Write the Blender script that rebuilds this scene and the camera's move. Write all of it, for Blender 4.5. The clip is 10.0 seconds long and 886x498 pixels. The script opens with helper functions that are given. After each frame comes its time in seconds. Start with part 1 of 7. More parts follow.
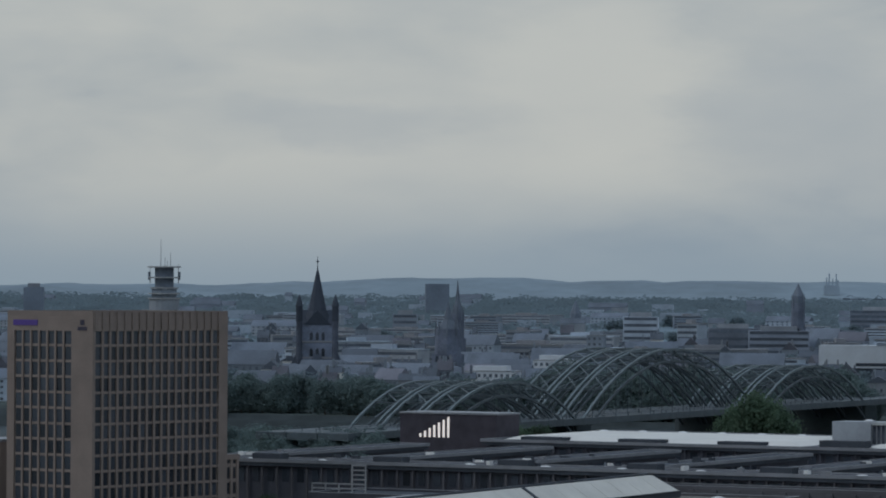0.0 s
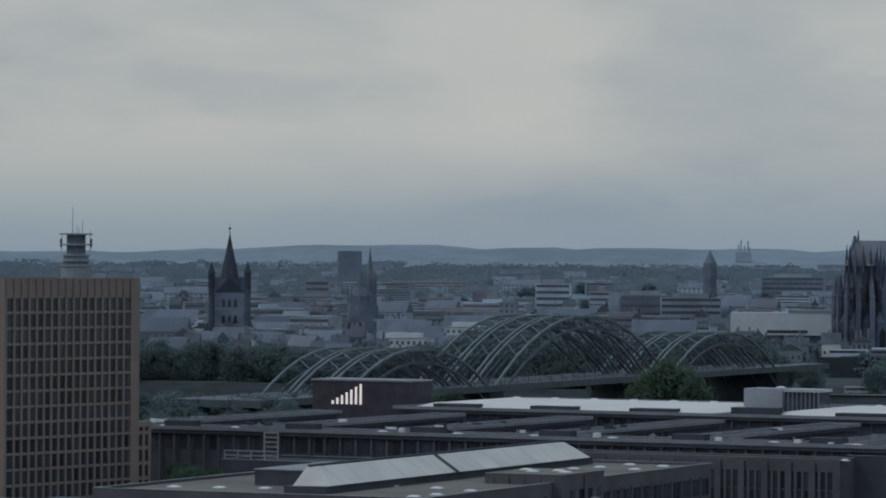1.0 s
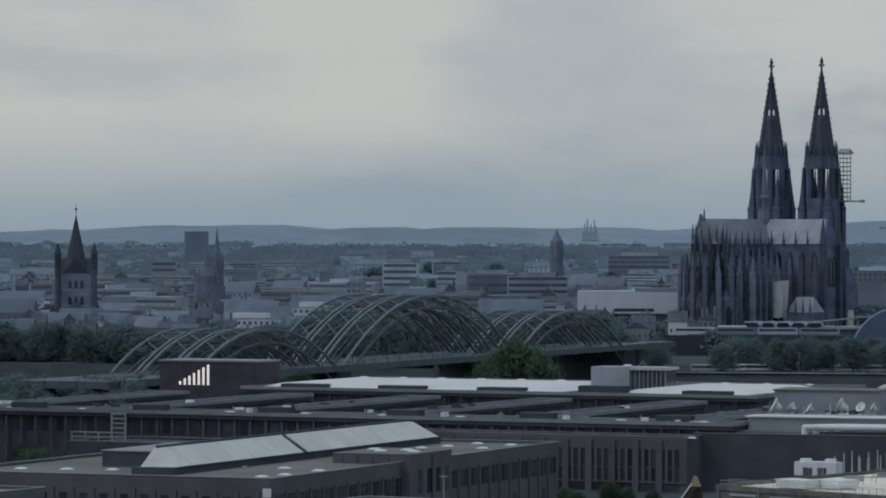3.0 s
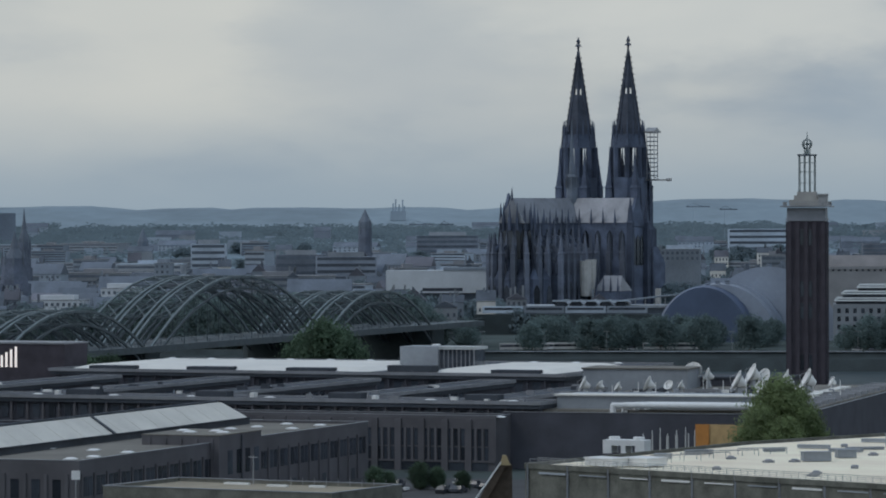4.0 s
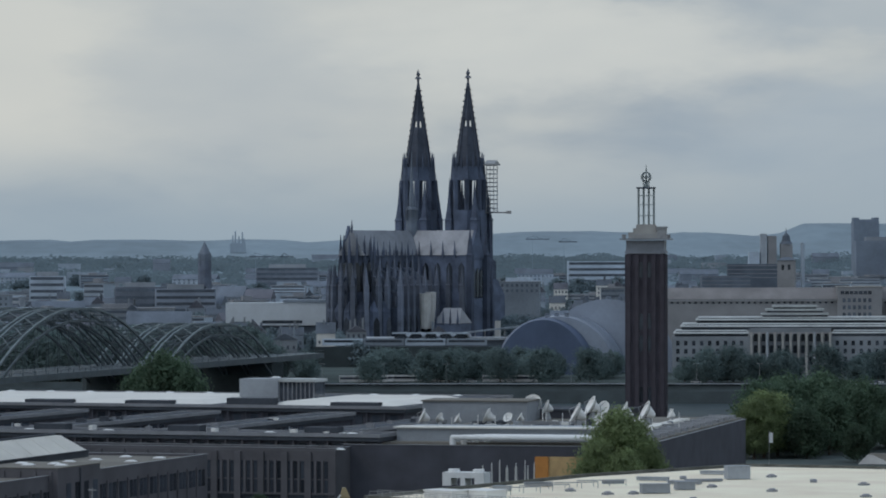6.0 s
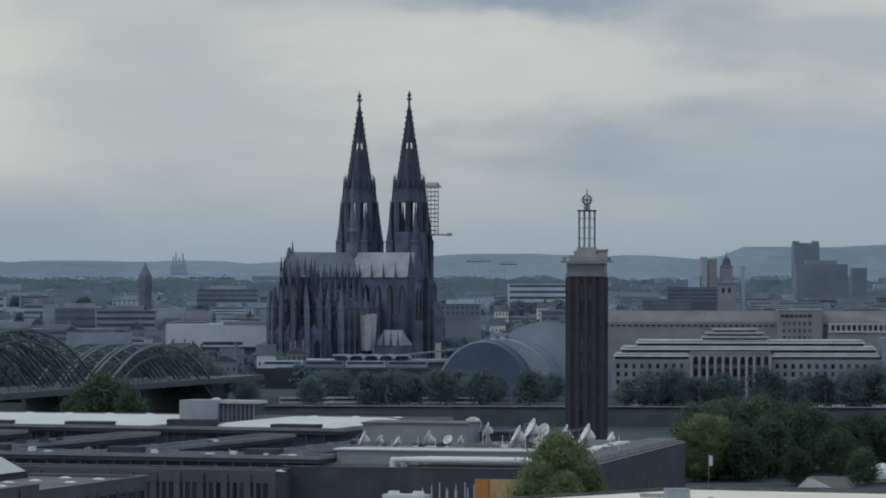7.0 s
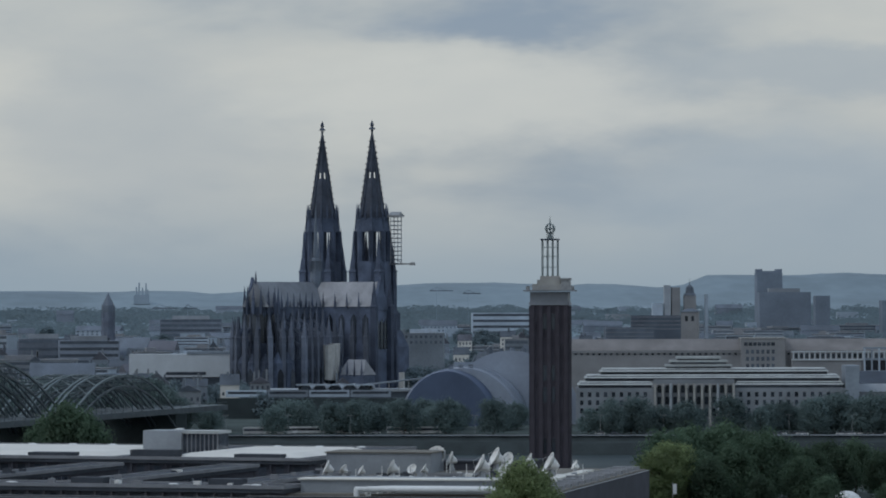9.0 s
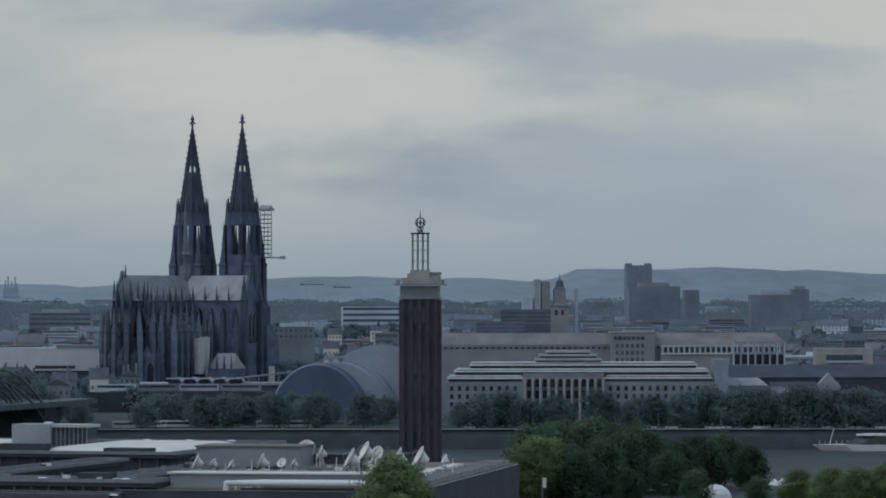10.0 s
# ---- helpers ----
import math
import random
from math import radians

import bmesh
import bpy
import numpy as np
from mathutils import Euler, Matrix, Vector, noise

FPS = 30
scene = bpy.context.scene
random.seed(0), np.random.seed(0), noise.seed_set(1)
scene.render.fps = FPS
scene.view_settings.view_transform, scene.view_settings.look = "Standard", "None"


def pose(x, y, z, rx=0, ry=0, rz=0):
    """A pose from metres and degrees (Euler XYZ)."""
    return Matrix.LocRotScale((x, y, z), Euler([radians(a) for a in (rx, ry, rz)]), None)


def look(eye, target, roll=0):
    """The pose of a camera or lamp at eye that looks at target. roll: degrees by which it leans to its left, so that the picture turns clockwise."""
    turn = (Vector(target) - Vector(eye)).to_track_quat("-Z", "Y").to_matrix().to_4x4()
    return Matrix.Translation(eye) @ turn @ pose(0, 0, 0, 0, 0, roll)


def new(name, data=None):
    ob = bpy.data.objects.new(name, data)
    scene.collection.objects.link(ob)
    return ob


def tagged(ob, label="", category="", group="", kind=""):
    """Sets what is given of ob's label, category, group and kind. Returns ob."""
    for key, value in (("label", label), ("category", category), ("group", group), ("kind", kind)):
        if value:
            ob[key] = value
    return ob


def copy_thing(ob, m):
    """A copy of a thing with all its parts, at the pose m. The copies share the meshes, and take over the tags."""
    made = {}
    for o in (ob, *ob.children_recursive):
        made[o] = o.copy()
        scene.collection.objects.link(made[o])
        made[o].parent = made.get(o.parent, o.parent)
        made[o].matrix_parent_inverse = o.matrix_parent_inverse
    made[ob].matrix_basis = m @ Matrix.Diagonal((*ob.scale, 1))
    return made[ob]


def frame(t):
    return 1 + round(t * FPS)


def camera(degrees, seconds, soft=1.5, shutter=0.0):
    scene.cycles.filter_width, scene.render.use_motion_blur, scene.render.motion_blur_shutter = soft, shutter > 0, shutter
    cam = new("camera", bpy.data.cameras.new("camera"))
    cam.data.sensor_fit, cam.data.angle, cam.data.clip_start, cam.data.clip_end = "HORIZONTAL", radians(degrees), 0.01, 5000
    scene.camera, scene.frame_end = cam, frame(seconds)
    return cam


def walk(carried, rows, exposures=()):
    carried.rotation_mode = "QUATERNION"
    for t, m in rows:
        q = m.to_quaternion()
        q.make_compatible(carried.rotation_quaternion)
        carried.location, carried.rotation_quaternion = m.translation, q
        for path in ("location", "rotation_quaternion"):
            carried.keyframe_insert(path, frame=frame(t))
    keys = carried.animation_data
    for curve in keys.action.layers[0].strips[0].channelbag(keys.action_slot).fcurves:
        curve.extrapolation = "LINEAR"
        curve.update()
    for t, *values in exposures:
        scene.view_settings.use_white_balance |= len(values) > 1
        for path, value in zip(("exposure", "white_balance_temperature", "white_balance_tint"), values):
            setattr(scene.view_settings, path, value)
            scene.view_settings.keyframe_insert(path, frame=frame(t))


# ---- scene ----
cam = camera(12.43, 10.0, soft=1.9)
EYE = 57.0
ROWS = [
    (0.0, 7.106, 0.5705, -0.33), (0.5, 6.324, 0.351, -0.40), (1.0, 5.872, 0.114, -0.33),
    (1.5, 5.725, -0.0665, -0.23), (2.0, 5.419, -0.138, -0.25), (2.2, 5.205, -0.1575, -0.15),
    (3.3, 2.891, -0.194, -0.06), (3.5, 2.283, -0.290, 0.0), (4.0, 1.018, -0.449, 0.2),
    (4.5, 0.0, -0.390, 0.0), (5.0, -0.687, -0.2695, 0.0), (5.5, -1.0935, -0.151, 0.1),
    (6.8, -1.698, 0.252, 0.07), (7.0, -2.073, 0.311, -0.06), (7.5, -2.623, 0.522, -0.2),
    (8.0, -2.6135, 0.574, -0.2), (8.5, -2.541, 0.6425, 0.06), (9.0, -2.589, 0.722, 0.14),
    (9.5, -3.297, 0.801, 0.17), (10.0, -4.418, 0.632, 0.07),
]
walk(cam, [(t, pose(0, 0, EYE, 90 + pitch, roll, yaw)) for t, yaw, pitch, roll in ROWS],
     [(0.0, -0.15, 6200, 10), (1.0, -0.2, 6200, 10), (2.0, -0.05, 6200, 10), (3.5, -0.08, 6200, 10), (4.5, 0.2, 6250, 10), (7.0, 0.05, 6250, 10), (8.0, 0.08, 6250, 10), (10.0, -0.05, 6250, 10)])

# ---- daylight: a high, closed cloud cover over a hazy horizon ----
world = bpy.data.worlds.new("overcast_sky")
scene.world = world
world.use_nodes = True
wn, wl = world.node_tree.nodes, world.node_tree.links
wn.clear()


def wnode(kind, **values):
    n = wn.new(kind)
    for key, value in values.items():
        n.inputs[key].default_value = value
    return n


w_out, w_bg = wn.new("ShaderNodeOutputWorld"), wn.new("ShaderNodeBackground")
w_sky = wn.new("ShaderNodeTexSky")
w_sky.sky_type, w_sky.sun_disc = "NISHITA", False
w_sky.sun_elevation, w_sky.sun_rotation = radians(48), radians(-70)
w_co = wn.new("ShaderNodeTexCoord")
w_map = wn.new("ShaderNodeMapping")
w_map.inputs["Scale"].default_value = (1.0, 1.0, 2.8)
w_map.inputs["Location"].default_value = (0.37, 0.0, 0.11)
wl.new(w_co.outputs["Generated"], w_map.inputs["Vector"])
w_big = wnode("ShaderNodeTexNoise", Scale=8.0, Detail=4.0, Roughness=0.45, Distortion=0.15)
w_fine = wnode("ShaderNodeTexNoise", Scale=24.0, Detail=5.0, Roughness=0.5, Distortion=0.2)
wl.new(w_map.outputs[0], w_big.inputs["Vector"])
wl.new(w_map.outputs[0], w_fine.inputs["Vector"])
w_mixn = wn.new("ShaderNodeMix")
w_mixn.inputs["Factor"].default_value = 0.33
wl.new(w_big.outputs["Fac"], w_mixn.inputs["A"])
wl.new(w_fine.outputs["Fac"], w_mixn.inputs["B"])
w_ramp = wn.new("ShaderNodeValToRGB")
w_ramp.color_ramp.elements[0].position, w_ramp.color_ramp.elements[0].color = 0.35, (0.295, 0.345, 0.390, 1)
w_ramp.color_ramp.elements[1].position, w_ramp.color_ramp.elements[1].color = 0.60, (0.545, 0.550, 0.512, 1)
w_e = w_ramp.color_ramp.elements.new(0.47)
w_e.color = (0.455, 0.478, 0.470, 1)
wl.new(w_mixn.outputs["Result"], w_ramp.inputs["Fac"])
# broad cloud masses: (bearing, height, half-width, half-height in degrees, colour, strength)
w_rag = wn.new("ShaderNodeVectorMath")
w_rag.operation = "MULTIPLY_ADD"
w_rag.inputs[1].default_value = (0.05, 0.0, 0.02)
w_edge = wnode("ShaderNodeTexNoise", Scale=30.0, Detail=4.0, Roughness=0.55)
wl.new(w_map.outputs[0], w_edge.inputs["Vector"])
wl.new(w_edge.outputs["Color"], w_rag.inputs[0])
wl.new(w_co.outputs["Generated"], w_rag.inputs[2])
w_cloud = w_ramp.outputs["Color"]
for az, el, wide, high, tint, amount in (
        (-7.3, 2.2, 3.2, 1.4, (0.55, 0.555, 0.52), 0.6), (-4.9, 2.8, 2.0, 2.4, (0.575, 0.575, 0.53), 0.8), (-1.7, 2.4, 2.8, 1.8, (0.40, 0.435, 0.455), 0.5),
        (-8.6, 2.4, 2.4, 0.45, (0.36, 0.40, 0.43), 0.35), (3.0, 2.8, 4.6, 1.0, (0.585, 0.59, 0.55), 0.8), (7.8, 1.4, 5.0, 1.4, (0.34, 0.40, 0.45), 0.7),
        (3.6, 3.95, 2.7, 0.55, (0.25, 0.31, 0.38), 0.95), (8.0, 3.2, 3.5, 0.45, (0.34, 0.39, 0.43), 0.6)):
    place, blob, curve, mixed = wn.new("ShaderNodeMapping"), wn.new("ShaderNodeTexGradient"), wn.new("ShaderNodeMapRange"), wn.new("ShaderNodeMix")
    sx, sz = 1 / math.sin(radians(wide)), 1 / math.sin(radians(high))
    place.inputs["Scale"].default_value = (sx, 0, sz)
    place.inputs["Location"].default_value = (-(math.sin(radians(az)) + 0.025) * sx, 0, -(math.sin(radians(el)) + 0.01) * sz)
    wl.new(w_rag.outputs["Vector"], place.inputs["Vector"])
    blob.gradient_type = "SPHERICAL"
    wl.new(place.outputs[0], blob.inputs["Vector"])
    curve.interpolation_type = "SMOOTHSTEP"
    curve.inputs["From Max"].default_value, curve.inputs["To Max"].default_value = 0.7, amount
    wl.new(blob.outputs["Fac"], curve.inputs["Value"])
    mixed.data_type = "RGBA"
    wl.new(curve.outputs["Result"], mixed.inputs["Factor"])
    wl.new(w_cloud, mixed.inputs["A"])
    mixed.inputs["B"].default_value = (*tint, 1)
    w_cloud = mixed.outputs["Result"]
w_sep = wn.new("ShaderNodeSeparateXYZ")
wl.new(w_co.outputs["Generated"], w_sep.inputs[0])
w_el = wn.new("ShaderNodeMapRange")
w_el.interpolation_type = "SMOOTHSTEP"
w_el.inputs["From Min"].default_value, w_el.inputs["From Max"].default_value = -0.002, 0.034
wl.new(w_sep.outputs["Z"], w_el.inputs["Value"])
w_hor = wn.new("ShaderNodeMix")
w_hor.data_type = "RGBA"
w_hor.inputs["A"].default_value = (0.285, 0.355, 0.410, 1)
wl.new(w_el.outputs["Result"], w_hor.inputs["Factor"])
wl.new(w_cloud, w_hor.inputs["B"])
w_add = wn.new("ShaderNodeMix")
w_add.data_type = "RGBA"
w_add.inputs["Factor"].default_value = 0.94
w_dim = wn.new("ShaderNodeVectorMath")
w_dim.operation = "SCALE"
w_dim.inputs["Scale"].default_value = 0.08
wl.new(w_sky.outputs["Color"], w_dim.inputs[0])
wl.new(w_dim.outputs["Vector"], w_add.inputs["A"])
w_up = wn.new("ShaderNodeMapRange")
w_up.interpolation_type = "SMOOTHSTEP"
w_up.inputs["From Min"].default_value, w_up.inputs["From Max"].default_value = 0.12, 0.55
wl.new(w_sep.outputs["Z"], w_up.inputs["Value"])
w_zen = wn.new("ShaderNodeMix")
w_zen.data_type = "RGBA"
w_zen.inputs["B"].default_value = (0.445, 0.545, 0.665, 1)
wl.new(w_up.outputs["Result"], w_zen.inputs["Factor"])
wl.new(w_hor.outputs["Result"], w_zen.inputs["A"])
wl.new(w_zen.outputs["Result"], w_add.inputs["B"])
wl.new(w_add.outputs["Result"], w_bg.inputs["Color"])
w_bg.inputs["Strength"].default_value = 1.0
wl.new(w_bg.outputs[0], w_out.inputs["Surface"])

sun = new("sun", bpy.data.lights.new("sun", "SUN"))
sun.data.energy, sun.data.angle, sun.data.color = 0.6, radians(25), (1.0, 0.95, 0.88)
sun.matrix_world = look((-300, -110, 355), (0, 0, 0))


# ---- materials ----
def material(name, color, rough=0.8, metal=0.0, scale=0.4, vary=0.25, fine=6.0, bump=0.0, tone=None, per_object=0.0, spec=0.3):
    """A weathered surface: colour with stains (scale, per metre) and grain (fine), a little relief."""
    m = bpy.data.materials.new(name)
    m.use_nodes = True
    n, l = m.node_tree.nodes, m.node_tree.links
    b = n["Principled BSDF"]
    b.inputs["Roughness"].default_value, b.inputs["Metallic"].default_value = rough, metal
    b.inputs["Specular IOR Level"].default_value = spec
    co = n.new("ShaderNodeTexCoord")
    big, small = n.new("ShaderNodeTexNoise"), n.new("ShaderNodeTexNoise")
    big.inputs["Scale"].default_value, big.inputs["Detail"].default_value = scale, 4
    small.inputs["Scale"].default_value, small.inputs["Detail"].default_value = fine, 3
    l.new(co.outputs["Object"], big.inputs["Vector"])
    l.new(co.outputs["Object"], small.inputs["Vector"])
    both = n.new("ShaderNodeMath")
    both.operation = "MULTIPLY_ADD"
    both.inputs[1].default_value = 0.35
    l.new(small.outputs["Fac"], both.inputs[0])
    l.new(big.outputs["Fac"], both.inputs[2])
    rng = n.new("ShaderNodeMapRange")
    rng.inputs["From Min"].default_value, rng.inputs["From Max"].default_value = 0.42, 0.94
    l.new(both.outputs[0], rng.inputs["Value"])
    mix = n.new("ShaderNodeMix")
    mix.data_type = "RGBA"
    second = tone or tuple(c * (1 - vary) for c in color)
    top = color if tone else tuple(min(0.9, c * (1 + vary)) for c in color)
    mix.inputs["A"].default_value, mix.inputs["B"].default_value = (*second, 1), (*top, 1)
    l.new(rng.outputs["Result"], mix.inputs["Factor"])
    out = mix.outputs["Result"]
    if per_object:
        info, hsv = n.new("ShaderNodeObjectInfo"), n.new("ShaderNodeHueSaturation")
        mr = n.new("ShaderNodeMapRange")
        mr.inputs["To Min"].default_value, mr.inputs["To Max"].default_value = 1 - per_object, 1 + per_object
        l.new(info.outputs["Random"], mr.inputs["Value"])
        l.new(mr.outputs["Result"], hsv.inputs["Value"])
        l.new(out, hsv.inputs["Color"])
        out = hsv.outputs["Color"]
    l.new(out, b.inputs["Base Color"])
    if bump:
        bp = n.new("ShaderNodeBump")
        bp.inputs["Strength"].default_value, bp.inputs["Distance"].default_value = bump, 0.15
        l.new(both.outputs[0], bp.inputs["Height"])
        l.new(bp.outputs["Normal"], b.inputs["Normal"])
    return m


M = dict(
    stone_dark=material("sooty_cathedral_stone", (0.086, 0.107, 0.156), 0.9, scale=0.09, vary=0.5, fine=1.2, bump=0.5, per_object=0.3),
    stone_spire=material("weathered_spire_stone", (0.078, 0.090, 0.118), 0.9, scale=0.12, vary=0.4, fine=1.5, bump=0.4),
    stone_new=material("cleaned_cathedral_stone", (0.124, 0.144, 0.188), 0.9, scale=0.12, vary=0.45, fine=1.4, bump=0.3, per_object=0.45),
    slate_deep=material("blue_black_slate", (0.048, 0.060, 0.082), 0.7, scale=0.1, vary=0.3, fine=1.5, per_object=0.2),
    stone_beige=material("pinkish_beige_stone", (0.26, 0.262, 0.272), 0.85, scale=0.08, vary=0.2, fine=1.5, per_object=0.1),
    roof_pale=material("pale_green_grey_metal", (0.40, 0.425, 0.43), 0.55, 0.1, scale=0.15, vary=0.2, fine=1.2),
    lead=material("lead_sheet_roof", (0.22, 0.235, 0.265), 0.5, 0.2, scale=0.12, vary=0.25, fine=0.9, spec=0.4),
    sheet=material("white_scaffold_sheeting", (0.50, 0.50, 0.49), 0.8, scale=0.3, vary=0.15),
    steel_green=material("grey_green_bridge_paint", (0.074, 0.094, 0.106), 0.6, scale=0.3, vary=0.25, fine=2.0),
    steel_pale=material("pale_bridge_chord_paint", (0.135, 0.168, 0.180), 0.6, scale=0.3, vary=0.2, fine=2.0),
    steel_grey=material("galvanised_steel", (0.33, 0.34, 0.35), 0.5, 0.4, scale=1.0, vary=0.2),
    brick=material("dark_red_brick", (0.062, 0.056, 0.069), 0.9, scale=0.25, vary=0.28, fine=5.0, bump=0.3, per_object=0.1),
    brick_dark=material("dark_brown_clinker", (0.070, 0.073, 0.090), 0.85, scale=0.15, vary=0.25, fine=4.0, bump=0.2, per_object=0.12),
    brick_mid=material("brown_grey_clinker", (0.112, 0.110, 0.122), 0.85, scale=0.15, vary=0.22, fine=4.0, bump=0.2, per_object=0.12),
    limestone=material("pale_limestone", (0.36, 0.355, 0.34), 0.85, scale=0.2, vary=0.2, fine=3.0, per_object=0.08),
    sandstone=material("warm_sandstone_cladding", (0.240, 0.193, 0.168), 0.8, scale=0.18, vary=0.14, fine=2.0, per_object=0.05),
    glass_dark=material("dark_window_glass", (0.046, 0.054, 0.068), 0.12, scale=0.4, vary=0.4, spec=0.5, per_object=0.5),
    glass_pale=material("translucent_roof_glazing", (0.53, 0.51, 0.455), 0.35, scale=0.12, vary=0.15, fine=1.5, spec=0.5),
    roof_white=material("white_roof_membrane", (0.66, 0.645, 0.605), 0.75, scale=0.06, vary=0.12, fine=1.0),
    roof_cream=material("cream_gravelled_roof_membrane", (0.86, 0.73, 0.57), 0.85, scale=0.07, vary=0.16, fine=2.0),
    roof_dark=material("dark_bitumen_roof", (0.058, 0.067, 0.082), 0.85, scale=0.08, vary=0.35, fine=1.5),
    roof_grey=material("grey_gravel_roof", (0.165, 0.156, 0.138), 0.9, scale=0.06, vary=0.3, fine=1.5),
    roof_edge=material("grey_metal_roof_edge", (0.23, 0.24, 0.26), 0.5, 0.1, scale=0.2, vary=0.2),
    # Slate and tile colours lightened and blued to imitate haze over the town.
    slate=material("haze_tinted_slate_roof", (0.122, 0.146, 0.182), 0.7, scale=0.1, vary=0.3, fine=1.5, per_object=0.3),
    tile_red=material("haze_blued_red_tile_roof", (0.140, 0.146, 0.176), 0.85, scale=0.1, vary=0.3, fine=1.5, per_object=0.3),
    copper=material("pale_ribbed_metal_roof", (0.55, 0.57, 0.56), 0.5, 0.1, scale=0.2, vary=0.15),
    # House renders carry the same haze tint in their colour.
    plaster=material("haze_tinted_pale_render", (0.34, 0.395, 0.46), 0.9, scale=0.05, vary=0.25, fine=0.8, per_object=0.45),
    plaster_warm=material("haze_tinted_warm_render", (0.215, 0.245, 0.295), 0.9, scale=0.05, vary=0.25, fine=0.8, per_object=0.4),
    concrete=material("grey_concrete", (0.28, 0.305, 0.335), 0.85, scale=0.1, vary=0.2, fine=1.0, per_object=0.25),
    white=material("white_painted_metal", (0.68, 0.69, 0.69), 0.5, scale=0.5, vary=0.1),
    dish=material("white_dish_enamel", (0.74, 0.74, 0.72), 0.6, scale=0.5, vary=0.12, fine=3.0, per_object=0.12),
    dome_blue=material("blue_tent_membrane", (0.078, 0.106, 0.172), 0.5, scale=0.06, vary=0.15, fine=0.6),
    dome_grey=material("grey_tent_membrane", (0.27, 0.31, 0.38), 0.5, scale=0.06, vary=0.15, fine=0.6),
    orange=material("orange_cladding", (0.50, 0.22, 0.06), 0.7, scale=0.4, vary=0.15),
    ochre=material("ochre_cladding", (0.48, 0.33, 0.16), 0.7, scale=0.4, vary=0.2),
    bark=material("grey_brown_bark", (0.09, 0.07, 0.055), 0.95, scale=0.8, vary=0.3, bump=0.4),
    leaf_near=material("spring_foliage", (0.205, 0.260, 0.125), 0.7, scale=0.25, vary=0.45, fine=2.0, per_object=0.15),
    leaf=material("deep_green_foliage", (0.085, 0.130, 0.085), 0.8, scale=0.12, vary=0.5, fine=1.0, per_object=0.35),
    # Green paled and blued in the base colour to imitate haze.
    leaf_mid=material("haze_tinted_green_foliage", (0.146, 0.200, 0.198), 0.8, scale=0.12, vary=0.15, fine=1.0, per_object=0.2),
    # Panes lightened in colour, as haze would lower their contrast.
    window_far=material("haze_dulled_windows", (0.095, 0.115, 0.145), 0.3, scale=0.3, vary=0.3, per_object=0.3),
    # Concrete with the fading of far haze in its base colour.
    far_haze=material("haze_faded_concrete", (0.30, 0.36, 0.42), 0.9, scale=0.05, vary=0.1, fine=0.5),
    white_panel=material("white_facade_panels", (0.55, 0.585, 0.62), 0.7, scale=0.1, vary=0.1, fine=0.8),
    # Wall colour of far towers, haze included.
    haze_block=material("haze_tinted_facade", (0.19, 0.225, 0.275), 0.9, scale=0.05, vary=0.2, fine=0.5),
    # Farthest leaves, with a stronger haze tint in their colour.
    leaf_far=material("haze_tinted_distant_foliage", (0.222, 0.286, 0.318), 0.9, scale=0.05, vary=0.15, fine=0.5, per_object=0.3),
    ground=material("mixed_town_ground", (0.062, 0.080, 0.078), 0.95, scale=0.02, vary=0.4, fine=0.25),
    # Distance haze is mixed into the colour of the plain.
    far_wood=material("haze_tinted_wooded_plain", (0.165, 0.222, 0.260), 1.0, scale=0.012, vary=0.28, fine=0.12),
    lantern=material("weathered_grey_green_steel", (0.20, 0.235, 0.24), 0.55, 0.2, scale=0.8, vary=0.25),
    moss_concrete=material("mossy_weathered_concrete", (0.205, 0.205, 0.180), 0.9, scale=0.35, vary=0.5, fine=3.0, bump=0.2, tone=(0.085, 0.088, 0.075)),
    roof_tan=material("tan_gravel_roof", (0.27, 0.235, 0.175), 0.9, scale=0.08, vary=0.3, fine=1.5),
    roof_rose=material("rose_grey_tile_roof", (0.195, 0.186, 0.186), 0.85, scale=0.1, vary=0.25, fine=1.5),
    asphalt=material("worn_asphalt", (0.06, 0.06, 0.062), 0.9, scale=0.08, vary=0.3, fine=3.0),
    grass=material("meadow_grass", (0.06, 0.085, 0.035), 0.95, scale=0.05, vary=0.4, fine=0.6),
    # The hill's pale blue is aerial haze put into its base colour.
    hill=material("haze_tinted_wooded_hill", (0.205, 0.258, 0.295), 1.0, scale=0.008, vary=0.22, fine=0.05),
    water=material("grey_river_water", (0.052, 0.068, 0.074), 0.5, scale=0.03, vary=0.2, fine=0.5, bump=0.25, spec=0.02),
    quay=material("quay_basalt", (0.042, 0.054, 0.058), 0.9, scale=0.1, vary=0.3, fine=1.5),
    car_dark=material("dark_car_paint", (0.05, 0.055, 0.065), 0.35, scale=1.0, vary=0.2, per_object=0.6, spec=0.5),
    car_pale=material("pale_car_paint", (0.55, 0.55, 0.55), 0.35, scale=1.0, vary=0.1, per_object=0.25, spec=0.5),
    yellow=material("yellow_machine_paint", (0.34, 0.27, 0.15), 0.5, scale=0.8, vary=0.2),
    sign_dark=material("dark_sign_enamel", (0.05, 0.045, 0.07), 0.5, scale=1.0, vary=0.1),
    violet=material("violet_sign_enamel", (0.10, 0.06, 0.26), 0.5, scale=1.0, vary=0.1),
)
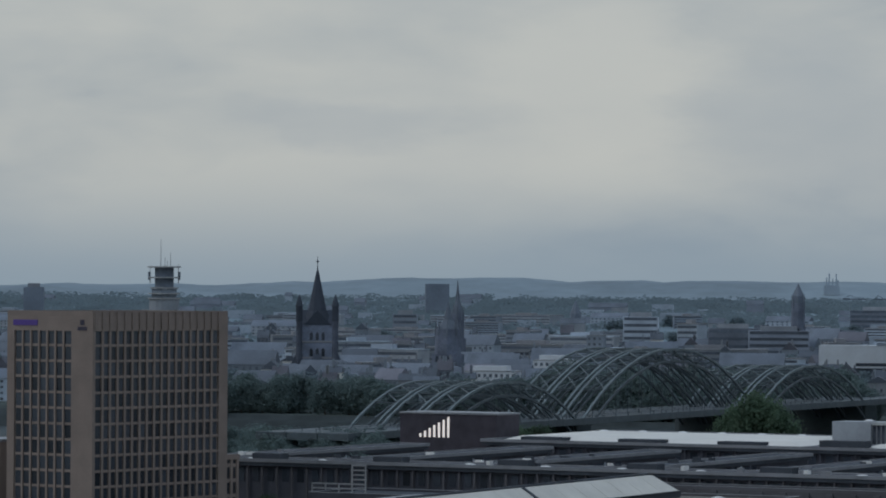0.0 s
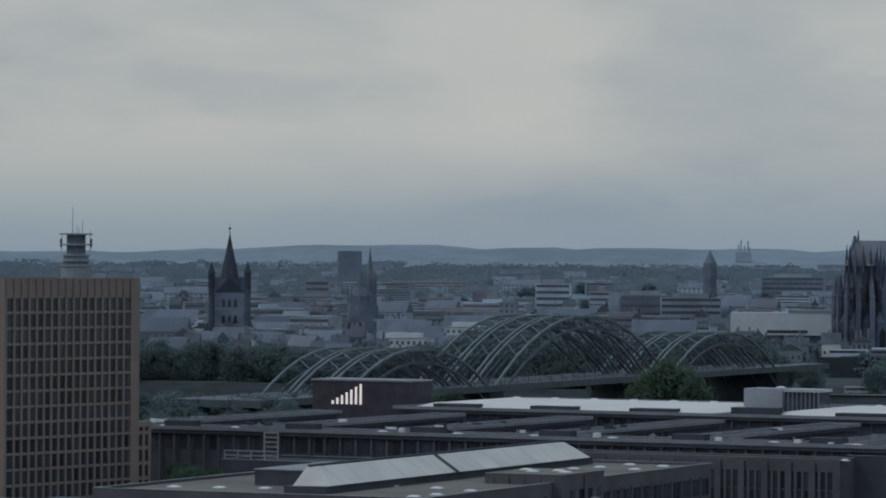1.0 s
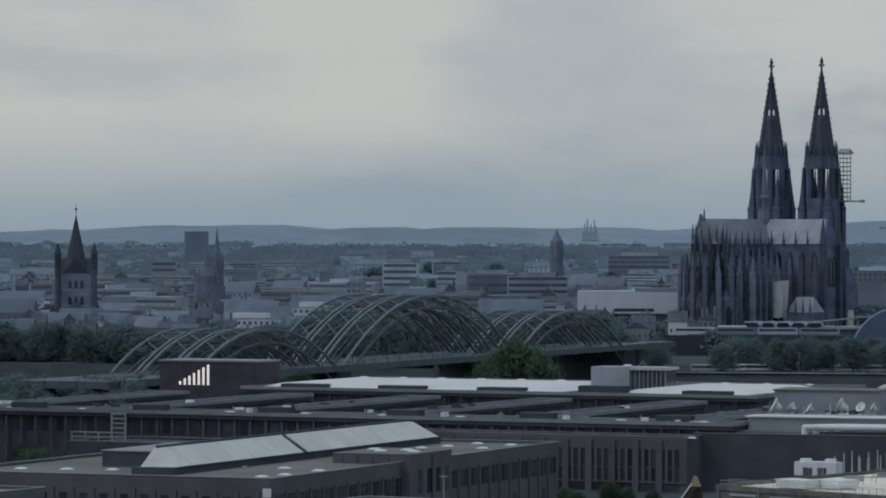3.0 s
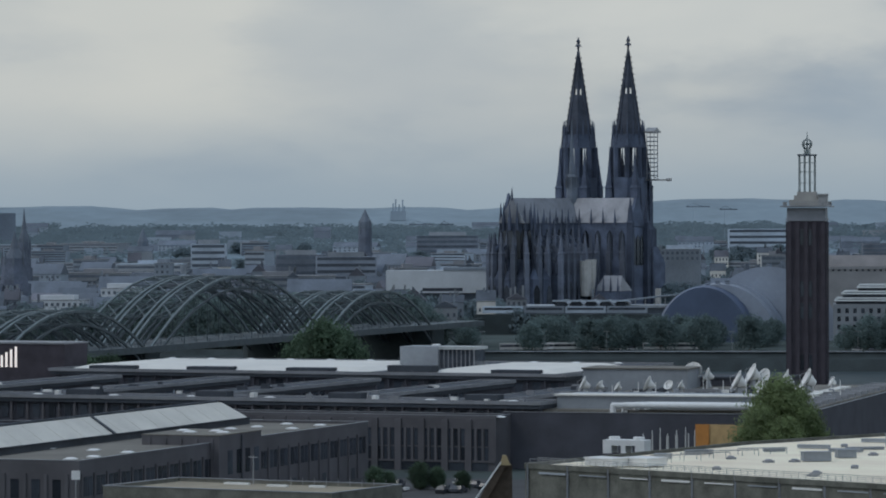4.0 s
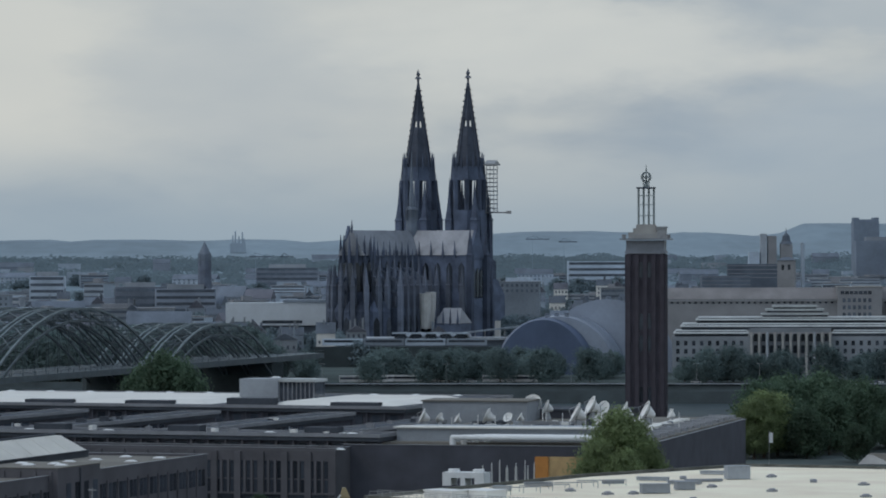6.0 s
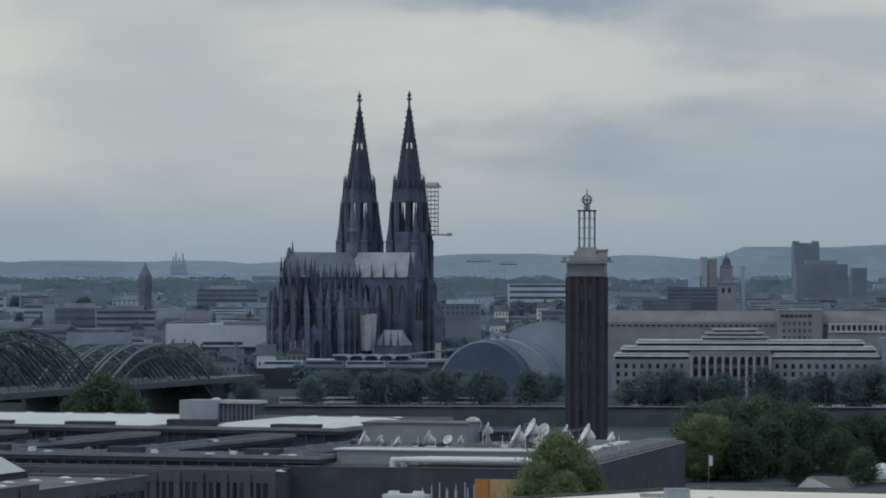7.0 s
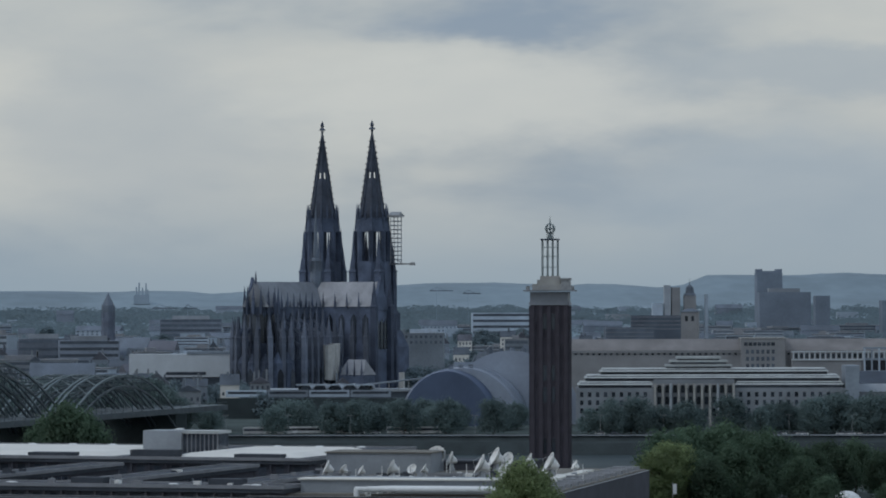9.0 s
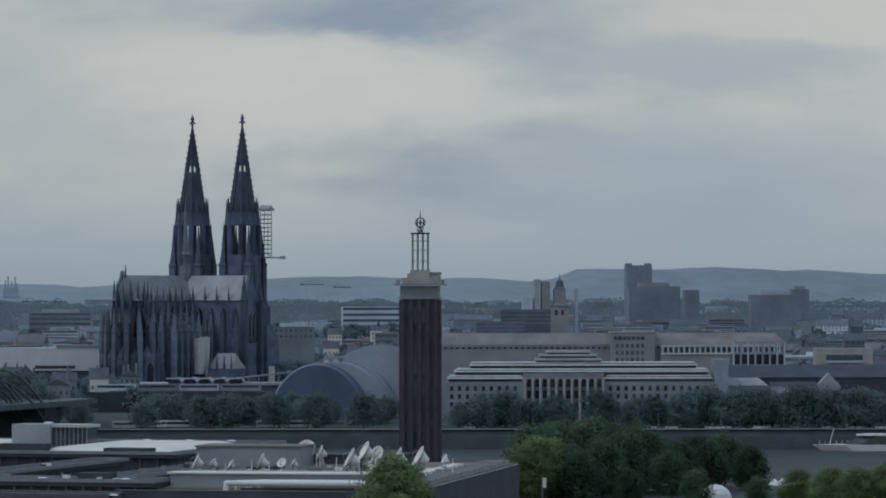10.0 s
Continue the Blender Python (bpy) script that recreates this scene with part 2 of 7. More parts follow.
for key in ("leaf_near", "leaf", "leaf_mid", "leaf_far"):
    nt = M[key].node_tree
    base = nt.nodes["Principled BSDF"]
    thin, both = nt.nodes.new("ShaderNodeBsdfTranslucent"), nt.nodes.new("ShaderNodeMixShader")
    nt.links.new(base.inputs["Base Color"].links[0].from_socket, thin.inputs["Color"])
    both.inputs["Fac"].default_value = 0.48
    nt.links.new(base.outputs[0], both.inputs[1])
    nt.links.new(thin.outputs[0], both.inputs[2])
    nt.links.new(both.outputs[0], nt.nodes["Material Output"].inputs["Surface"])
lit = bpy.data.materials.new("lit_light_strip")
lit.use_nodes = True
lit.node_tree.nodes["Principled BSDF"].inputs["Base Color"].default_value = (0.8, 0.75, 0.7, 1)
lit.node_tree.nodes["Principled BSDF"].inputs["Emission Color"].default_value = (1.0, 0.88, 0.80, 1)
lit.node_tree.nodes["Principled BSDF"].inputs["Emission Strength"].default_value = 0.55
M["lit"] = lit


# ---- building blocks ----
def at(bearing, dist):
    """Plan position from the bearing (in 7200ths of the distance) and the distance ahead of the view point."""
    return bearing / 7200.0 * dist, dist


def box(bm, x0, x1, y0, y1, z0, z1):
    v = [bm.verts.new((x, y, z)) for z in (z0, z1) for y in (y0, y1) for x in (x0, x1)]
    for f in ((0, 2, 3, 1), (4, 5, 7, 6), (0, 1, 5, 4), (2, 6, 7, 3), (0, 4, 6, 2), (1, 3, 7, 5)):
        bm.faces.new([v[i] for i in f])
    return bm


def prism(bm, poly, z0, z1, top=None):
    """A prism over a plan polygon; top: another polygon for the upper edge."""
    a = [bm.verts.new((x, y, z0)) for x, y in poly]
    b = [bm.verts.new((x, y, z1)) for x, y in (top or poly)]
    n = len(a)
    for i in range(n):
        bm.faces.new((a[i], a[(i + 1) % n], b[(i + 1) % n], b[i]))
    bm.faces.new(b)
    bm.faces.new(a[::-1])
    return bm


def ring(r, n, cx=0.0, cy=0.0, turn=0.0):
    return [(cx + r * math.cos(2 * math.pi * (i + turn) / n), cy + r * math.sin(2 * math.pi * (i + turn) / n)) for i in range(n)]


def cone(bm, cx, cy, z0, z1, r0, r1, n=8, turn=0.5):
    return prism(bm, ring(r0, n, cx, cy, turn), z0, z1, ring(max(r1, 0.01), n, cx, cy, turn))


def bar(bm, a, b, w, h=None):
    """A straight bar of rectangular section from a to b."""
    a, b, h = Vector(a), Vector(b), h or w
    d = (b - a).normalized()
    s = d.cross(Vector((0, 0, 1)))
    s = s.normalized() if s.length > 1e-4 else Vector((1, 0, 0))
    u = s.cross(d)
    q = [s * sx * w / 2 + u * sz * h / 2 for sx, sz in ((-1, -1), (1, -1), (1, 1), (-1, 1))]
    va, vb = [bm.verts.new(a + o) for o in q], [bm.verts.new(b + o) for o in q]
    for i in range(4):
        bm.faces.new((va[i], va[(i + 1) % 4], vb[(i + 1) % 4], vb[i]))
    bm.faces.new(va[::-1])
    bm.faces.new(vb)
    return bm


def gable(bm, x0, x1, y0, y1, z0, z1, along="y", hip0=0.0, hip1=0.0, over=0.0):
    """A pitched roof as a closed solid with its ridge along one axis."""
    x0, x1, y0, y1 = x0 - over, x1 + over, y0 - over, y1 + over
    base = [(x0, y0), (x1, y0), (x1, y1), (x0, y1)]
    if along == "y":
        xm = (x0 + x1) / 2
        r = [(xm, y0 + hip0), (xm, y1 - hip1)]
    else:
        ym = (y0 + y1) / 2
        r = [(x0 + hip0, ym), (x1 - hip1, ym)]
    v = [bm.verts.new((x, y, z0)) for x, y in base] + [bm.verts.new((x, y, z1)) for x, y in r]
    if along == "y":
        fs = ((0, 1, 4), (1, 2, 5, 4), (2, 3, 5), (3, 0, 4, 5))
    else:
        fs = ((0, 1, 5, 4), (1, 2, 5), (2, 3, 4, 5), (3, 0, 4))
    for f in fs + ((3, 2, 1, 0),):
        bm.faces.new([v[i] for i in f])
    return bm


def mesh_of(name, bm):
    bmesh.ops.recalc_face_normals(bm, faces=bm.faces[:])
    me = bpy.data.meshes.new(name)
    bm.to_mesh(me)
    bm.free()
    return me


def part(name, bm, mat, parent, label="", m=None):
    """One mesh object under a thing or part. bm may be a bmesh or a mesh shared with other parts."""
    me = bm if isinstance(bm, bpy.types.Mesh) else mesh_of(name, bm)
    if not me.materials:
        me.materials.append(M[mat])
    ob = new(name, me)
    ob.parent = parent
    if m is not None:
        ob.matrix_basis = m
    return tagged(ob, label)


def thing(name, x, y, z=0.0, turn=0.0, label="", category="", group="", kind=""):
    ob = new(name)
    ob.empty_display_size = 0.5
    ob.matrix_basis = pose(x, y, z, 0, 0, turn)
    return tagged(ob, label, category, group, kind)


def solid(name, bm, mat, label="", category="", group="", kind="", m=None):
    ob = new(name, mesh_of(name, bm))
    ob.data.materials.append(M[mat])
    if m is not None:
        ob.matrix_basis = m
    return tagged(ob, label, category, group, kind)


B = bmesh.new


# ---- ground, river, hills ----
WEST_BANK = [(-900, 2010), (-500, 1860), (-37, 1690), (150, 1672), (500, 1640), (1200, 1560)]
EAST_BANK = [(-900, 1620), (-500, 1470), (-190, 1300), (150, 1310), (500, 1280), (1200, 1200)]
WATER_Z = -7.0


def lerp(pts, x):
    for (x0, y0), (x1, y1) in zip(pts, pts[1:]):
        if x <= x1:
            return y0 + (y1 - y0) * (x - x0) / (x1 - x0)
    return pts[-1][1]


RISE = [(0, 0.0), (2500, 0.0), (2900, 11.0), (3200, 24.0), (3500, 31.0), (4000, 37.0), (4400, 42.0), (4700, 47.0), (4800, 50.0), (6000, 50.0)]
# crest of the hills: correction in metres by bearing
CREST = [(-1900, -7.5), (-1582, -6.4), (-1370, -4.0), (-1240, -2.0), (-1050, -2.0), (-782, 1.2), (-706, 0.6), (-690, -2.4), (-480, -1.7), (-400, -1.2), (-281, 1.6),
         (-170, 3.0), (-24, 0.5), (180, 3.0), (250, 5.6), (300, 8.0), (340, 8.0), (391, 5.6), (473, 2.8), (561, 1.0), (693, -3.4), (740, -6.0), (766, -2.0), (800, -2.6), (880, -0.7), (1015, 1.6), (1074, 2.6), (1200, 1.4), (1600, 1.4)]


def smooth(a, b, x):
    t = min(1.0, max(0.0, (x - a) / (b - a)))
    return t * t * (3 - 2 * t)


def land(x, y):
    """Height of the ground: flat on both banks, rising slowly behind the town to wooded hills."""
    z = lerp(RISE, y)
    b = x / max(y, 1.0) * 7200
    crest = 66 + 5 * smooth(-1300, -800, b) - 4 * smooth(-700, -250, b) + 8 * smooth(150, 500, b) + 12.5 * smooth(720, 810, b) - 9 * smooth(1000, 1350, b)
    crest += 1.6 * math.sin(b * 0.011) + 1.0 * math.sin(b * 0.031 + 1) + 0.5 * math.sin(b * 0.09)
    crest += lerp(CREST, b) + 0.35 * math.sin(b * 0.23) + 0.3 * math.sin(b * 0.41 + 2)
    return z + (crest - 50) * smooth(4620, 4830, y)


def build_ground():
    bm = B()
    xs = [-1500 + 20 * i for i in range(151)]
    near = [-400, 0, 300, 600, 900, 1100]
    far = [2100 + 100 * i for i in range(24)] + [4450 + 30 * i for i in range(17)]
    cols = []
    for x in xs:
        e, w = lerp(EAST_BANK, x), lerp(WEST_BANK, x)
        rows = [(y, 0.0) for y in near] + [(e - 22, 0.0), (e, -9.0), (w, -9.0), (w + 1, -2.0), (w + 14, -1.6), (w + 15, 0.6)]
        rows += [(y, None) for y in far]
        cols.append([bm.verts.new((x * (1.0 if y < 2100 else 1 + (y - 2100) / 2700 * 0.4), y, 0)) for y, z in rows])
        for v, (y, z) in zip(cols[-1], rows):
            v.co.z = land(v.co.x, y) if z is None else z
    for a, b in zip(cols, cols[1:]):
        for i in range(len(a) - 1):
            f = bm.faces.new((a[i], b[i], b[i + 1], a[i + 1]))
            f.smooth = True
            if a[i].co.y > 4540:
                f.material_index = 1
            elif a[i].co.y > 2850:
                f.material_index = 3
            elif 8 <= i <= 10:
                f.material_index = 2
    g = solid("ground", bm, "ground", "town ground sheet rising to haze-tinted wooded hills", "ground", kind="structure")
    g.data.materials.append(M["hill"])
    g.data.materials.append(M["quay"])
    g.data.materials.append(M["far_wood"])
    bm = B()
    prev = None
    for x in xs:
        pair = [bm.verts.new((x, lerp(EAST_BANK, x) - 15, WATER_Z)), bm.verts.new((x, lerp(WEST_BANK, x) + 0.5, WATER_Z))]
        if prev:
            bm.faces.new((prev[0], pair[0], pair[1], prev[1]))
        prev = pair
    solid("water", bm, "water", "wide grey river with a dull ripple", "river", kind="structure")


build_ground()


# ---- cathedral ----
def lancet(w, h, d):
    """A pointed window: a thin slab with an arched head."""
    bm = B()
    pts = [(-w / 2, 0), (w / 2, 0), (w / 2, h - w)] + [(w / 2 - w * (1 - math.cos(a)), h - w + w * math.sin(a) * 0.95) for a in (0.35, 0.7)]
    pts += [(0, h)] + [(-(w / 2 - w * (1 - math.cos(a))), h - w + w * math.sin(a) * 0.95) for a in (0.7, 0.35)] + [(-w / 2, h - w)]
    a = [bm.verts.new((x, -d, z)) for x, z in pts]
    b = [bm.verts.new((x, 0, z)) for x, z in pts]
    bm.faces.new(a)
    n = len(a)
    for i in range(n):
        bm.faces.new((a[i], a[(i + 1) % n], b[(i + 1) % n], b[i]))
    return mesh_of("lancet", bm)


def pinnacle(w, h0, h1):
    """A square shaft with a steep spirelet and small gables, at its own base."""
    bm = B()
    box(bm, -w / 2, w / 2, -w / 2, w / 2, 0, h0)
    cone(bm, 0, 0, h0, h0 + w * 0.35, w * 0.85, w * 0.6, 4)
    cone(bm, 0, 0, h0 + w * 0.3, h1, w * 0.6, 0.05, 4)
    for k in range(3):
        z = h0 + (h1 - h0) * (0.25 + 0.22 * k)
        box(bm, -w * 0.42 * (1 - 0.25 * k), w * 0.42 * (1 - 0.25 * k), -0.18, 0.18, z, z + 0.5)
    return mesh_of("pinnacle", bm)


def cathedral():
    x, y = at(155, 2350)
    dom = thing("cathedral", x, y, 3.5, -28, "soot-dark twin-spired gothic stone cathedral with pale lead roofs", "cathedral")
    S, N = "stone_dark", "stone_new"
    # main vessel, apse, transept
    bm = B()
    box(bm, -8, 8, -105, -8, 0, 50)
    prism(bm, ring(8.2, 12, 0, -105, 0.5), 0, 50)
    part("nave", bm, S, dom)
    bm = B()
    box(bm, -41, 41, -47, -31, 0, 50)
    part("transept", bm, S, dom)
    bm = B()
    gable(bm, -8.4, 8.4, -112.5, -9, 50, 64, "y", hip0=0.8)
    part("nave_roof", bm, "lead", dom, "pale grey lead roof")
    bm = B()
    gable(bm, -40, 40, -47.6, -30.4, 50, 64.02, "x")
    part("transept_roof", bm, "lead", dom, "pale grey lead roof")
    for s in (1, -1):
        bm = B()
        v = [bm.verts.new(c) for c in ((s * 40, -48, 48), (s * 40, -30, 48), (s * 40, -39, 67), (s * 41.6, -48, 48), (s * 41.6, -30, 48), (s * 41.6, -39, 67))]
        for f in ((0, 1, 2), (3, 5, 4), (0, 3, 4, 1), (1, 4, 5, 2), (2, 5, 3, 0)):
            bm.faces.new([v[i] for i in f])
        part("transept_gable", bm, S, dom)
    bm = B()
    box(bm, -22.5, 22.5, -97, -12, 0, 21)
    prism(bm, ring(15.5, 14, 0, -99, 0.5), 0, 21)
    part("aisle", bm, S, dom)
    bm = B()
    box(bm, -38, 38, -54, -24, 0, 21.5)
    part("transept_aisle", bm, S, dom)
    # chapels round the apse
    for k in range(7):
        a = math.pi + (k + 0.5) * math.pi / 7
        bm = B()
        prism(bm, ring(3.8, 8, 15.5 * math.cos(a), -99 + 15.5 * math.sin(a), 0.5), 0, 19)
        cone(bm, 15.5 * math.cos(a), -99 + 15.5 * math.sin(a), 19, 25, 3.8, 0.4, 8)
        part("chapel", bm, S, dom)
    # windows
    tall, low = lancet(3.6, 17, 0.25), lancet(3.6, 12, 0.25)
    bays = [-96.6 + 7.4 * i for i in range(12)]
    for yb in bays:
        if not -53 < yb + 3.7 < -25:
            for s in (1, -1):
                part("window", tall, "glass_dark", dom, m=pose(s * 8.02, yb + 3.7, 30, 0, 0, 90 * s))
                part("window", low, "glass_dark", dom, m=pose(s * 22.52, yb + 3.7, 5, 0, 0, 90 * s))
    for k in range(7):
        a = math.pi + (k + 0.5) * math.pi / 7
        part("window", tall, "glass_dark", dom, m=pose(8.15 * math.cos(a), -105 + 8.15 * math.sin(a), 30, 0, 0, math.degrees(a) + 90))
        part("window", low, "glass_dark", dom, m=pose(19.2 * math.cos(a), -99 + 19.2 * math.sin(a), 4, 0, 0, math.degrees(a) + 90))
    for yb in (-44, -39, -34):
        part("window", tall, "glass_dark", dom, m=pose(41.65, yb, 26, 0, 0, 90))
    for xb in (13, 20.5, 28, 35.5):
        part("window", tall, "glass_dark", dom, m=pose(xb, -47.02, 29, 0, 0, 0))
        part("window", low, "glass_dark", dom, m=pose(xb, -54.02, 5, 0, 0, 0))
    # buttress piers with pinnacles and flying arches
    outer, inner, small = pinnacle(2.6, 33, 45), pinnacle(2.0, 38, 50), pinnacle(0.9, 3.5, 9.5)

    def buttress(px, py, ang, mat, ro=22.5, ri=15.0):
        c, s = math.cos(ang), math.sin(ang)
        part("buttress", outer, mat, dom, m=pose(px + ro * c, py + ro * s, 0, 0, 0, math.degrees(ang)))
        part("buttress_pier", inner, mat, dom, m=pose(px + ri * c, py + ri * s, 0, 0, 0, math.degrees(ang)))
        bm = B()
        for z0, z1 in ((27, 35), (34, 43)):
            for r0, r1, f0, f1 in ((ro, ri, 0.0, 0.5), (ri, 8, 0.5, 1.0)):
                bar(bm, (px + r0 * c, py + r0 * s, z0 + (z1 - z0) * f0), (px + r1 * c, py + r1 * s, z0 + (z1 - z0) * f1), 0.8, 1.5)
        part("flying_buttress", bm, mat, dom)
        part("pinnacle", small, S, dom, m=pose(px + 8.2 * c, py + 8.2 * s, 49, 0, 0, 45))

    for i, yb in enumerate(bays):
        if not -54 < yb < -24:
            buttress(0, yb, 0.0, N if i % 3 != 1 else S)
            buttress(0, yb, math.pi, S)
    for k in range(8):
        a = math.pi + k * math.pi / 7
        buttress(0, -101, a, N if k in (5, 6, 7) else S, 16.5, 12.0)
    for xb in (9, 16.5, 24, 31.5, 40):
        part("buttress", outer, N if xb < 20 else S, dom, m=pose(xb, -55, 0))
        part("pinnacle", small, S, dom, m=pose(xb, -47.5, 49))
    for yb in (-49, -29):
        part("buttress", pinnacle(3.2, 50, 66), S, dom, m=pose(42, yb, 0))
    part("finial", pinnacle(0.8, 3.5, 7.5), S, dom, m=pose(0, -111.5, 62.5))
    tall_pin = pinnacle(1.5, 6.0, 15.5)
    for k in range(9):
        a = math.pi * (0.92 + 0.145 * k)
        part("pinnacle", tall_pin, S, dom, m=pose(9.6 * math.cos(a), -105 + 9.4 * math.sin(a), 46, 0, 0, 20 * k))
    for k in range(12):
        part("pinnacle", pinnacle(0.55, 1.6, 4.2), S, dom, m=pose(8.7, -101 + k * 4.6, 49.5))
    # crossing turret
    bm = B()
    cone(bm, 0, -39, 56, 76, 3.6, 2.8)
    cone(bm, 0, -39, 76, 77.5, 3.6, 2.2)
    cone(bm, 0, -39, 77.5, 109, 1.7, 0.12)
    turret = part("crossing_turret", bm, "slate", dom, "slender lead-covered ridge turret")
    for k in range(8):
        px, py = ring(3.4, 8, 0, -39, 0.5)[k]
        part("pinnacle", cone(B(), px, py, 70, 82, 0.5, 0.05, 4), "slate", turret)
    # twin towers
    slit = lancet(3.0, 22, 0.3)
    corner, pin = pinnacle(4.2, 70, 88), pinnacle(1.7, 12, 25)
    for s in (-1, 1):
        cx = s * 16.1 + 0.5
        bm = B()
        box(bm, cx - 9.2, cx + 9.2, -9.2, 9.2, 0, 62)
        prism(bm, ring(10.8, 8, cx, 0, 0.5), 62, 76)
        prism(bm, ring(10.1, 8, cx, 0, 0.5), 93, 101, ring(9.0, 8, cx, 0, 0.5))
        for z in (22, 44, 61):
            box(bm, cx - 9.9, cx + 9.9, -9.9, 9.9, z, z + 1.2)
        tower = part("tower", bm, S, dom)
        for k in range(8):
            px, py = ring(9.2, 8, cx, 0, 0.5)[k]
            bm = B()
            cone(bm, px, py, 75.5, 93.5, 1.75, 1.75, 6)
            part("belfry_pier", bm, S, tower)
            px, py = ring(9.0, 8, cx, 0, 0.5)[k]
            part("pinnacle", pin, S, tower, m=pose(px, py, 84))
            qx, qy = ring(8.7, 8, cx, 0, 0.0)[k]
            part("pinnacle", small, S, tower, m=pose(qx, qy, 100))
        for dx in (-1, 1):
            for dy in (-1, 1):
                part("corner_buttress", corner, S, tower, m=pose(cx + dx * 8.1 + 0.3, dy * 8.4, 0))
                part("pinnacle", pin, S, tower, m=pose(cx + dx * 8.0, dy * 8.0, 70))
                part("pinnacle", pin, S, tower, m=pose(cx + dx * 10.6, dy * 5.8, 46))
                part("pinnacle", pin, S, tower, m=pose(cx + dx * 5.8, dy * 10.6, 46))
        for z in (24, 39):
            for dx in (-4, 4):
                part("window", slit if z > 30 else low, "glass_dark", tower, m=pose(cx + dx, -9.25, z))
                part("window", slit if z > 30 else low, "glass_dark", tower, m=pose(cx + 9.25, dx, z, 0, 0, 90))
        # open-work spire: two tapering drums, posts between them, ribs and cross flower
        bm = B()
        r = lambda z: 0.35 + (149 - z) * 7.1 / 49
        cone(bm, cx, 0, 100, 124, r(100), r(124))
        cone(bm, cx, 0, 127.5, 149, r(127.5), r(149))
        for k in range(8):
            a, b = ring(r(123.5), 8, cx, 0, 0.5)[k], ring(r(128), 8, cx, 0, 0.5)[k]
            bar(bm, (*a, 123.5), (*b, 128), 1.1)
        spire = part("spire", bm, "stone_spire", tower)
        for k in range(8):
            bm = B()
            a, b = ring(r(100) + 0.3, 8, cx, 0, 0.5)[k], ring(r(149) + 0.1, 8, cx, 0, 0.5)[k]
            bar(bm, (*a, 100), (*b, 149), 0.6)
            for j in range(14):
                z = 102 + j * 3.3
                p = ring(r(z) + 0.55, 8, cx, 0, 0.5)[k]
                box(bm, p[0] - 0.35, p[0] + 0.35, p[1] - 0.35, p[1] + 0.35, z, z + 0.8)
            part("spire_rib", bm, "stone_spire", tower)
        bm = B()
        cone(bm, cx, 0, 148.5, 153, 0.5, 0.8)
        cone(bm, cx, 0, 152, 153.2, 2.0, 1.2)
        cone(bm, cx, 0, 153.2, 155, 0.6, 1.2)
        cone(bm, cx, 0, 155, 157.5, 1.0, 0.1)
        part("finial", bm, "stone_spire", tower)
    # stepped north-west flank
    bm = B()
    box(bm, 25.5, 30.5, -8, 8, 0, 46)
    gable(bm, 25.5, 30.5, -8, 8, 46, 52, "x", hip1=3)
    part("tower_flank", bm, S, dom)
    bm = B()
    box(bm, 30.6, 35.5, -7, 9, 0, 27)
    gable(bm, 30.6, 35.5, -7, 9, 27, 36, "y", hip0=5, hip1=5)
    part("tower_flank", bm, S, dom)
    for k in range(4):
        part("pinnacle", pinnacle(1.5, 24 + 7 * (k % 2), 38 + 8 * (k % 2)), S, dom, m=pose(31.2 + 1.4 * k, -9.5 + 0.6 * k, 0))
    # sacristy with a pale hipped roof, sheeted pier, service shaft
    bm = B()
    box(bm, 31, 47, -72, -58, 0, 12)
    part("sacristy", bm, S, dom)
    bm = B()
    gable(bm, 31, 47, -72, -58, 12, 20.5, "x", hip0=3, hip1=3, over=0.4)
    part("sacristy_roof", bm, "lead", dom, "pale lead hipped roof")
    for k in range(4):
        part("pinnacle", small, S, dom, m=pose(32 + k * 4.5, -72, 11))
    bm = B()
    prism(bm, ring(2.6, 10, 26.2, -67), 9, 29.5, ring(3.2, 10, 26.2, -67))
    prism(bm, ring(2.6, 10, 26.2, -74), 9, 28.8, ring(3.2, 10, 26.2, -74))
    prism(bm, ring(1.8, 8, 26.2, -70.5), 9, 27)
    part("sheeted_pier", bm, "sheet", dom, "white sheeted scaffold round a pier")
    bm = B()
    box(bm, 53, 55.6, -40, -38, 0, 13)
    part("service_shaft", bm, "sheet", dom)
    return dom


cathedral()


def hanging_scaffold():
    x, y = at(233, 2338)
    sc = thing("hanging_scaffold", x, y, 0, -28, "grey steel hanging scaffold on the cathedral tower", "scaffold")
    z0, z1, w = 78.0, 105.0, 4.6
    for px, py in ((0, 0), (w, 0), (w, w), (0, w)):
        bm = B()
        bar(bm, (px, py, z0), (px, py, z1), 0.35)
        part("post", bm, "steel_grey", sc)
    for k in range(12):
        z = z0 + k * (z1 - z0) / 11
        bm = B()
        for a, b in (((0, 0), (w, 0)), ((w, 0), (w, w)), ((w, w), (0, w)), ((0, w), (0, 0))):
            bar(bm, (*a, z), (*b, z), 0.5)
        part("platform", bm, "slate", sc)
    bm = B()
    box(bm, -1.5, w + 1.5, -1, w + 1, z1, z1 + 1.0)
    gable(bm, -1, w + 1, -1, w + 1, z1 + 1, z1 + 3, "x")
    part("cover", bm, "steel_grey", sc)
    bm = B()
    bar(bm, (-3, 1, z0), (14.5, 1, z0 - 0.2), 0.9)
    box(bm, 12.4, 14.8, 0, 2, z0 - 0.9, z0 + 0.8)
    bar(bm, (0, 1, z0 + 4), (7, 1, z0 + 0.3), 0.3)
    part("jib", bm, "steel_grey", sc)


hanging_scaffold()


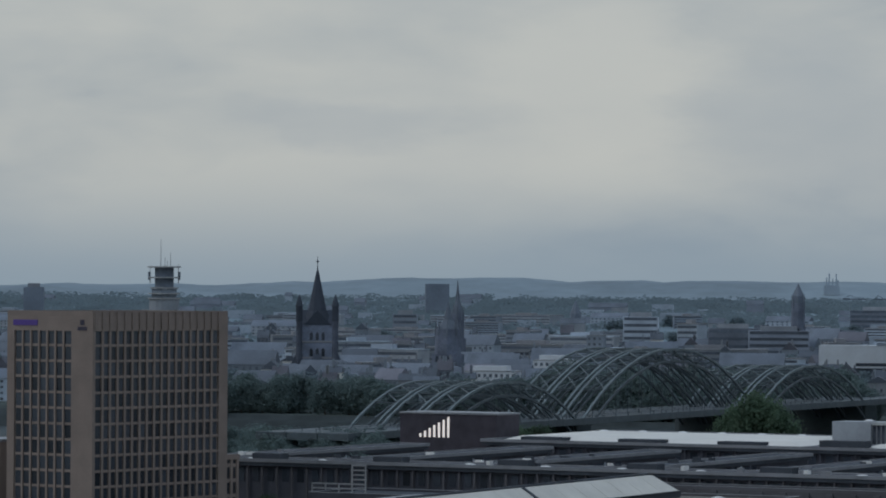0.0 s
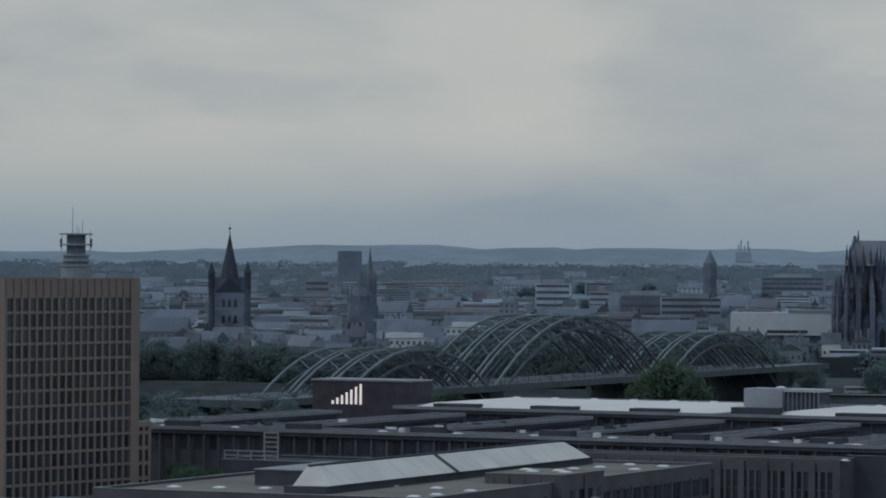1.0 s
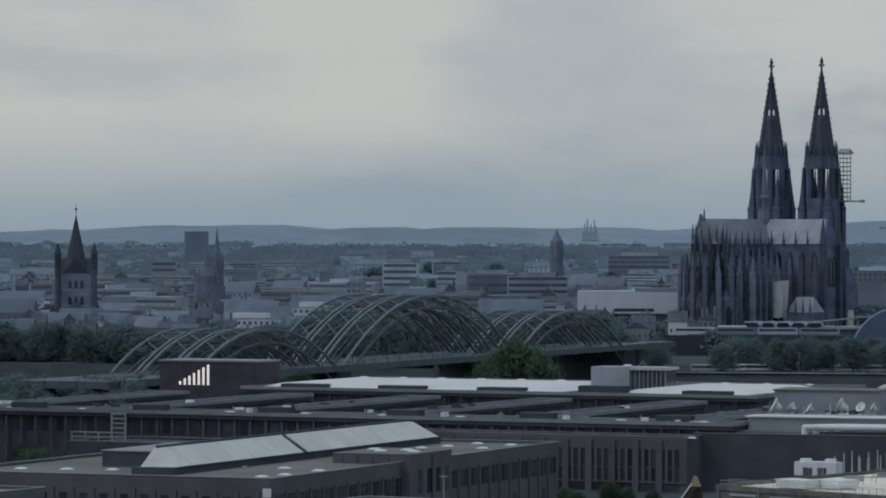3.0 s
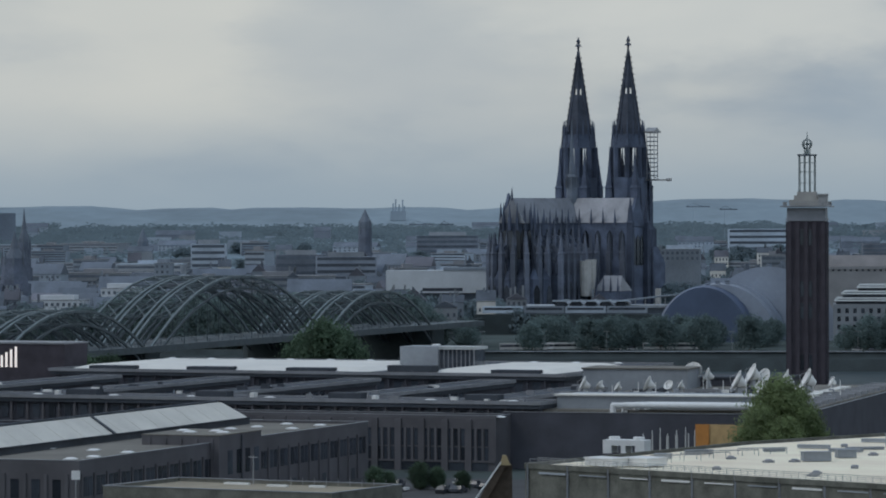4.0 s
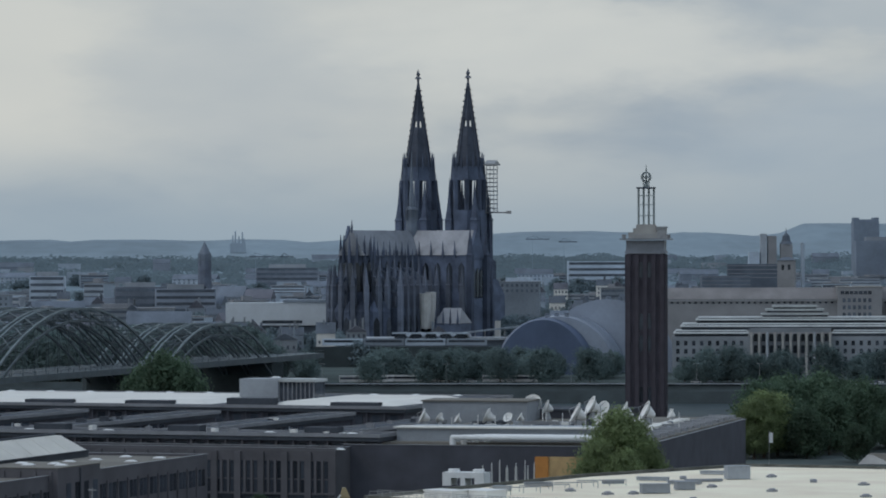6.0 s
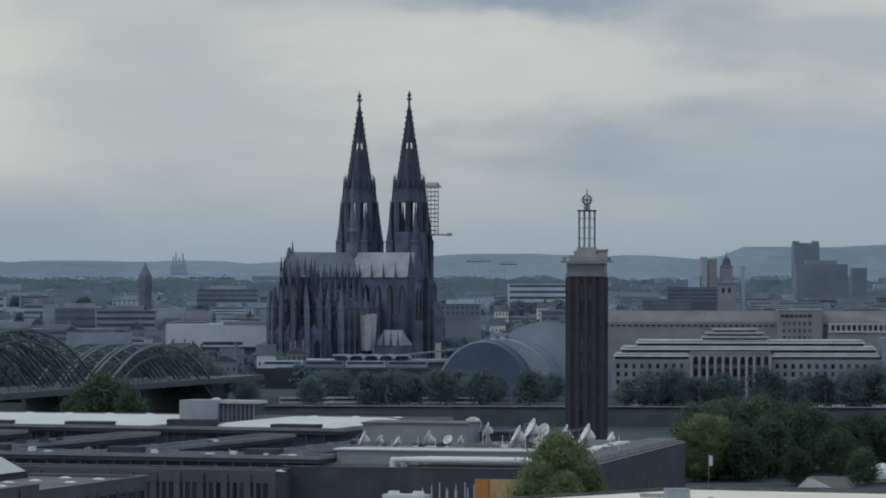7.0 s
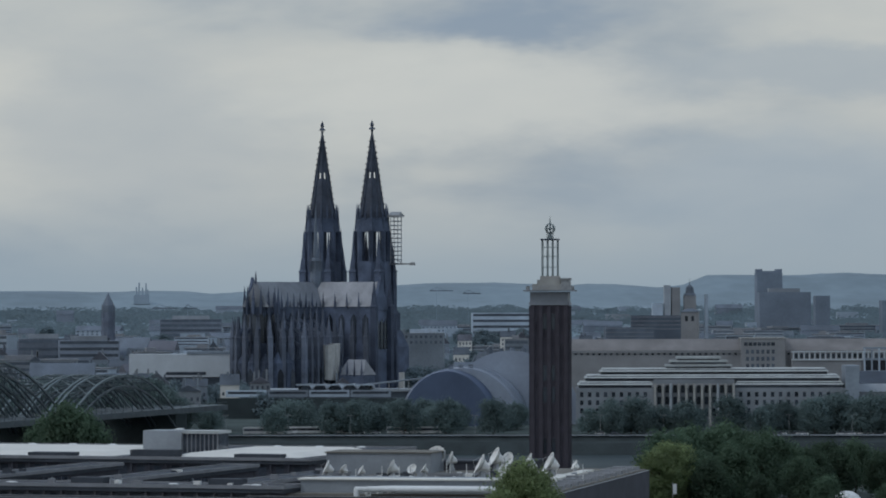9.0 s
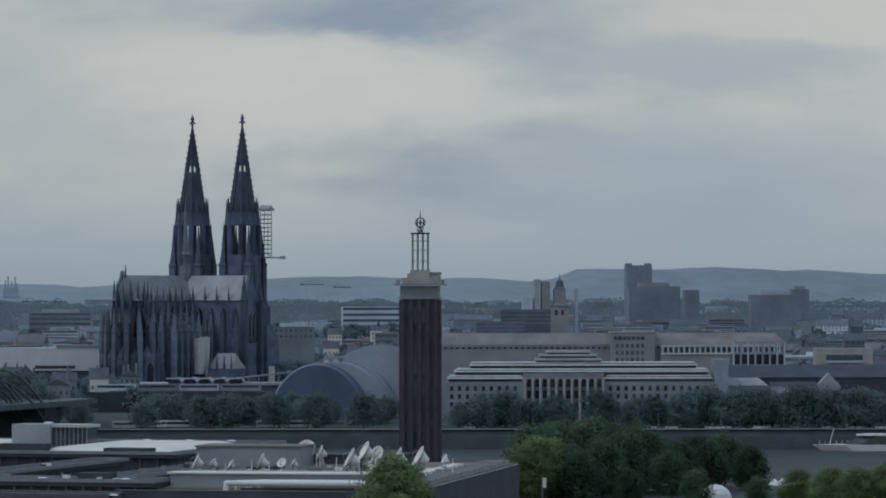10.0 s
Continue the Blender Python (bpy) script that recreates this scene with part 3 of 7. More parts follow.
# ---- steel arch railway bridge ----
def sweep(bm, x, pts, w, h):
    """A bent box beam along points (y, z) at one x."""
    rows = []
    for y, z in pts:
        rows.append([bm.verts.new((x + sx * w / 2, y, z + sz * h / 2)) for sx, sz in ((-1, -1), (1, -1), (1, 1), (-1, 1))])
    for a, b in zip(rows, rows[1:]):
        for i in range(4):
            bm.faces.new((a[i], a[(i + 1) % 4], b[(i + 1) % 4], b[i]))
    bm.faces.new(rows[0][::-1])
    bm.faces.new(rows[-1])
    return bm


def railway_bridge():
    br = thing("railway_bridge", -188, 1290, 0, -18.5, "grey-green steel railway bridge with three rows of lattice arches", "bridge")
    spans = ((0, 117, 26.4), (119, 285, 35.8), (287, 408, 27.6))
    trusses = (-4.0, 4.6, 6.8, 15.2, 17.4, 25.6)
    foot, deck = 9.5, 13.0

    def chord(y0, y1, crown, lift, t):
        s = 4 * t * (1 - t)
        return y0 + (y1 - y0) * t, foot + (crown - foot) * s + lift

    for y0, y1, crown in spans:
        n = 16 if y1 - y0 > 150 else 12
        for xt in trusses:
            for nm, lift, w, mat in (("upper_chord", 0.0, 0.8, "steel_pale"), ("lower_chord", -4.2, 0.65, "steel_green")):
                bm = B()
                pts = [chord(y0, y1, crown, lift + (2.0 if nm == "upper_chord" else 0.0) * (abs(2 * i / n - 1)), i / n) for i in range(n + 1)]
                sweep(bm, xt, pts, w, 0.75)
                part(nm, bm, mat, br)
            for i in range(n):
                ya, za = chord(y0, y1, crown, 2.0 * abs(2 * i / n - 1), i / n)
                yb, zb = chord(y0, y1, crown, -4.2, i / n)
                yc, zc = chord(y0, y1, crown, -4.2, (i + 1) / n)
                part("web_post", bar(B(), (xt, ya, za), (xt, yb, zb), 0.2), "steel_green", br)
                part("web_diagonal", bar(B(), (xt, ya, za), (xt, yc, zc), 0.17), "steel_green", br)
                if zb > deck + 1 and xt in (-4.0, 25.6):
                    part("hanger", bar(B(), (xt, yb, zb), (xt, yb, deck), 0.16), "steel_green", br)
        for xa, xb in ((-4.0, 4.6), (6.8, 15.2), (17.4, 25.6)):
            for i in range(n + 1):
                ya, za = chord(y0, y1, crown, 2.0 * abs(2 * i / n - 1), i / n)
                if za < deck + 5.5:
                    continue
                part("cross_beam", bar(B(), (xa, ya, za), (xb, ya, za), 0.45), "steel_green", br)
                if i < n:
                    yb, zb = chord(y0, y1, crown, 2.0 * abs(2 * (i + 1) / n - 1), (i + 1) / n)
                    if zb > deck + 5.5:
                        part("cross_brace", bar(B(), (xa, ya, za), (xb, yb, zb), 0.3), "steel_pale", br)
                        part("cross_brace", bar(B(), (xb, ya, za), (xa, yb, zb), 0.3), "steel_pale", br)
    for xa in (-5, 5.8, 16.6):
        bm = B()
        box(bm, xa, xa + 10.4, -60, 470, deck - 2.2, deck)
        part("deck", bm, "steel_green", br)
        bm = B()
        for k in range(46):
            box(bm, xa + 10.1, xa + 10.25, -60 + k * 11.5, -59.8 + k * 11.5, deck, deck + 1.2)
        box(bm, xa + 10.1, xa + 10.25, -60, 470, deck + 1.1, deck + 1.25)
        part("railing", bm, "steel_green", br)
    for yp in (-3, 118, 286, 410):
        bm = B()
        prism(bm, [(-8, yp), (-5, yp - 3), (26, yp - 3), (30, yp), (26, yp + 3), (-5, yp + 3)], -9, deck - 2.3)
        part("pier", bm, "quay", br)


railway_bridge()


# ---- brick exhibition tower ----
def exhibition_tower():
    x, y = at(516, 1114)
    t = thing("brick_tower", x, y, 0, -8, "tall dark red brick tower with a white steel lantern on top", "tower")
    bm = B()
    box(bm, -5.0, 5.0, -5.0, 5.0, 0, 55.6)
    part("shaft", bm, "brick", t)
    pil = B()
    box(pil, -0.55, 0.55, -0.35, 0.3, 2, 55.4)
    pil = mesh_of("pilaster", pil)
    for k in range(5):
        for a in (0, 90, 270):
            part("pilaster", pil, "brick", t, m=pose(0, 0, 0, 0, 0, a) @ pose(-4.6 + k * 2.3, -5.15, 0))
    win = B()
    box(win, -0.5, 0.5, -0.06, 0.06, 0, 4.2)
    win = mesh_of("window", win)
    for z in (9, 15, 29, 35, 49):
        for k in (1, 2):
            part("window", win, "glass_dark", t, m=pose(-3.45 + k * 2.3, -5.05, z))
    bm = B()
    box(bm, -5.5, 5.5, -5.5, 5.5, 55.6, 56.4)
    box(bm, -5.2, 5.2, -5.2, 5.2, 56.4, 59.2)
    part("frieze", bm, "lead", t, "grey weathered frieze")
    bm = B()
    box(bm, -6.9, 6.9, -6.9, 6.9, 59.35, 59.75)
    part("cornice", bm, "roof_edge", t)
    for a in range(4):
        bm = B()
        box(bm, -6.2, 6.2, -6.25, -6.1, 60.7, 60.85)
        for k in range(13):
            box(bm, -6.2 + k * 1.03, -6.1 + k * 1.03, -6.25, -6.1, 59.8, 60.7)
        part("railing", bm, "steel_grey", t, m=pose(0, 0, 0, 0, 0, 90 * a))
    bm = B()
    box(bm, -4.6, 4.6, -4.6, 4.6, 59.8, 61.4)
    box(bm, -3.4, 3.0, -3.4, 3.4, 61.4, 62.6)
    box(bm, -2.6, 2.6, -2.6, 2.6, 62.6, 63.6)
    part("attic", bm, "limestone", t)
    bm = B()
    box(bm, 3.3, 5.8, -5.0, -1.5, 59.8, 62.6)
    box(bm, 2.9, 6.0, -5.4, -1.2, 62.6, 63.0)
    part("plant_box", bm, "steel_grey", t)
    for px in (-2.1, -0.7, 0.7, 2.1):
        for py in (-2.1, 2.1):
            bm = B()
            bar(bm, (px, py, 63.6), (px, py, 73.4), 0.26)
            part("lantern_post", bm, "lantern", t)
    for z in (66, 69, 71.5):
        bm = B()
        for a, b in (((-2.1, -2.1), (2.1, -2.1)), ((2.1, -2.1), (2.1, 2.1)), ((2.1, 2.1), (-2.1, 2.1)), ((-2.1, 2.1), (-2.1, -2.1))):
            bar(bm, (*a, z), (*b, z), 0.14)
        part("lantern_ring", bm, "lantern", t)
    bm = B()
    box(bm, -2.5, 2.5, -2.5, 2.5, 73.4, 73.8)
    part("lantern_roof", bm, "slate_deep", t)
    bm = B()
    bmesh.ops.create_icosphere(bm, subdivisions=2, radius=0.5, matrix=Matrix.Translation((0, 0, 76.6)))
    for k in range(4):
        hoop = [(1.35 * math.cos(i * math.pi / 8), 1.35 * math.sin(i * math.pi / 8)) for i in range(17)]
        ca, sa = math.cos(k * math.pi / 4), math.sin(k * math.pi / 4)
        for p, q in zip(hoop, hoop[1:]):
            bar(bm, (p[0] * ca, p[0] * sa, 76.6 + p[1]), (q[0] * ca, q[0] * sa, 76.6 + q[1]), 0.22)
    for p, q in zip(hoop, hoop[1:]):
        bar(bm, (*p, 76.6), (*q, 76.6), 0.22)
    cone(bm, 0, 0, 73.8, 75.6, 0.7, 0.3)
    cone(bm, 0, 0, 77.8, 80, 0.25, 0.05)
    for k in range(8):
        a = k * math.pi / 4
        bar(bm, (0.9 * math.cos(a), 0.9 * math.sin(a), 73.8), (0.9 * math.cos(a), 0.9 * math.sin(a), 76), 0.1)
    part("ball", bm, "lantern", t, "grey openwork ball and spike")


exhibition_tower()


# ---- sandstone office tower ----
def office_tower():
    x, y = at(-1533, 912)
    t = thing("office_tower", x, y, 0, 60.3, "warm sandstone office tower with a regular grid of dark windows", "office tower")
    # local: +x runs along the long face away from the near corner, +y along the short face
    long_w, short_w, top, storey = 48.0, 26.5, 51.6, 3.6
    bm = B()
    box(bm, 0.5, long_w - 0.5, 0.5, short_w - 0.5, 0, top - 1.5)
    part("core", bm, "sandstone", t)
    bm = B()
    box(bm, 0.1, long_w - 0.1, 0.1, short_w - 0.1, top - 1.6, top - 1.2)
    part("roof", bm, "roof_grey", t)
    bm = B()
    for q in ((0, long_w, 0, 0.5), (0, long_w, short_w - 0.5, short_w), (0, 0.5, 0.5, short_w - 0.5), (long_w - 0.5, long_w, 0.5, short_w - 0.5)):
        box(bm, *q, top - 1.2, top)
    part("parapet", bm, "sandstone", t)
    panes = {}

    def face(m, width, left, right, bays, crown, dark):
        """A facade in its own frame: x along it, z up, outer skin at y = 0."""
        w0, w1 = left, width - right
        bay = (w1 - w0) / bays
        for nm, q in (("end_pier", (0, left)), ("end_pier", (w1, width))):
            bm = B()
            box(bm, q[0], q[1], 0.0, 0.5, 0, top - 1.2)
            part(nm, bm, "sandstone", t, m=m)
        rows = 13
        z_top = top - 1.2 - crown
        bm = B()
        box(bm, w0, w1, 0.0, 0.5, z_top, top - 1.2)
        part("crown_band", bm, "sandstone", t, m=m)
        pier = B()
        half = 0.26 if dark else 0.36
        box(pier, -half, half, 0.02, 0.5, 0, z_top)
        pier = mesh_of("pier", pier)
        for k in range(1, bays):
            part("pier", pier, "sandstone", t, m=m @ pose(w0 + k * bay, 0, 0))
        key = round(bay, 2)
        if key not in panes:
            p = B()
            box(p, -bay / 2 + half - 0.02, bay / 2 - half + 0.02, 0, 0.06, 0, 3.0)
            panes[key] = mesh_of("window", p)
        for r in range(rows):
            z = z_top - (r + 1) * storey
            bm = B()
            box(bm, w0, w1, 0.06 if not dark else 0.25, 0.5, z, z + 0.6)
            part("spandrel", bm, "sandstone", t, m=m)
            for k in range(bays):
                part("window", panes[key], "glass_dark", t, m=m @ pose(w0 + (k + 0.5) * bay, 0.42, z + 0.6))

    # the core stands behind the skin; each skin panel hangs 0.5 m outside
    face(pose(0, -0.02, 0), long_w, 0.9, 3.2, 17, 3.4, False)
    face(pose(-0.02, short_w, 0, 0, 0, -90), short_w, 2.2, 6.6, 7, 3.4, True)
    comb = B()
    box(comb, -0.5, 0.5, -0.35, 0.1, top - 4.2, top - 0.2)
    comb = mesh_of("fin", comb)
    for k in range(18):
        part("fin", comb, "sandstone", t, m=pose(0.9 + k * 43.9 / 17, 0, 0))
    bm = B()
    box(bm, 0.02, 7.6, 0, 0.1, 0, 1.3)
    part("sign", bm, "violet", t, "violet lettered sign reduced to a bar", m=pose(-0.15, 24.6, top - 3.4, 0, 0, -90))
    bm = B()
    box(bm, 0, 2.8, 0, 0.1, 0, 0.8)
    box(bm, 0.8, 2.0, 0, 0.1, 1.2, 2.4)
    part("sign", bm, "sign_dark", t, m=pose(-0.15, 4.6, top - 4.4, 0, 0, -90))
    # lower wing behind the long face
    wing = thing("office_wing", *at(-1290, 953), 0, 60.3, "lower sandstone wing with dark windows beside the tower", "office wing")
    bm = B()
    box(bm, 0.3, 5.2, 0.5, 20, 0, 16.2)
    part("core", bm, "glass_dark", wing)
    for k in range(3):
        bm = B()
        box(bm, k * 2.2, k * 2.2 + 0.9, 0.1, 0.6, 0, 16.2)
        part("pier", bm, "sandstone", wing)
    for r in range(5):
        bm = B()
        box(bm, 0, 5.3, 0.16, 0.6, r * 3.6 + 0.0, r * 3.6 + 0.9)
        part("spandrel", bm, "sandstone", wing)
    bm = B()
    box(bm, -0.1, 5.5, 0.0, 20, 16.2, 17.4)
    part("parapet", bm, "sandstone", wing)


office_tower()


# ---- trees ----
def tree_meshes(seed, h, r, clumps, leaves, trunk_h, leaf_size, squash=1.0):
    rnd = random.Random(seed)
    bm = B()
    cone(bm, 0, 0, 0, trunk_h, h * 0.022, h * 0.014, 7)
    cone(bm, 0, 0, trunk_h, h * 0.8, h * 0.014, h * 0.004, 6)
    centres = []
    for k in range(clumps):
        a, e = rnd.uniform(0, 2 * math.pi), rnd.uniform(0, 1)
        zz = trunk_h * 0.9 + (h - trunk_h * 0.9) * e
        rr = r * math.sqrt(max(0.05, 1 - (1.75 * (e - 0.42)) ** 2)) * rnd.uniform(0.25, 0.86)
        c = Vector((rr * math.cos(a), rr * math.sin(a) * squash, zz))
        centres.append((c, r * rnd.uniform(0.24, 0.44)))
        if k % 3 == 0:
            bar(bm, (0, 0, max(trunk_h * 0.7, zz - h * 0.25)), c, h * 0.008)
    trunk = mesh_of("trunk", bm)
    verts, faces = [], []
    for c, cr in centres:
        for _ in range(leaves):
            d = Vector((rnd.gauss(0, 1), rnd.gauss(0, 1), rnd.gauss(0, 0.8)))
            d = d.normalized() * cr * rnd.uniform(0.3, 1.3)
            p = c + d
            s = leaf_size * rnd.uniform(0.6, 1.3)
            u = Vector((rnd.gauss(0, 1), rnd.gauss(0, 1), rnd.gauss(0, 1))).normalized()
            w = u.cross(d.normalized() + Vector((0.01, 0.02, 0.03))).normalized()
            u2 = w.cross(d).normalized() * s
            w = w * s * 0.8
            i = len(verts)
            verts += [p - u2, p + w * 0.7 + d * 0.06, p + u2, p - w * 0.7 + d * 0.03]
            faces.append((i, i + 1, i + 2, i + 3))
    me = bpy.data.meshes.new("crown")
    me.from_pydata(verts, [], faces)
    me.update()
    return trunk, me


def tree_kind(seed, h, r, clumps, leaves, trunk_h, leaf_size, mat, label, squash=1.0):
    trunk, crown = tree_meshes(seed, h, r, clumps, leaves, trunk_h, leaf_size, squash)
    crown.materials.append(M[mat])
    trunk.materials.append(M["bark"])

    def plant(x, y, z, scale=1.0, turn=0.0, group="", wide=1.0):
        t = thing("tree", x, y, z, turn, label, "tree", group)
        t.scale = (scale * wide, scale * wide, scale)
        part("trunk", trunk, "bark", t)
        part("crown", crown, mat, t)
        return t
    return plant


far_trees = [tree_kind(40 + k, 14, 7.6, 80, 42, 2.6, 0.52, "leaf_mid", "haze-tinted green broadleaf town tree in full leaf", 1) for k in range(3)]
far_crowns = [tree_meshes(60 + k, 13, 8.0, 44, 34, 2.0, 1.0)[1] for k in range(3)]
FAR = []
near_trees = [tree_kind(80 + k, 17, 6.6, 110, 150, 3.4, 0.30, "leaf_near", "fresh green broadleaf tree beside an exhibition hall", 1) for k in range(2)]
park_trees = [tree_kind(90 + k, 18, 9.0, 110, 62, 3.0, 0.56, "leaf", "dense dark green park tree on the river bank", 1) for k in range(3)]


# ---- exhibition halls ----
def flat_hall(name, x, y, turn, x0, x1, y0, y1, h, wall, roof, label, rim=0.7):
    """A flat-roofed hall with thick walls, a parapet and a metal coping."""
    t = thing(name, x, y, 0, turn, label, "hall")
    bm = B()
    box(bm, x0, x1, y0, y1, 0, h - 0.2)
    part("wall", bm, wall, t)
    bm = B()
    box(bm, x0 + 0.4, x1 - 0.4, y0 + 0.4, y1 - 0.4, h - 0.2, h)
    part("roof", bm, roof, t)
    for q in ((x0, x1, y0, y0 + 0.4), (x0, x1, y1 - 0.4, y1), (x0, x0 + 0.4, y0 + 0.4, y1 - 0.4), (x1 - 0.4, x1, y0 + 0.4, y1 - 0.4)):
        bm = B()
        box(bm, *q, h - 0.2, h + rim)
        part("parapet", bm, wall, t)
    for q in ((x0 - 0.1, x1 + 0.1, y0 - 0.1, y0 + 0.5), (x0 - 0.1, x1 + 0.1, y1 - 0.5, y1 + 0.1), (x0 - 0.1, x0 + 0.5, y0 + 0.5, y1 - 0.5), (x1 - 0.5, x1 + 0.1, y0 + 0.5, y1 - 0.5)):
        bm = B()
        box(bm, *q, h + rim, h + rim + 0.15)
        part("coping", bm, "roof_edge", t)
    return t


def dome_light(r):
    bm = B()
    box(bm, -r * 1.15, r * 1.15, -r, r, 0, 0.14)
    prism(bm, [(-r * 1.05, -r * 0.9), (r * 1.05, -r * 0.9), (r * 1.05, r * 0.9), (-r * 1.05, r * 0.9)], 0.14, 0.36, [(-r * 0.6, -r * 0.5), (r * 0.6, -r * 0.5), (r * 0.6, r * 0.5), (-r * 0.6, r * 0.5)])
    return mesh_of("roof_light", bm)


LIGHT = dome_light(1.0)


def window_mesh(w, h):
    bm = B()
    box(bm, -w / 2, w / 2, -0.05, 0.05, 0, h)
    return mesh_of("window", bm)


def courtyard_halls():
    x, y = 0, 919
    t = thing("courtyard_hall", x, y, 0, -21, "long dark flat-roofed exhibition hall with wings, posts and roof lights", "hall")
    h = 15.0

    def wing(x0, x1, y0, y1, h, top="roof_dark", posts=0.0):
        bm = B()
        box(bm, x0 + 1.2, x1 - 1.2, y0 + 1.6, y1 - 1.2, 0, h - 1.4)
        w = part("wing_wall", bm, "brick_dark", t)
        bm = B()
        box(bm, x0 + 0.3, x1 - 0.3, y0 + 0.3, y1 - 0.3, h - 1.4, h)
        part("wing_roof", bm, top, t)
        for q in ((x0, x1, y0, y0 + 0.3), (x0, x1, y1 - 0.3, y1), (x0, x0 + 0.3, y0 + 0.3, y1 - 0.3), (x1 - 0.3, x1, y0 + 0.3, y1 - 0.3)):
            bm = B()
            box(bm, *q, h - 0.5, h + 0.35)
            part("roof_edge", bm, "roof_edge", t)
        if posts:
            post, pane = B(), window_mesh(posts * 0.42, 3.2)
            box(post, -0.24, 0.24, -0.2, 0.2, 0, h - 1.4)
            post = mesh_of("post", post)
            n = int((x1 - x0) / posts)
            rnd = random.Random(int(x0 * 7 + y0))
            for k in range(n):
                px = x0 + (k + 0.5) * posts
                part("post", post, rnd.choice(("concrete", "roof_edge", "brick_mid", "brick_dark")), t, m=pose(px, y0 + 0.9, 0))
                part("window", pane, "glass_dark" if rnd.random() < 0.7 else "roof_edge", t, m=pose(px + posts / 2, y0 + 1.5, h - 5.2))
        return w

    wing(-236, 6, 0, 13, h, posts=4.2)
    wing(-198, -44, 152, 240, h, posts=5.0)
    for k, xw in enumerate((-206, -168, -130, -92, -54, -16)):
        wing(xw - 5, xw + 5, 13.4, 128 if k != 5 else 92, h - 0.6)
    bm = B()
    box(bm, -238, 2, 14, 151, 0, 6.5)
    part("court_roof", bm, "roof_dark", t)
    # raised white roofs on the rear hall
    for x0, x1 in ((-194, -104), (-86, -50)):
        bm = B()
        prism(bm, [(x0, 158), (x1, 158), (x1, 216), (x0, 216)], h + 0.02, h + 1.1, [(x0 + 4, 162), (x1 - 4, 162), (x1 - 4, 212), (x0 + 4, 212)])
        part("white_roof", bm, "roof_white", t, "pale membrane roof")
    rnd = random.Random(5)
    for k in range(5):
        bm = B()
        box(bm, -6.5, 6.5, -2.5, 2.5, 0, 2.0 if k == 3 else 1.1)
        part("plant_room", bm, "roof_dark", t, m=pose(-180 + k * 30, 157, h))
    for k in range(12):
        part("roof_light", LIGHT, "white", t, m=pose(-225 + k * 20.2, 5, h))
        part("roof_light", LIGHT, "white", t, m=pose(-188 + k * 12.5, 211, h + 1.05) if not -106 < -188 + k * 12.5 < -84 else pose(-95, 200 + k, h))
    for k in range(7):
        bm = B()
        box(bm, -4, 4, -2, 2, 0, 1.5)
        part("plant_room", bm, "roof_dark", t, m=pose(-214 + k * 34, 6, h))
    for k in range(70):
        bm = B()
        a = rnd.uniform(0.5, 1.4)
        box(bm, -a, a, -0.5, 0.5, 0, rnd.uniform(0.4, 1.3))
        if k < 30:
            m = pose(rnd.uniform(-230, 2), rnd.uniform(1.5, 11.5), h, 0, 0, rnd.choice((0, 90)))
        else:
            m = pose(rnd.choice((-206, -168, -130, -92, -54, -16)) + rnd.uniform(-3.5, 3.5), rnd.uniform(18, 88), h - 0.6)
        part("roof_vent", bm, rnd.choice(("roof_edge", "dish", "roof_dark")), t, m=m)
    for k, xw in enumerate((-206, -168, -130, -92, -54, -16)):
        bm = B()
        box(bm, xw + 5.2, xw + 5.5, 14, 90, 7, h - 2.2)
        part("glazed_side", bm, "glass_dark", t)
        for j in range(14):
            bm = B()
            box(bm, xw + 5.5, xw + 5.75, 15 + j * 5.4, 15.6 + j * 5.4, 6.5, h - 2)
            part("post", bm, "concrete" if j % 3 == 0 else "brick_dark", t)
    # pale stair tower on the rear roof
    s = thing("stair_house", *at(-205, 1135), 0, -21, "pale rendered rooftop stair house with a glazed wing", "rooftop house")
    bm = B()
    box(bm, 0, 11.5, 0, 10, 14, 21.0)
    part("body", bm, "concrete", s)
    bm = B()
    box(bm, 11.5, 22, 1, 9, 14, 20.2)
    part("glazed_wing", bm, "glass_dark", s)
    bm = B()
    box(bm, 11.3, 22.6, 0.2, 9.6, 20.2, 21.0)
    part("wing_roof", bm, "roof_pale", s)
    for k in range(9):
        bm = B()
        box(bm, 11.5 + k * 1.28, 11.75 + k * 1.28, 0.8, 1.0, 14, 20.2)
        part("mullion", bm, "roof_edge", s)
    part("roof_light", LIGHT, "white", s, m=pose(9, 5, 21.2))


courtyard_halls()


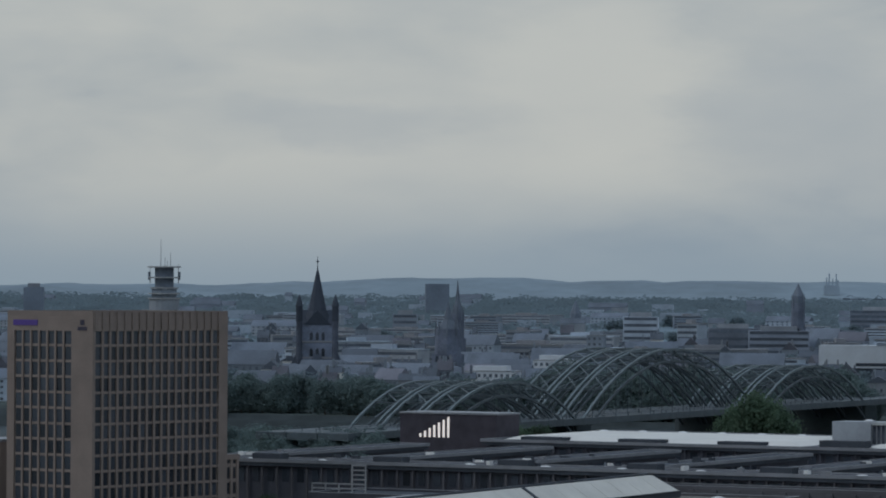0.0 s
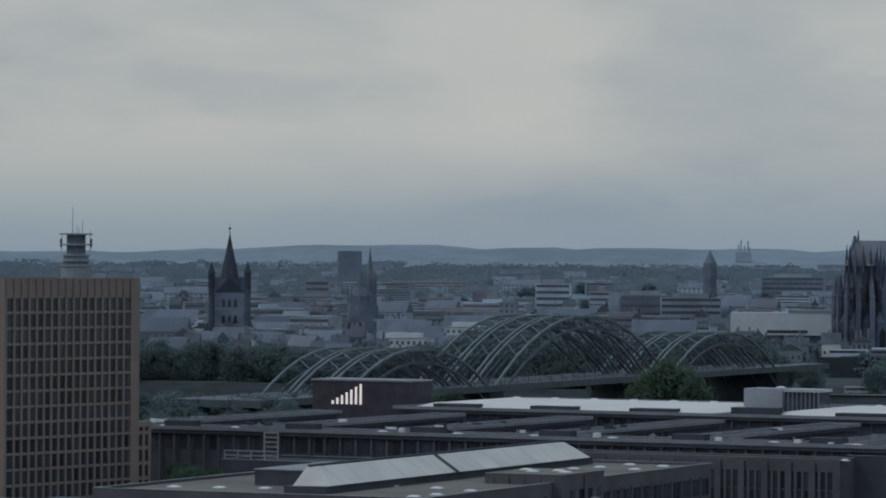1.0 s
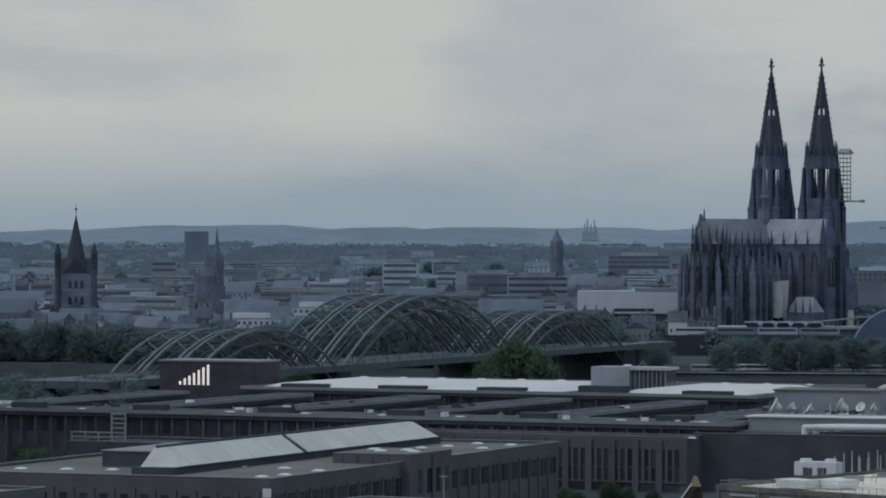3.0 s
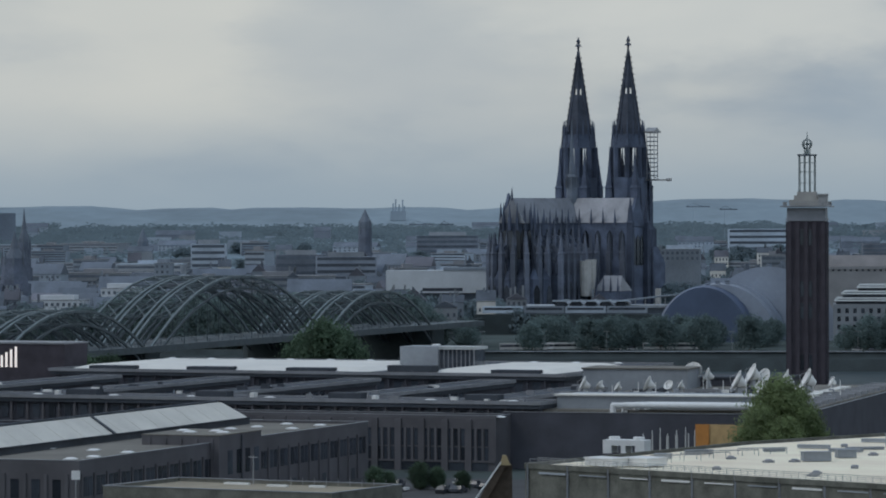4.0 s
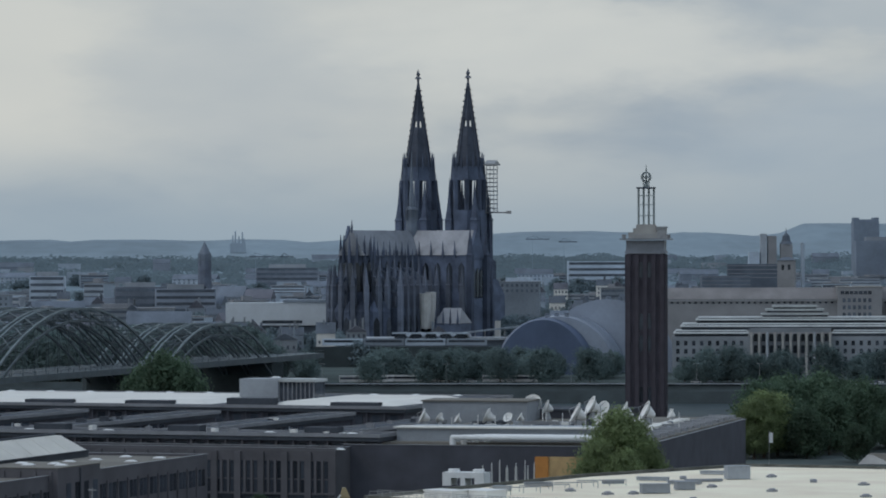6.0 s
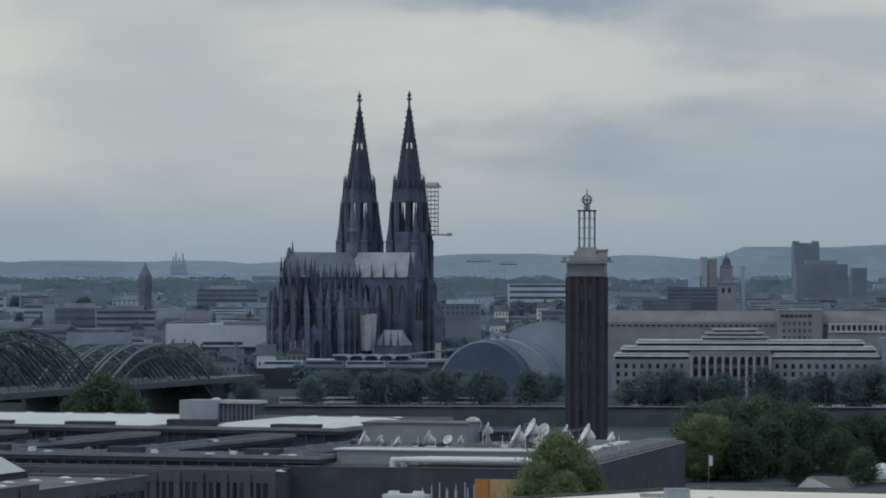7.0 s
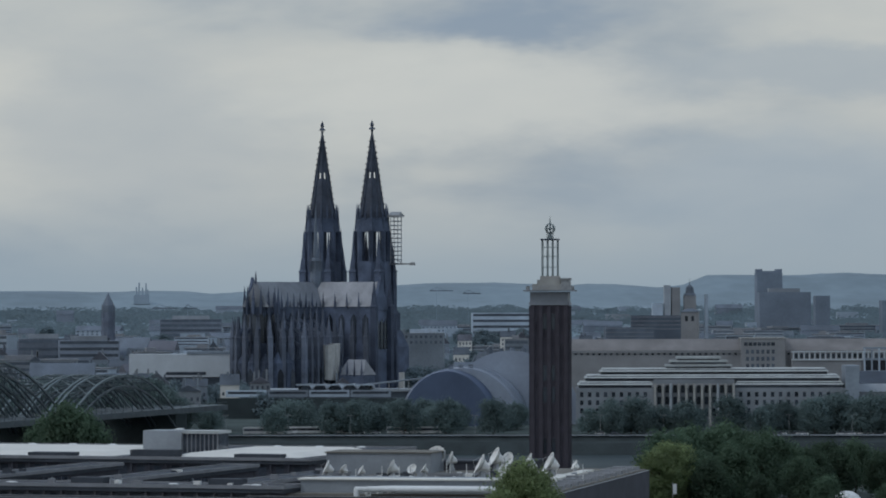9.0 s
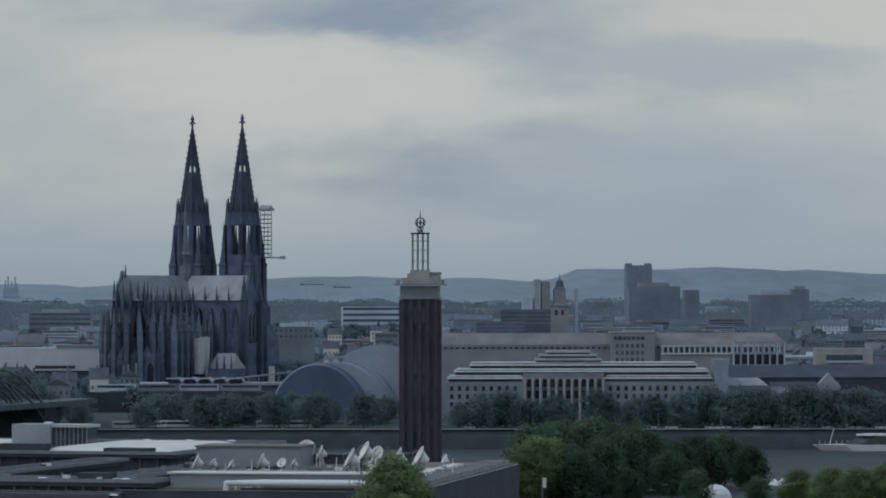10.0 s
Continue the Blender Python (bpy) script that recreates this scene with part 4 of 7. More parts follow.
def slotted_hall():
    t = flat_hall("slotted_hall", 0, 905, -21, -88, -6, 3, 12.9, 12.0, "brick_mid", "roof_dark", "dark brown clinker hall front with grouped narrow window slots", 0.4)
    upper, lower = window_mesh(0.85, 3.9), window_mesh(0.85, 2.9)
    fin, bay = B(), B()
    box(fin, -0.28, 0.28, -0.4, 0.05, 0, 7.4)
    box(bay, -0.75, 0.75, -0.55, 0.05, 0, 11.6)
    fin, bay = mesh_of("fin", fin), mesh_of("bay_pier", bay)
    arch = window_mesh(4.1, 1.9)
    for g in range(10):
        x0 = -8.2 - g * 5.7
        part("bay_pier", bay, "brick_mid", t, m=pose(x0 - 4.3, 3, 0))
        # Dark pane stands for the shade inside the open arcade.
        part("doorway", arch, "glass_dark", t, m=pose(x0 - 1.7, 2.97, 0.1))
        for k in range(3):
            part("window", upper, "glass_dark", t, m=pose(x0 - k * 1.7, 2.97, 5.6))
            part("window", lower, "glass_dark", t, m=pose(x0 - k * 1.7, 2.97, 2.4))
            if k < 2:
                part("fin", fin, "brick_mid", t, m=pose(x0 - 0.85 - k * 1.7, 3, 2.2))
    bm = B()
    box(bm, -64, -6.2, 2.65, 3.1, 1.95, 2.4)
    part("lintel", bm, "brick_mid", t)
    rnd = random.Random(8)
    for k in range(26):
        if k % 6 != 4:
            part("roof_light", LIGHT, "dish" if rnd.random() < 0.7 else "roof_edge", t, m=pose(-58 + k * 2.1, 4.4, 12.1))


slotted_hall()


def skylight_hall():
    ox, oy, turn = -32.5, 893, -18.8
    t = flat_hall("skylight_hall", ox, oy, turn, -70, 0, -150, 0, 11.6, "brick_mid", "roof_grey", "brown clinker exhibition hall with a long white glazed ridge light", 0.5)

    def local(bearing, dist):
        x, y = at(bearing, dist)
        c, s = math.cos(radians(turn)), math.sin(radians(turn))
        return (x - ox) * c + (y - oy) * s, -(x - ox) * s + (y - oy) * c

    pane, door = window_mesh(1.7, 3.6), window_mesh(2.0, 2.4)
    pil = B()
    box(pil, -0.3, 0.3, -0.3, 0.05, 0, 9.6)
    pil = mesh_of("pilaster", pil)
    for k in range(26):
        yk = -2.6 - k * 5.7
        if -88 < yk < -62:
            continue
        for dy in (0, -2.1):
            part("window", pane, "glass_dark", t, m=pose(0.03, yk + dy, 5.4, 0, 0, 90))
        if k % 3 == 1:
            part("doorway", door, "roof_dark", t, m=pose(0.03, yk - 1, 0.1, 0, 0, 90))
        part("pilaster", pil, "brick_mid", t, m=pose(0, yk - 4.1, 0, 0, 0, 90))
    for k in range(16):
        part("pilaster", pil, "brick_mid", t, m=pose(-2.5 - k * 4.3, -150, 0))
        part("window", pane, "glass_dark", t, m=pose(-4.6 - k * 4.3, -150.03, 5.0))
    bm = B()
    box(bm, -34.4, -25.6, -139, -6, 11.5, 13.0)
    part("upstand", bm, "roof_dark", t)
    bm = B()
    prism(bm, [(-33, -138), (-25.5, -136), (-25.5, -7), (-33, -7)], 13.0, 16.4, [(-33, -132), (-30.6, -131.6), (-30.6, -10), (-33, -10)])
    r = part("ridge_light", bm, "glass_pale", t, "long milky glazed ridge light")
    for k in range(13):
        bm = B()
        y = -130 + k * 9.4
        bar(bm, (-25.45, y, 13.02), (-30.6, y, 16.4), 0.05, 0.04)
        part("glazing_bar", bm, "glass_pale", r)
    bm = B()
    bar(bm, (-25.4, -78, 13.1), (-30.6, -78, 16.5), 1.1, 0.3)
    bar(bm, (-32.4, -132, 16.5), (-32.4, -9, 16.5), 0.7)
    bar(bm, (-25.3, -137, 13.0), (-25.3, -6.5, 13.0), 0.25)
    part("gutter", bm, "roof_dark", r)
    for bearing, dist in ((-724, 829), (-749, 794), (-749, 772), (-689, 786), (-519, 888), (-506, 873), (-469, 900), (-459, 881), (-466, 850), (-406, 893), (-397, 873), (-347, 887), (-790, 765), (-830, 800)):
        lx, ly = local(bearing, dist)
        if lx < -1 and ly < -2 and not (lx > -17 and -90 < ly < -64):
            part("roof_light", LIGHT, "dish", t, m=pose(lx, ly, 11.6))
    for k in range(3):
        part("roof_light", LIGHT, "dish", t, m=pose(-62 + k * 9, -132 + k * 2, 11.6))
    bm = B()
    box(bm, -52, -35.5, -117, -84, 11.5, 14.6)
    h = part("plant_room", bm, "brick_dark", t)
    bm = B()
    box(bm, -52.2, -35.3, -117.2, -83.8, 14.6, 14.85)
    part("coping", bm, "roof_edge", h)
    b = thing("corner_block", ox, oy, 0, turn, "grey-brown clinker corner block with tall dark windows", "building block")
    bm = B()
    box(bm, -15, 1.8, -88, -66, 0, 13.5)
    part("wall", bm, "brick_mid", b)
    bm = B()
    box(bm, -15.1, 1.9, -88.1, -65.9, 13.5, 13.7)
    part("coping", bm, "roof_grey", b)
    for k in range(4):
        bm = B()
        box(bm, 1.75, 1.86, -83.6 + k * 4.6, -81.2 + k * 4.6, 5.6, 10.4)
        part("window", bm, "glass_dark", b)
    bm = B()
    cone(bm, 2.05, -76.8, 0, 13.2, 0.16, 0.16, 6)
    part("downpipe", bm, "roof_dark", b)
    for k in range(5):
        bm = B()
        box(bm, -13.6 + k * 3.4, -13.0 + k * 3.4, -88.3, -87.96, 0, 13.0)
        part("pilaster", bm, "brick_mid", b)
    bm = B()
    box(bm, -12, -6, -88.06, -87.96, 3, 11)
    part("window", bm, "glass_dark", b)
    for k in range(4):
        part("roof_light", LIGHT, "white", b, m=pose(-12 + k * 3.6, -74 - (k % 2) * 5, 13.7))
    g = flat_hall("annex_hall", -116, 708, -21, -70, 0, -60, 0, 12.5, "brick_mid", "roof_tan", "low brick annex with a tan gravel roof among trees", 0.5)
    bm = B()
    box(bm, -26, -19.5, -9, -4, 12.5, 14.0)
    part("plant_box", bm, "roof_dark", g)
    for px, py in ((-9, -4), (-40, -6), (-52, -12)):
        part("roof_light", LIGHT, "dish", g, m=pose(px, py, 12.5))
    h = flat_hall("entrance_hall", -60.9, 732, -27, 0, 46, -25, 0, 9.6, "moss_concrete", "roof_tan", "low weathered concrete hall with a gravel roof", 0.6)
    for k in range(9):
        bm = B()
        cone(bm, 24 + k * 2.4, -0.9, 9.6, 11.0, 0.05, 0.05, 5)
        part("rail_post", bm, "steel_grey", h)
    bm = B()
    cone(bm, 0, 0, 0, 5.2, 0.1, 0.07, 6)
    bar(bm, (-0.9, 0, 4.9), (0.9, 0, 4.9), 0.14)
    part("lamp_post", bm, "steel_grey", h, m=pose(17.5, -3, 9.6))
    for px, py, w in ((12, -4, 5), (22, -6, 4), (30, -5, 3)):
        bm = B()
        box(bm, px, px + w, py, py + 0.8, 9.6, 9.95)
        part("roof_duct", bm, "dish", h)


skylight_hall()


def black_hall():
    t = flat_hall("dark_hall", 63, 902, -14.5, -68, 0, 0, 150, 12.7, "brick_dark", "roof_grey", "large dark clinker exhibition hall", 0.2)
    bm = B()
    box(bm, -63, -0.6, 4.5, 149, 12.65, 13.4)
    part("inner_roof", bm, "roof_grey", t)
    bm = B()
    box(bm, -58, -12, 10, 30, 13.4, 16.3)
    part("upper_storey", bm, "concrete", t, "grey set-back roof storey")
    bm = B()
    box(bm, -58.6, -11.4, 9.4, 17, 16.3, 16.6)
    part("upper_roof", bm, "roof_white", t)
    bm = B()
    box(bm, -100, -64.2, 40, 150, 0, 8.6)
    part("rear_wing", bm, "brick_dark", t)
    bm = B()
    box(bm, -100.2, -64.2, 39.8, 150.2, 8.6, 9.0)
    part("rear_wing_roof", bm, "roof_dark", t)
    bm = B()
    box(bm, -62, -28, 134, 149, 13.4, 15.4)
    part("rear_storey", bm, "brick_dark", t)
    bm = B()
    box(bm, -62.4, -27.6, 133.6, 149.4, 15.4, 15.9)
    part("rear_storey_roof", bm, "roof_dark", t)
    bm = B()
    box(bm, -77, -50, 114, 130, 8.5, 18.4)
    part("plant_house", bm, "concrete", t)
    bm = B()
    box(bm, -77.4, -49.6, 113.6, 130.4, 18.4, 18.7)
    part("plant_roof", bm, "roof_grey", t)
    rnd = random.Random(31)
    for k in range(30):
        bm = B()
        x0, y0, w = rnd.uniform(-60, -24), rnd.uniform(34, 108), rnd.uniform(5, 16)
        a = rnd.choice((0, 0, 90))
        box(bm, -w / 2, w / 2, -0.3, 0.3, 0, rnd.uniform(0.5, 1.1))
        part("roof_upstand", bm, "roof_dark" if k % 3 else "roof_edge", t, m=pose(x0, y0, 13.4, 0, 0, a))
    for k in range(52):
        bm = B()
        a, b = rnd.uniform(0.3, 1.3), rnd.uniform(0.3, 1.0)
        box(bm, -a, a, -b, b, 0, rnd.uniform(0.5, 1.8))
        part("roof_unit", bm, rnd.choice(("roof_edge", "dish", "concrete")), t, m=pose(rnd.uniform(-60, -3), rnd.uniform(34, 110), 13.4, 0, 0, rnd.choice((0, 90))))
    bm = B()
    box(bm, -2.2, 2.2, -1.8, 1.8, 0, 3.0)
    part("plant_box", bm, "dish", t, m=pose(-22, 74, 13.4))
    for k in range(22):
        bm = B()
        cone(bm, 0, 0, 0, rnd.uniform(2, 4.5), 0.12, 0.08, 6)
        part("roof_pole", bm, "dish", t, m=pose(rnd.uniform(-60, -4), rnd.uniform(36, 112), 13.4))
    for k in range(4):
        bm = B()
        cone(bm, 0, 0, 0, 35 - k * 2.2, 0.62, 0.62, 12)
        d = part("air_duct", bm, "white", t, "shiny pale air duct", m=pose(-43 + k * 2.2, 1.8 + k * 1.9, 14.6, 0, 90, 0))
        bm = B()
        cone(bm, -43 + k * 2.2, 1.8 + k * 1.9, 13.0, 14.7, 0.7, 0.66, 12)
        cone(bm, -43 + k * 2.2, 1.8 + k * 1.9, 14.7, 15.2, 0.66, 0.25, 12)
        part("duct_elbow", bm, "white", t)
    bm = B()
    box(bm, -12, -9, 30, 118, 13.42, 14.4)
    part("roof_strip", bm, "roof_white", t)
    for k in range(16):
        bm = B()
        box(bm, -3.4, 3.4, -1.2, 1.2, 0, 0.9)
        part("roof_light", bm, "roof_edge", t, m=pose(-4.6, 6 + k * 9.0, 13.4))
        part("roof_light", LIGHT, "roof_edge", t, m=pose(-20, 36 + k * 5.4, 13.4))
    bm = B()
    box(bm, -23.4, -9, -0.25, 0.1, 0, 10.6)
    part("entrance_front", bm, "ochre", t, "orange and ochre entrance cladding")
    bm = B()
    box(bm, -23.6, -20.6, -0.6, -0.25, 0, 10.6)
    part("entrance_fin", bm, "orange", t)


black_hall()


def satellite_dish(r, tilt):
    """A dish facing half upwards on a short mast."""
    bm = B()
    n, rings = 14, 4
    rows = []
    for j in range(rings + 1):
        q = r * j / rings
        rows.append([(q * math.cos(2 * math.pi * i / n), q * math.sin(2 * math.pi * i / n), 0.34 * q * q / r) for i in range(n)])
    m = pose(0, 0, 1.4 + r * 0.8, tilt, 0, 0)
    vs = [[bm.verts.new(m @ Vector(p)) for p in row] for row in rows[1:]]
    back = [[bm.verts.new(m @ (Vector(p) - Vector((0, 0, 0.12)))) for p in row] for row in rows[1:]]
    for i in range(n):
        for j in range(rings - 1):
            bm.faces.new((vs[j][i], vs[j][(i + 1) % n], vs[j + 1][(i + 1) % n], vs[j + 1][i]))
            bm.faces.new((back[j][i], back[j + 1][i], back[j + 1][(i + 1) % n], back[j][(i + 1) % n]))
        bm.faces.new((vs[-1][i], vs[-1][(i + 1) % n], back[-1][(i + 1) % n], back[-1][i]))
    bm.faces.new(vs[0])
    bm.faces.new(back[0][::-1])
    hub = [[bm.verts.new(m @ Vector((q * math.cos(2 * math.pi * i / n), q * math.sin(2 * math.pi * i / n), z))) for i in range(n)] for q, z in ((r * 0.62, 0.0), (r * 0.22, -r * 0.75))]
    for i in range(n):
        bm.faces.new((hub[0][i], hub[1][i], hub[1][(i + 1) % n], hub[0][(i + 1) % n]))
    bm.faces.new(hub[1])
    mast = B()
    cone(mast, 0, 0, 0, 1.5 + r * 0.6, 0.3 + r * 0.35, 0.3)
    feed = B()
    bar(feed, m @ Vector((0, -r * 0.8, r * 0.25)), m @ Vector((0, 0, r * 0.9)), 0.12)
    bar(feed, m @ Vector((0, r * 0.8, r * 0.25)), m @ Vector((0, 0, r * 0.9)), 0.12)
    return mesh_of("reflector", bm), mesh_of("mast", mast), mesh_of("feed_arm", feed)


DISHES = [satellite_dish(2.7, 62), satellite_dish(2.0, 66), satellite_dish(1.3, 58)]
for bearing, dist, kind, turn in ((121, 985, 1, 12), (150, 990, 2, -20), (181, 984, 2, 20), (236, 985, 1, -4), (271, 990, 2, 60), (292, 990, 2, 10), (281, 1045, 2, 80), (314, 1040, 0, 75),
                                  (340, 1038, 1, 15), (394, 985, 0, 12), (420, 1030, 0, 20), (441, 1030, 1, 55), (478, 990, 0, 10), (517, 995, 0, 16), (432, 985, 2, 60), (560, 1010, 2, 20)):
    x, y = at(bearing, dist)
    d = thing("satellite_dish", x, y, 13.4, turn - 100, "white satellite dish on the dark exhibition hall roof", "satellite dish", "rooftop dishes")
    for nm, me in zip(("reflector", "mast", "feed_arm"), DISHES[kind]):
        part(nm, me, "dish" if nm == "reflector" else "steel_grey", d)


def cream_hall():
    t = thing("cream_roof_hall", 0, 0, 0, 0, "broad hall with a cream flat roof full of vents and rails", "hall")
    poly = [(1.6, 703), (102, 602), (150, 602), (150, 770), (77, 802), (43, 768)]
    inner = [(3.6, 702.6), (102.8, 602.9), (149, 602.9), (149, 768), (77.5, 799.5), (44.5, 766.5)]
    bm = B()
    prism(bm, poly, 0, 13.6)
    part("wall", bm, "moss_concrete", t)
    bm = B()
    prism(bm, inner, 13.6, 14.0)
    part("roof", bm, "roof_cream", t, "cream gravelled flat roof")
    for a, b in zip(poly, poly[1:] + poly[:1]):
        bm = B()
        bar(bm, (*a, 14.0), (*b, 14.0), 0.5, 0.9)
        part("parapet", bm, "moss_concrete", t)
    a, b = Vector((2.4, 702.8)), Vector((102.4, 602.8))
    for off in (0.0, 3.5):
        bm = B()
        for k in range(46):
            p = a.lerp(b, k / 45) + Vector((off * 0.4, off))
            bar(bm, (*p, 13.9), (*p, 15.2), 0.08)
        bar(bm, (*(a + Vector((off * 0.4, off))), 15.2), (*(b + Vector((off * 0.4, off))), 15.2), 0.09)
        bar(bm, (*(a + Vector((off * 0.4, off))), 14.6), (*(b + Vector((off * 0.4, off))), 14.6), 0.07)
        part("railing", bm, "steel_grey", t)
    rnd = random.Random(11)
    vent = B()
    box(vent, -0.9, 0.9, -0.6, 0.6, 0, 0.35)
    prism(vent, ring(0.75, 8), 0.35, 0.6, ring(0.5, 8))
    vent = mesh_of("roof_vent", vent)
    for x, y in ((44, 710), (48.6, 711), (57.6, 693), (49, 672), (64, 656), (73.5, 717), (71, 676), (78, 762), (64, 730), (34, 690), (88, 700), (92, 735), (76, 668), (90, 650), (50, 678), (38, 720), (61, 757), (84, 745)):
        part("roof_vent", vent, "roof_edge", t, m=pose(x, y, 14.0, 0, 0, rnd.uniform(0, 90)))
    for x, y, w, d, hh in ((52.5, 713, 5, 2.2, 1.7), (58.5, 723, 3.4, 2.2, 1.5), (71, 756, 4.4, 2.6, 2.5), (33, 735, 5, 1.4, 0.8), (60, 741, 6, 2, 0.6), (64, 748, 7, 1.4, 0.5), (55, 752, 6, 1.2, 0.7), (47, 742, 4, 1.0, 0.6), (26, 722, 3, 1.5, 0.9), (68, 772, 5, 1.2, 0.7)):
        bm = B()
        box(bm, -w / 2, w / 2, -d / 2, d / 2, 0.15, hh)
        box(bm, -w / 2 - 0.1, w / 2 + 0.1, -d / 2 - 0.1, d / 2 + 0.1, hh, hh + 0.1)
        part("plant_box", bm, "concrete", t, m=pose(x, y, 13.95, 0, 0, rnd.choice((-21, -40, 10))))
    for x, y, w, d in ((15.5, 699, 6.5, 4), (22, 699, 6, 5)):
        bm = B()
        box(bm, -w / 2, w / 2, -d / 2, d / 2, 0.3, 1.5)
        box(bm, -w / 2 - 0.15, w / 2 + 0.15, -d / 2 - 0.15, d / 2 + 0.15, 1.5, 1.7)
        part("roof_deck_box", bm, "white", t, m=pose(x, y, 13.95, 0, 0, -45))
    for k in range(14):
        bm = B()
        p, q = a.lerp(b, 0.02 + k * 0.068), a.lerp(b, 0.02 + k * 0.068 + 0.045)
        n = Vector((-0.5, -0.5))
        bar(bm, (*(p + n), 12.9), (*(q + n), 12.9), 0.12, 0.2 if k % 3 else 0.35)
        part("wall_panel", bm, "dish" if k in (2, 3, 4, 6) else "concrete", t)
    for k in range(14):
        bm = B()
        p = a.lerp(b, k * 0.068) + Vector((-0.45, -0.45))
        bar(bm, (*p, 0), (*p, 14.3), 0.35)
        part("wall_rib", bm, "roof_edge", t)
    for k in range(5):
        bm = B()
        x0, y0 = 18 + k * 5.5, 706 + k * 7
        bar(bm, (x0, y0, 15.1), (x0 + 9, y0 + 3, 15.1), 0.18)
        for j in range(4):
            bar(bm, (x0 + j * 3, y0 + j, 13.9), (x0 + j * 3, y0 + j, 15.1), 0.12)
        part("pipe_run", bm, "steel_grey", t)


cream_hall()

# flag poles, container and mobile crane before the dark hall
for k, bearing in enumerate((225, 241, 255, 268, 284, 300, 305, 316)):
    x, y = at(bearing, 868 + (k % 3) * 3)
    bm = B()
    cone(bm, 0, 0, 0, 10.8 + (k % 3) * 0.4, 0.15, 0.09, 6)
    f = thing("flag_pole", x, y, 0, 0, "white furled flag pole before the exhibition hall", "flag pole", "row of flag poles")
    part("pole", bm, "white", f)
    bm = B()
    prism(bm, ring(0.34 if k in (3, 4) else 0.2, 6), 4.5, 10.2, ring(0.26 if k in (3, 4) else 0.14, 6))
    part("furled_flag", bm, "sheet", f)
x, y = at(196, 815)
c = thing("rooftop_cooler", x, y, 0, -21, "white ventilation unit on a steel stand", "ventilation unit")
bm = B()
box(bm, -4.4, 4.4, -2, 2, 11.2, 12.3)
box(bm, -4.4, -2.6, -2, 2, 9.6, 11.2)
box(bm, 2.4, 4.4, -2, 2, 9.6, 11.2)
box(bm, -0.6, 0.4, -2, 2, 9.6, 11.2)
part("casing", bm, "white", c)
for k in (-1, 1):
    bm = B()
    prism(bm, ring(1.2, 10, k * 2.6, 0), 12.2, 12.9)
    part("fan_housing", bm, "white", c)
bm = B()
box(bm, -4.4, 4.4, -2, 2, 0, 9.6)
part("plinth", bm, "brick_dark", c)
x, y = at(-40, 770)
c = thing("mobile_crane", x, y, 0, 0, "dark yellow telescopic crane with its boom raised", "crane")
bm = B()
bar(bm, (-3.2, 0, 1.5), (2.0, 0, 10.6), 1.3)
part("boom", bm, "bark", c, "rust-brown lattice boom")
bm = B()
prism(bm, [(-2.6, 0.8), (3.6, 0.8), (3.6, 2.2), (-2.6, 2.2)], 0.5, 10.0, [(1.7, 0.9), (3.5, 0.9), (3.5, 2.0), (1.7, 2.0)])
part("counter_frame", bm, "bark", c)
bm = B()
bar(bm, (-3.9, -0.8, 3.0), (1.4, -0.8, 10.6), 0.3)
part("hydraulic_strut", bm, "white", c, "pale strut")
bm = B()
prism(bm, [(1.2, -0.8), (3.2, -0.8), (3.2, 0.8), (1.2, 0.8)], 10.0, 11.9, [(1.7, -0.5), (2.4, -0.5), (2.4, 0.5), (1.7, 0.5)])
part("boom_head", bm, "yellow", c)
bm = B()
box(bm, -5, 3, -1.4, 1.4, 0.6, 2.6)
part("carrier", bm, "yellow", c)


x, y = at(-781, 735)
t = thing("sign_box", x, y, 0, -8, "small white sign box on a post by the hall", "sign")
bm = B()
cone(bm, 0, 0, 0, 9.7, 0.12, 0.1, 6)
part("post", bm, "steel_grey", t)
bm = B()
box(bm, -0.75, 0.75, -0.25, 0.25, 9.7, 11.3)
part("panel", bm, "white", t)


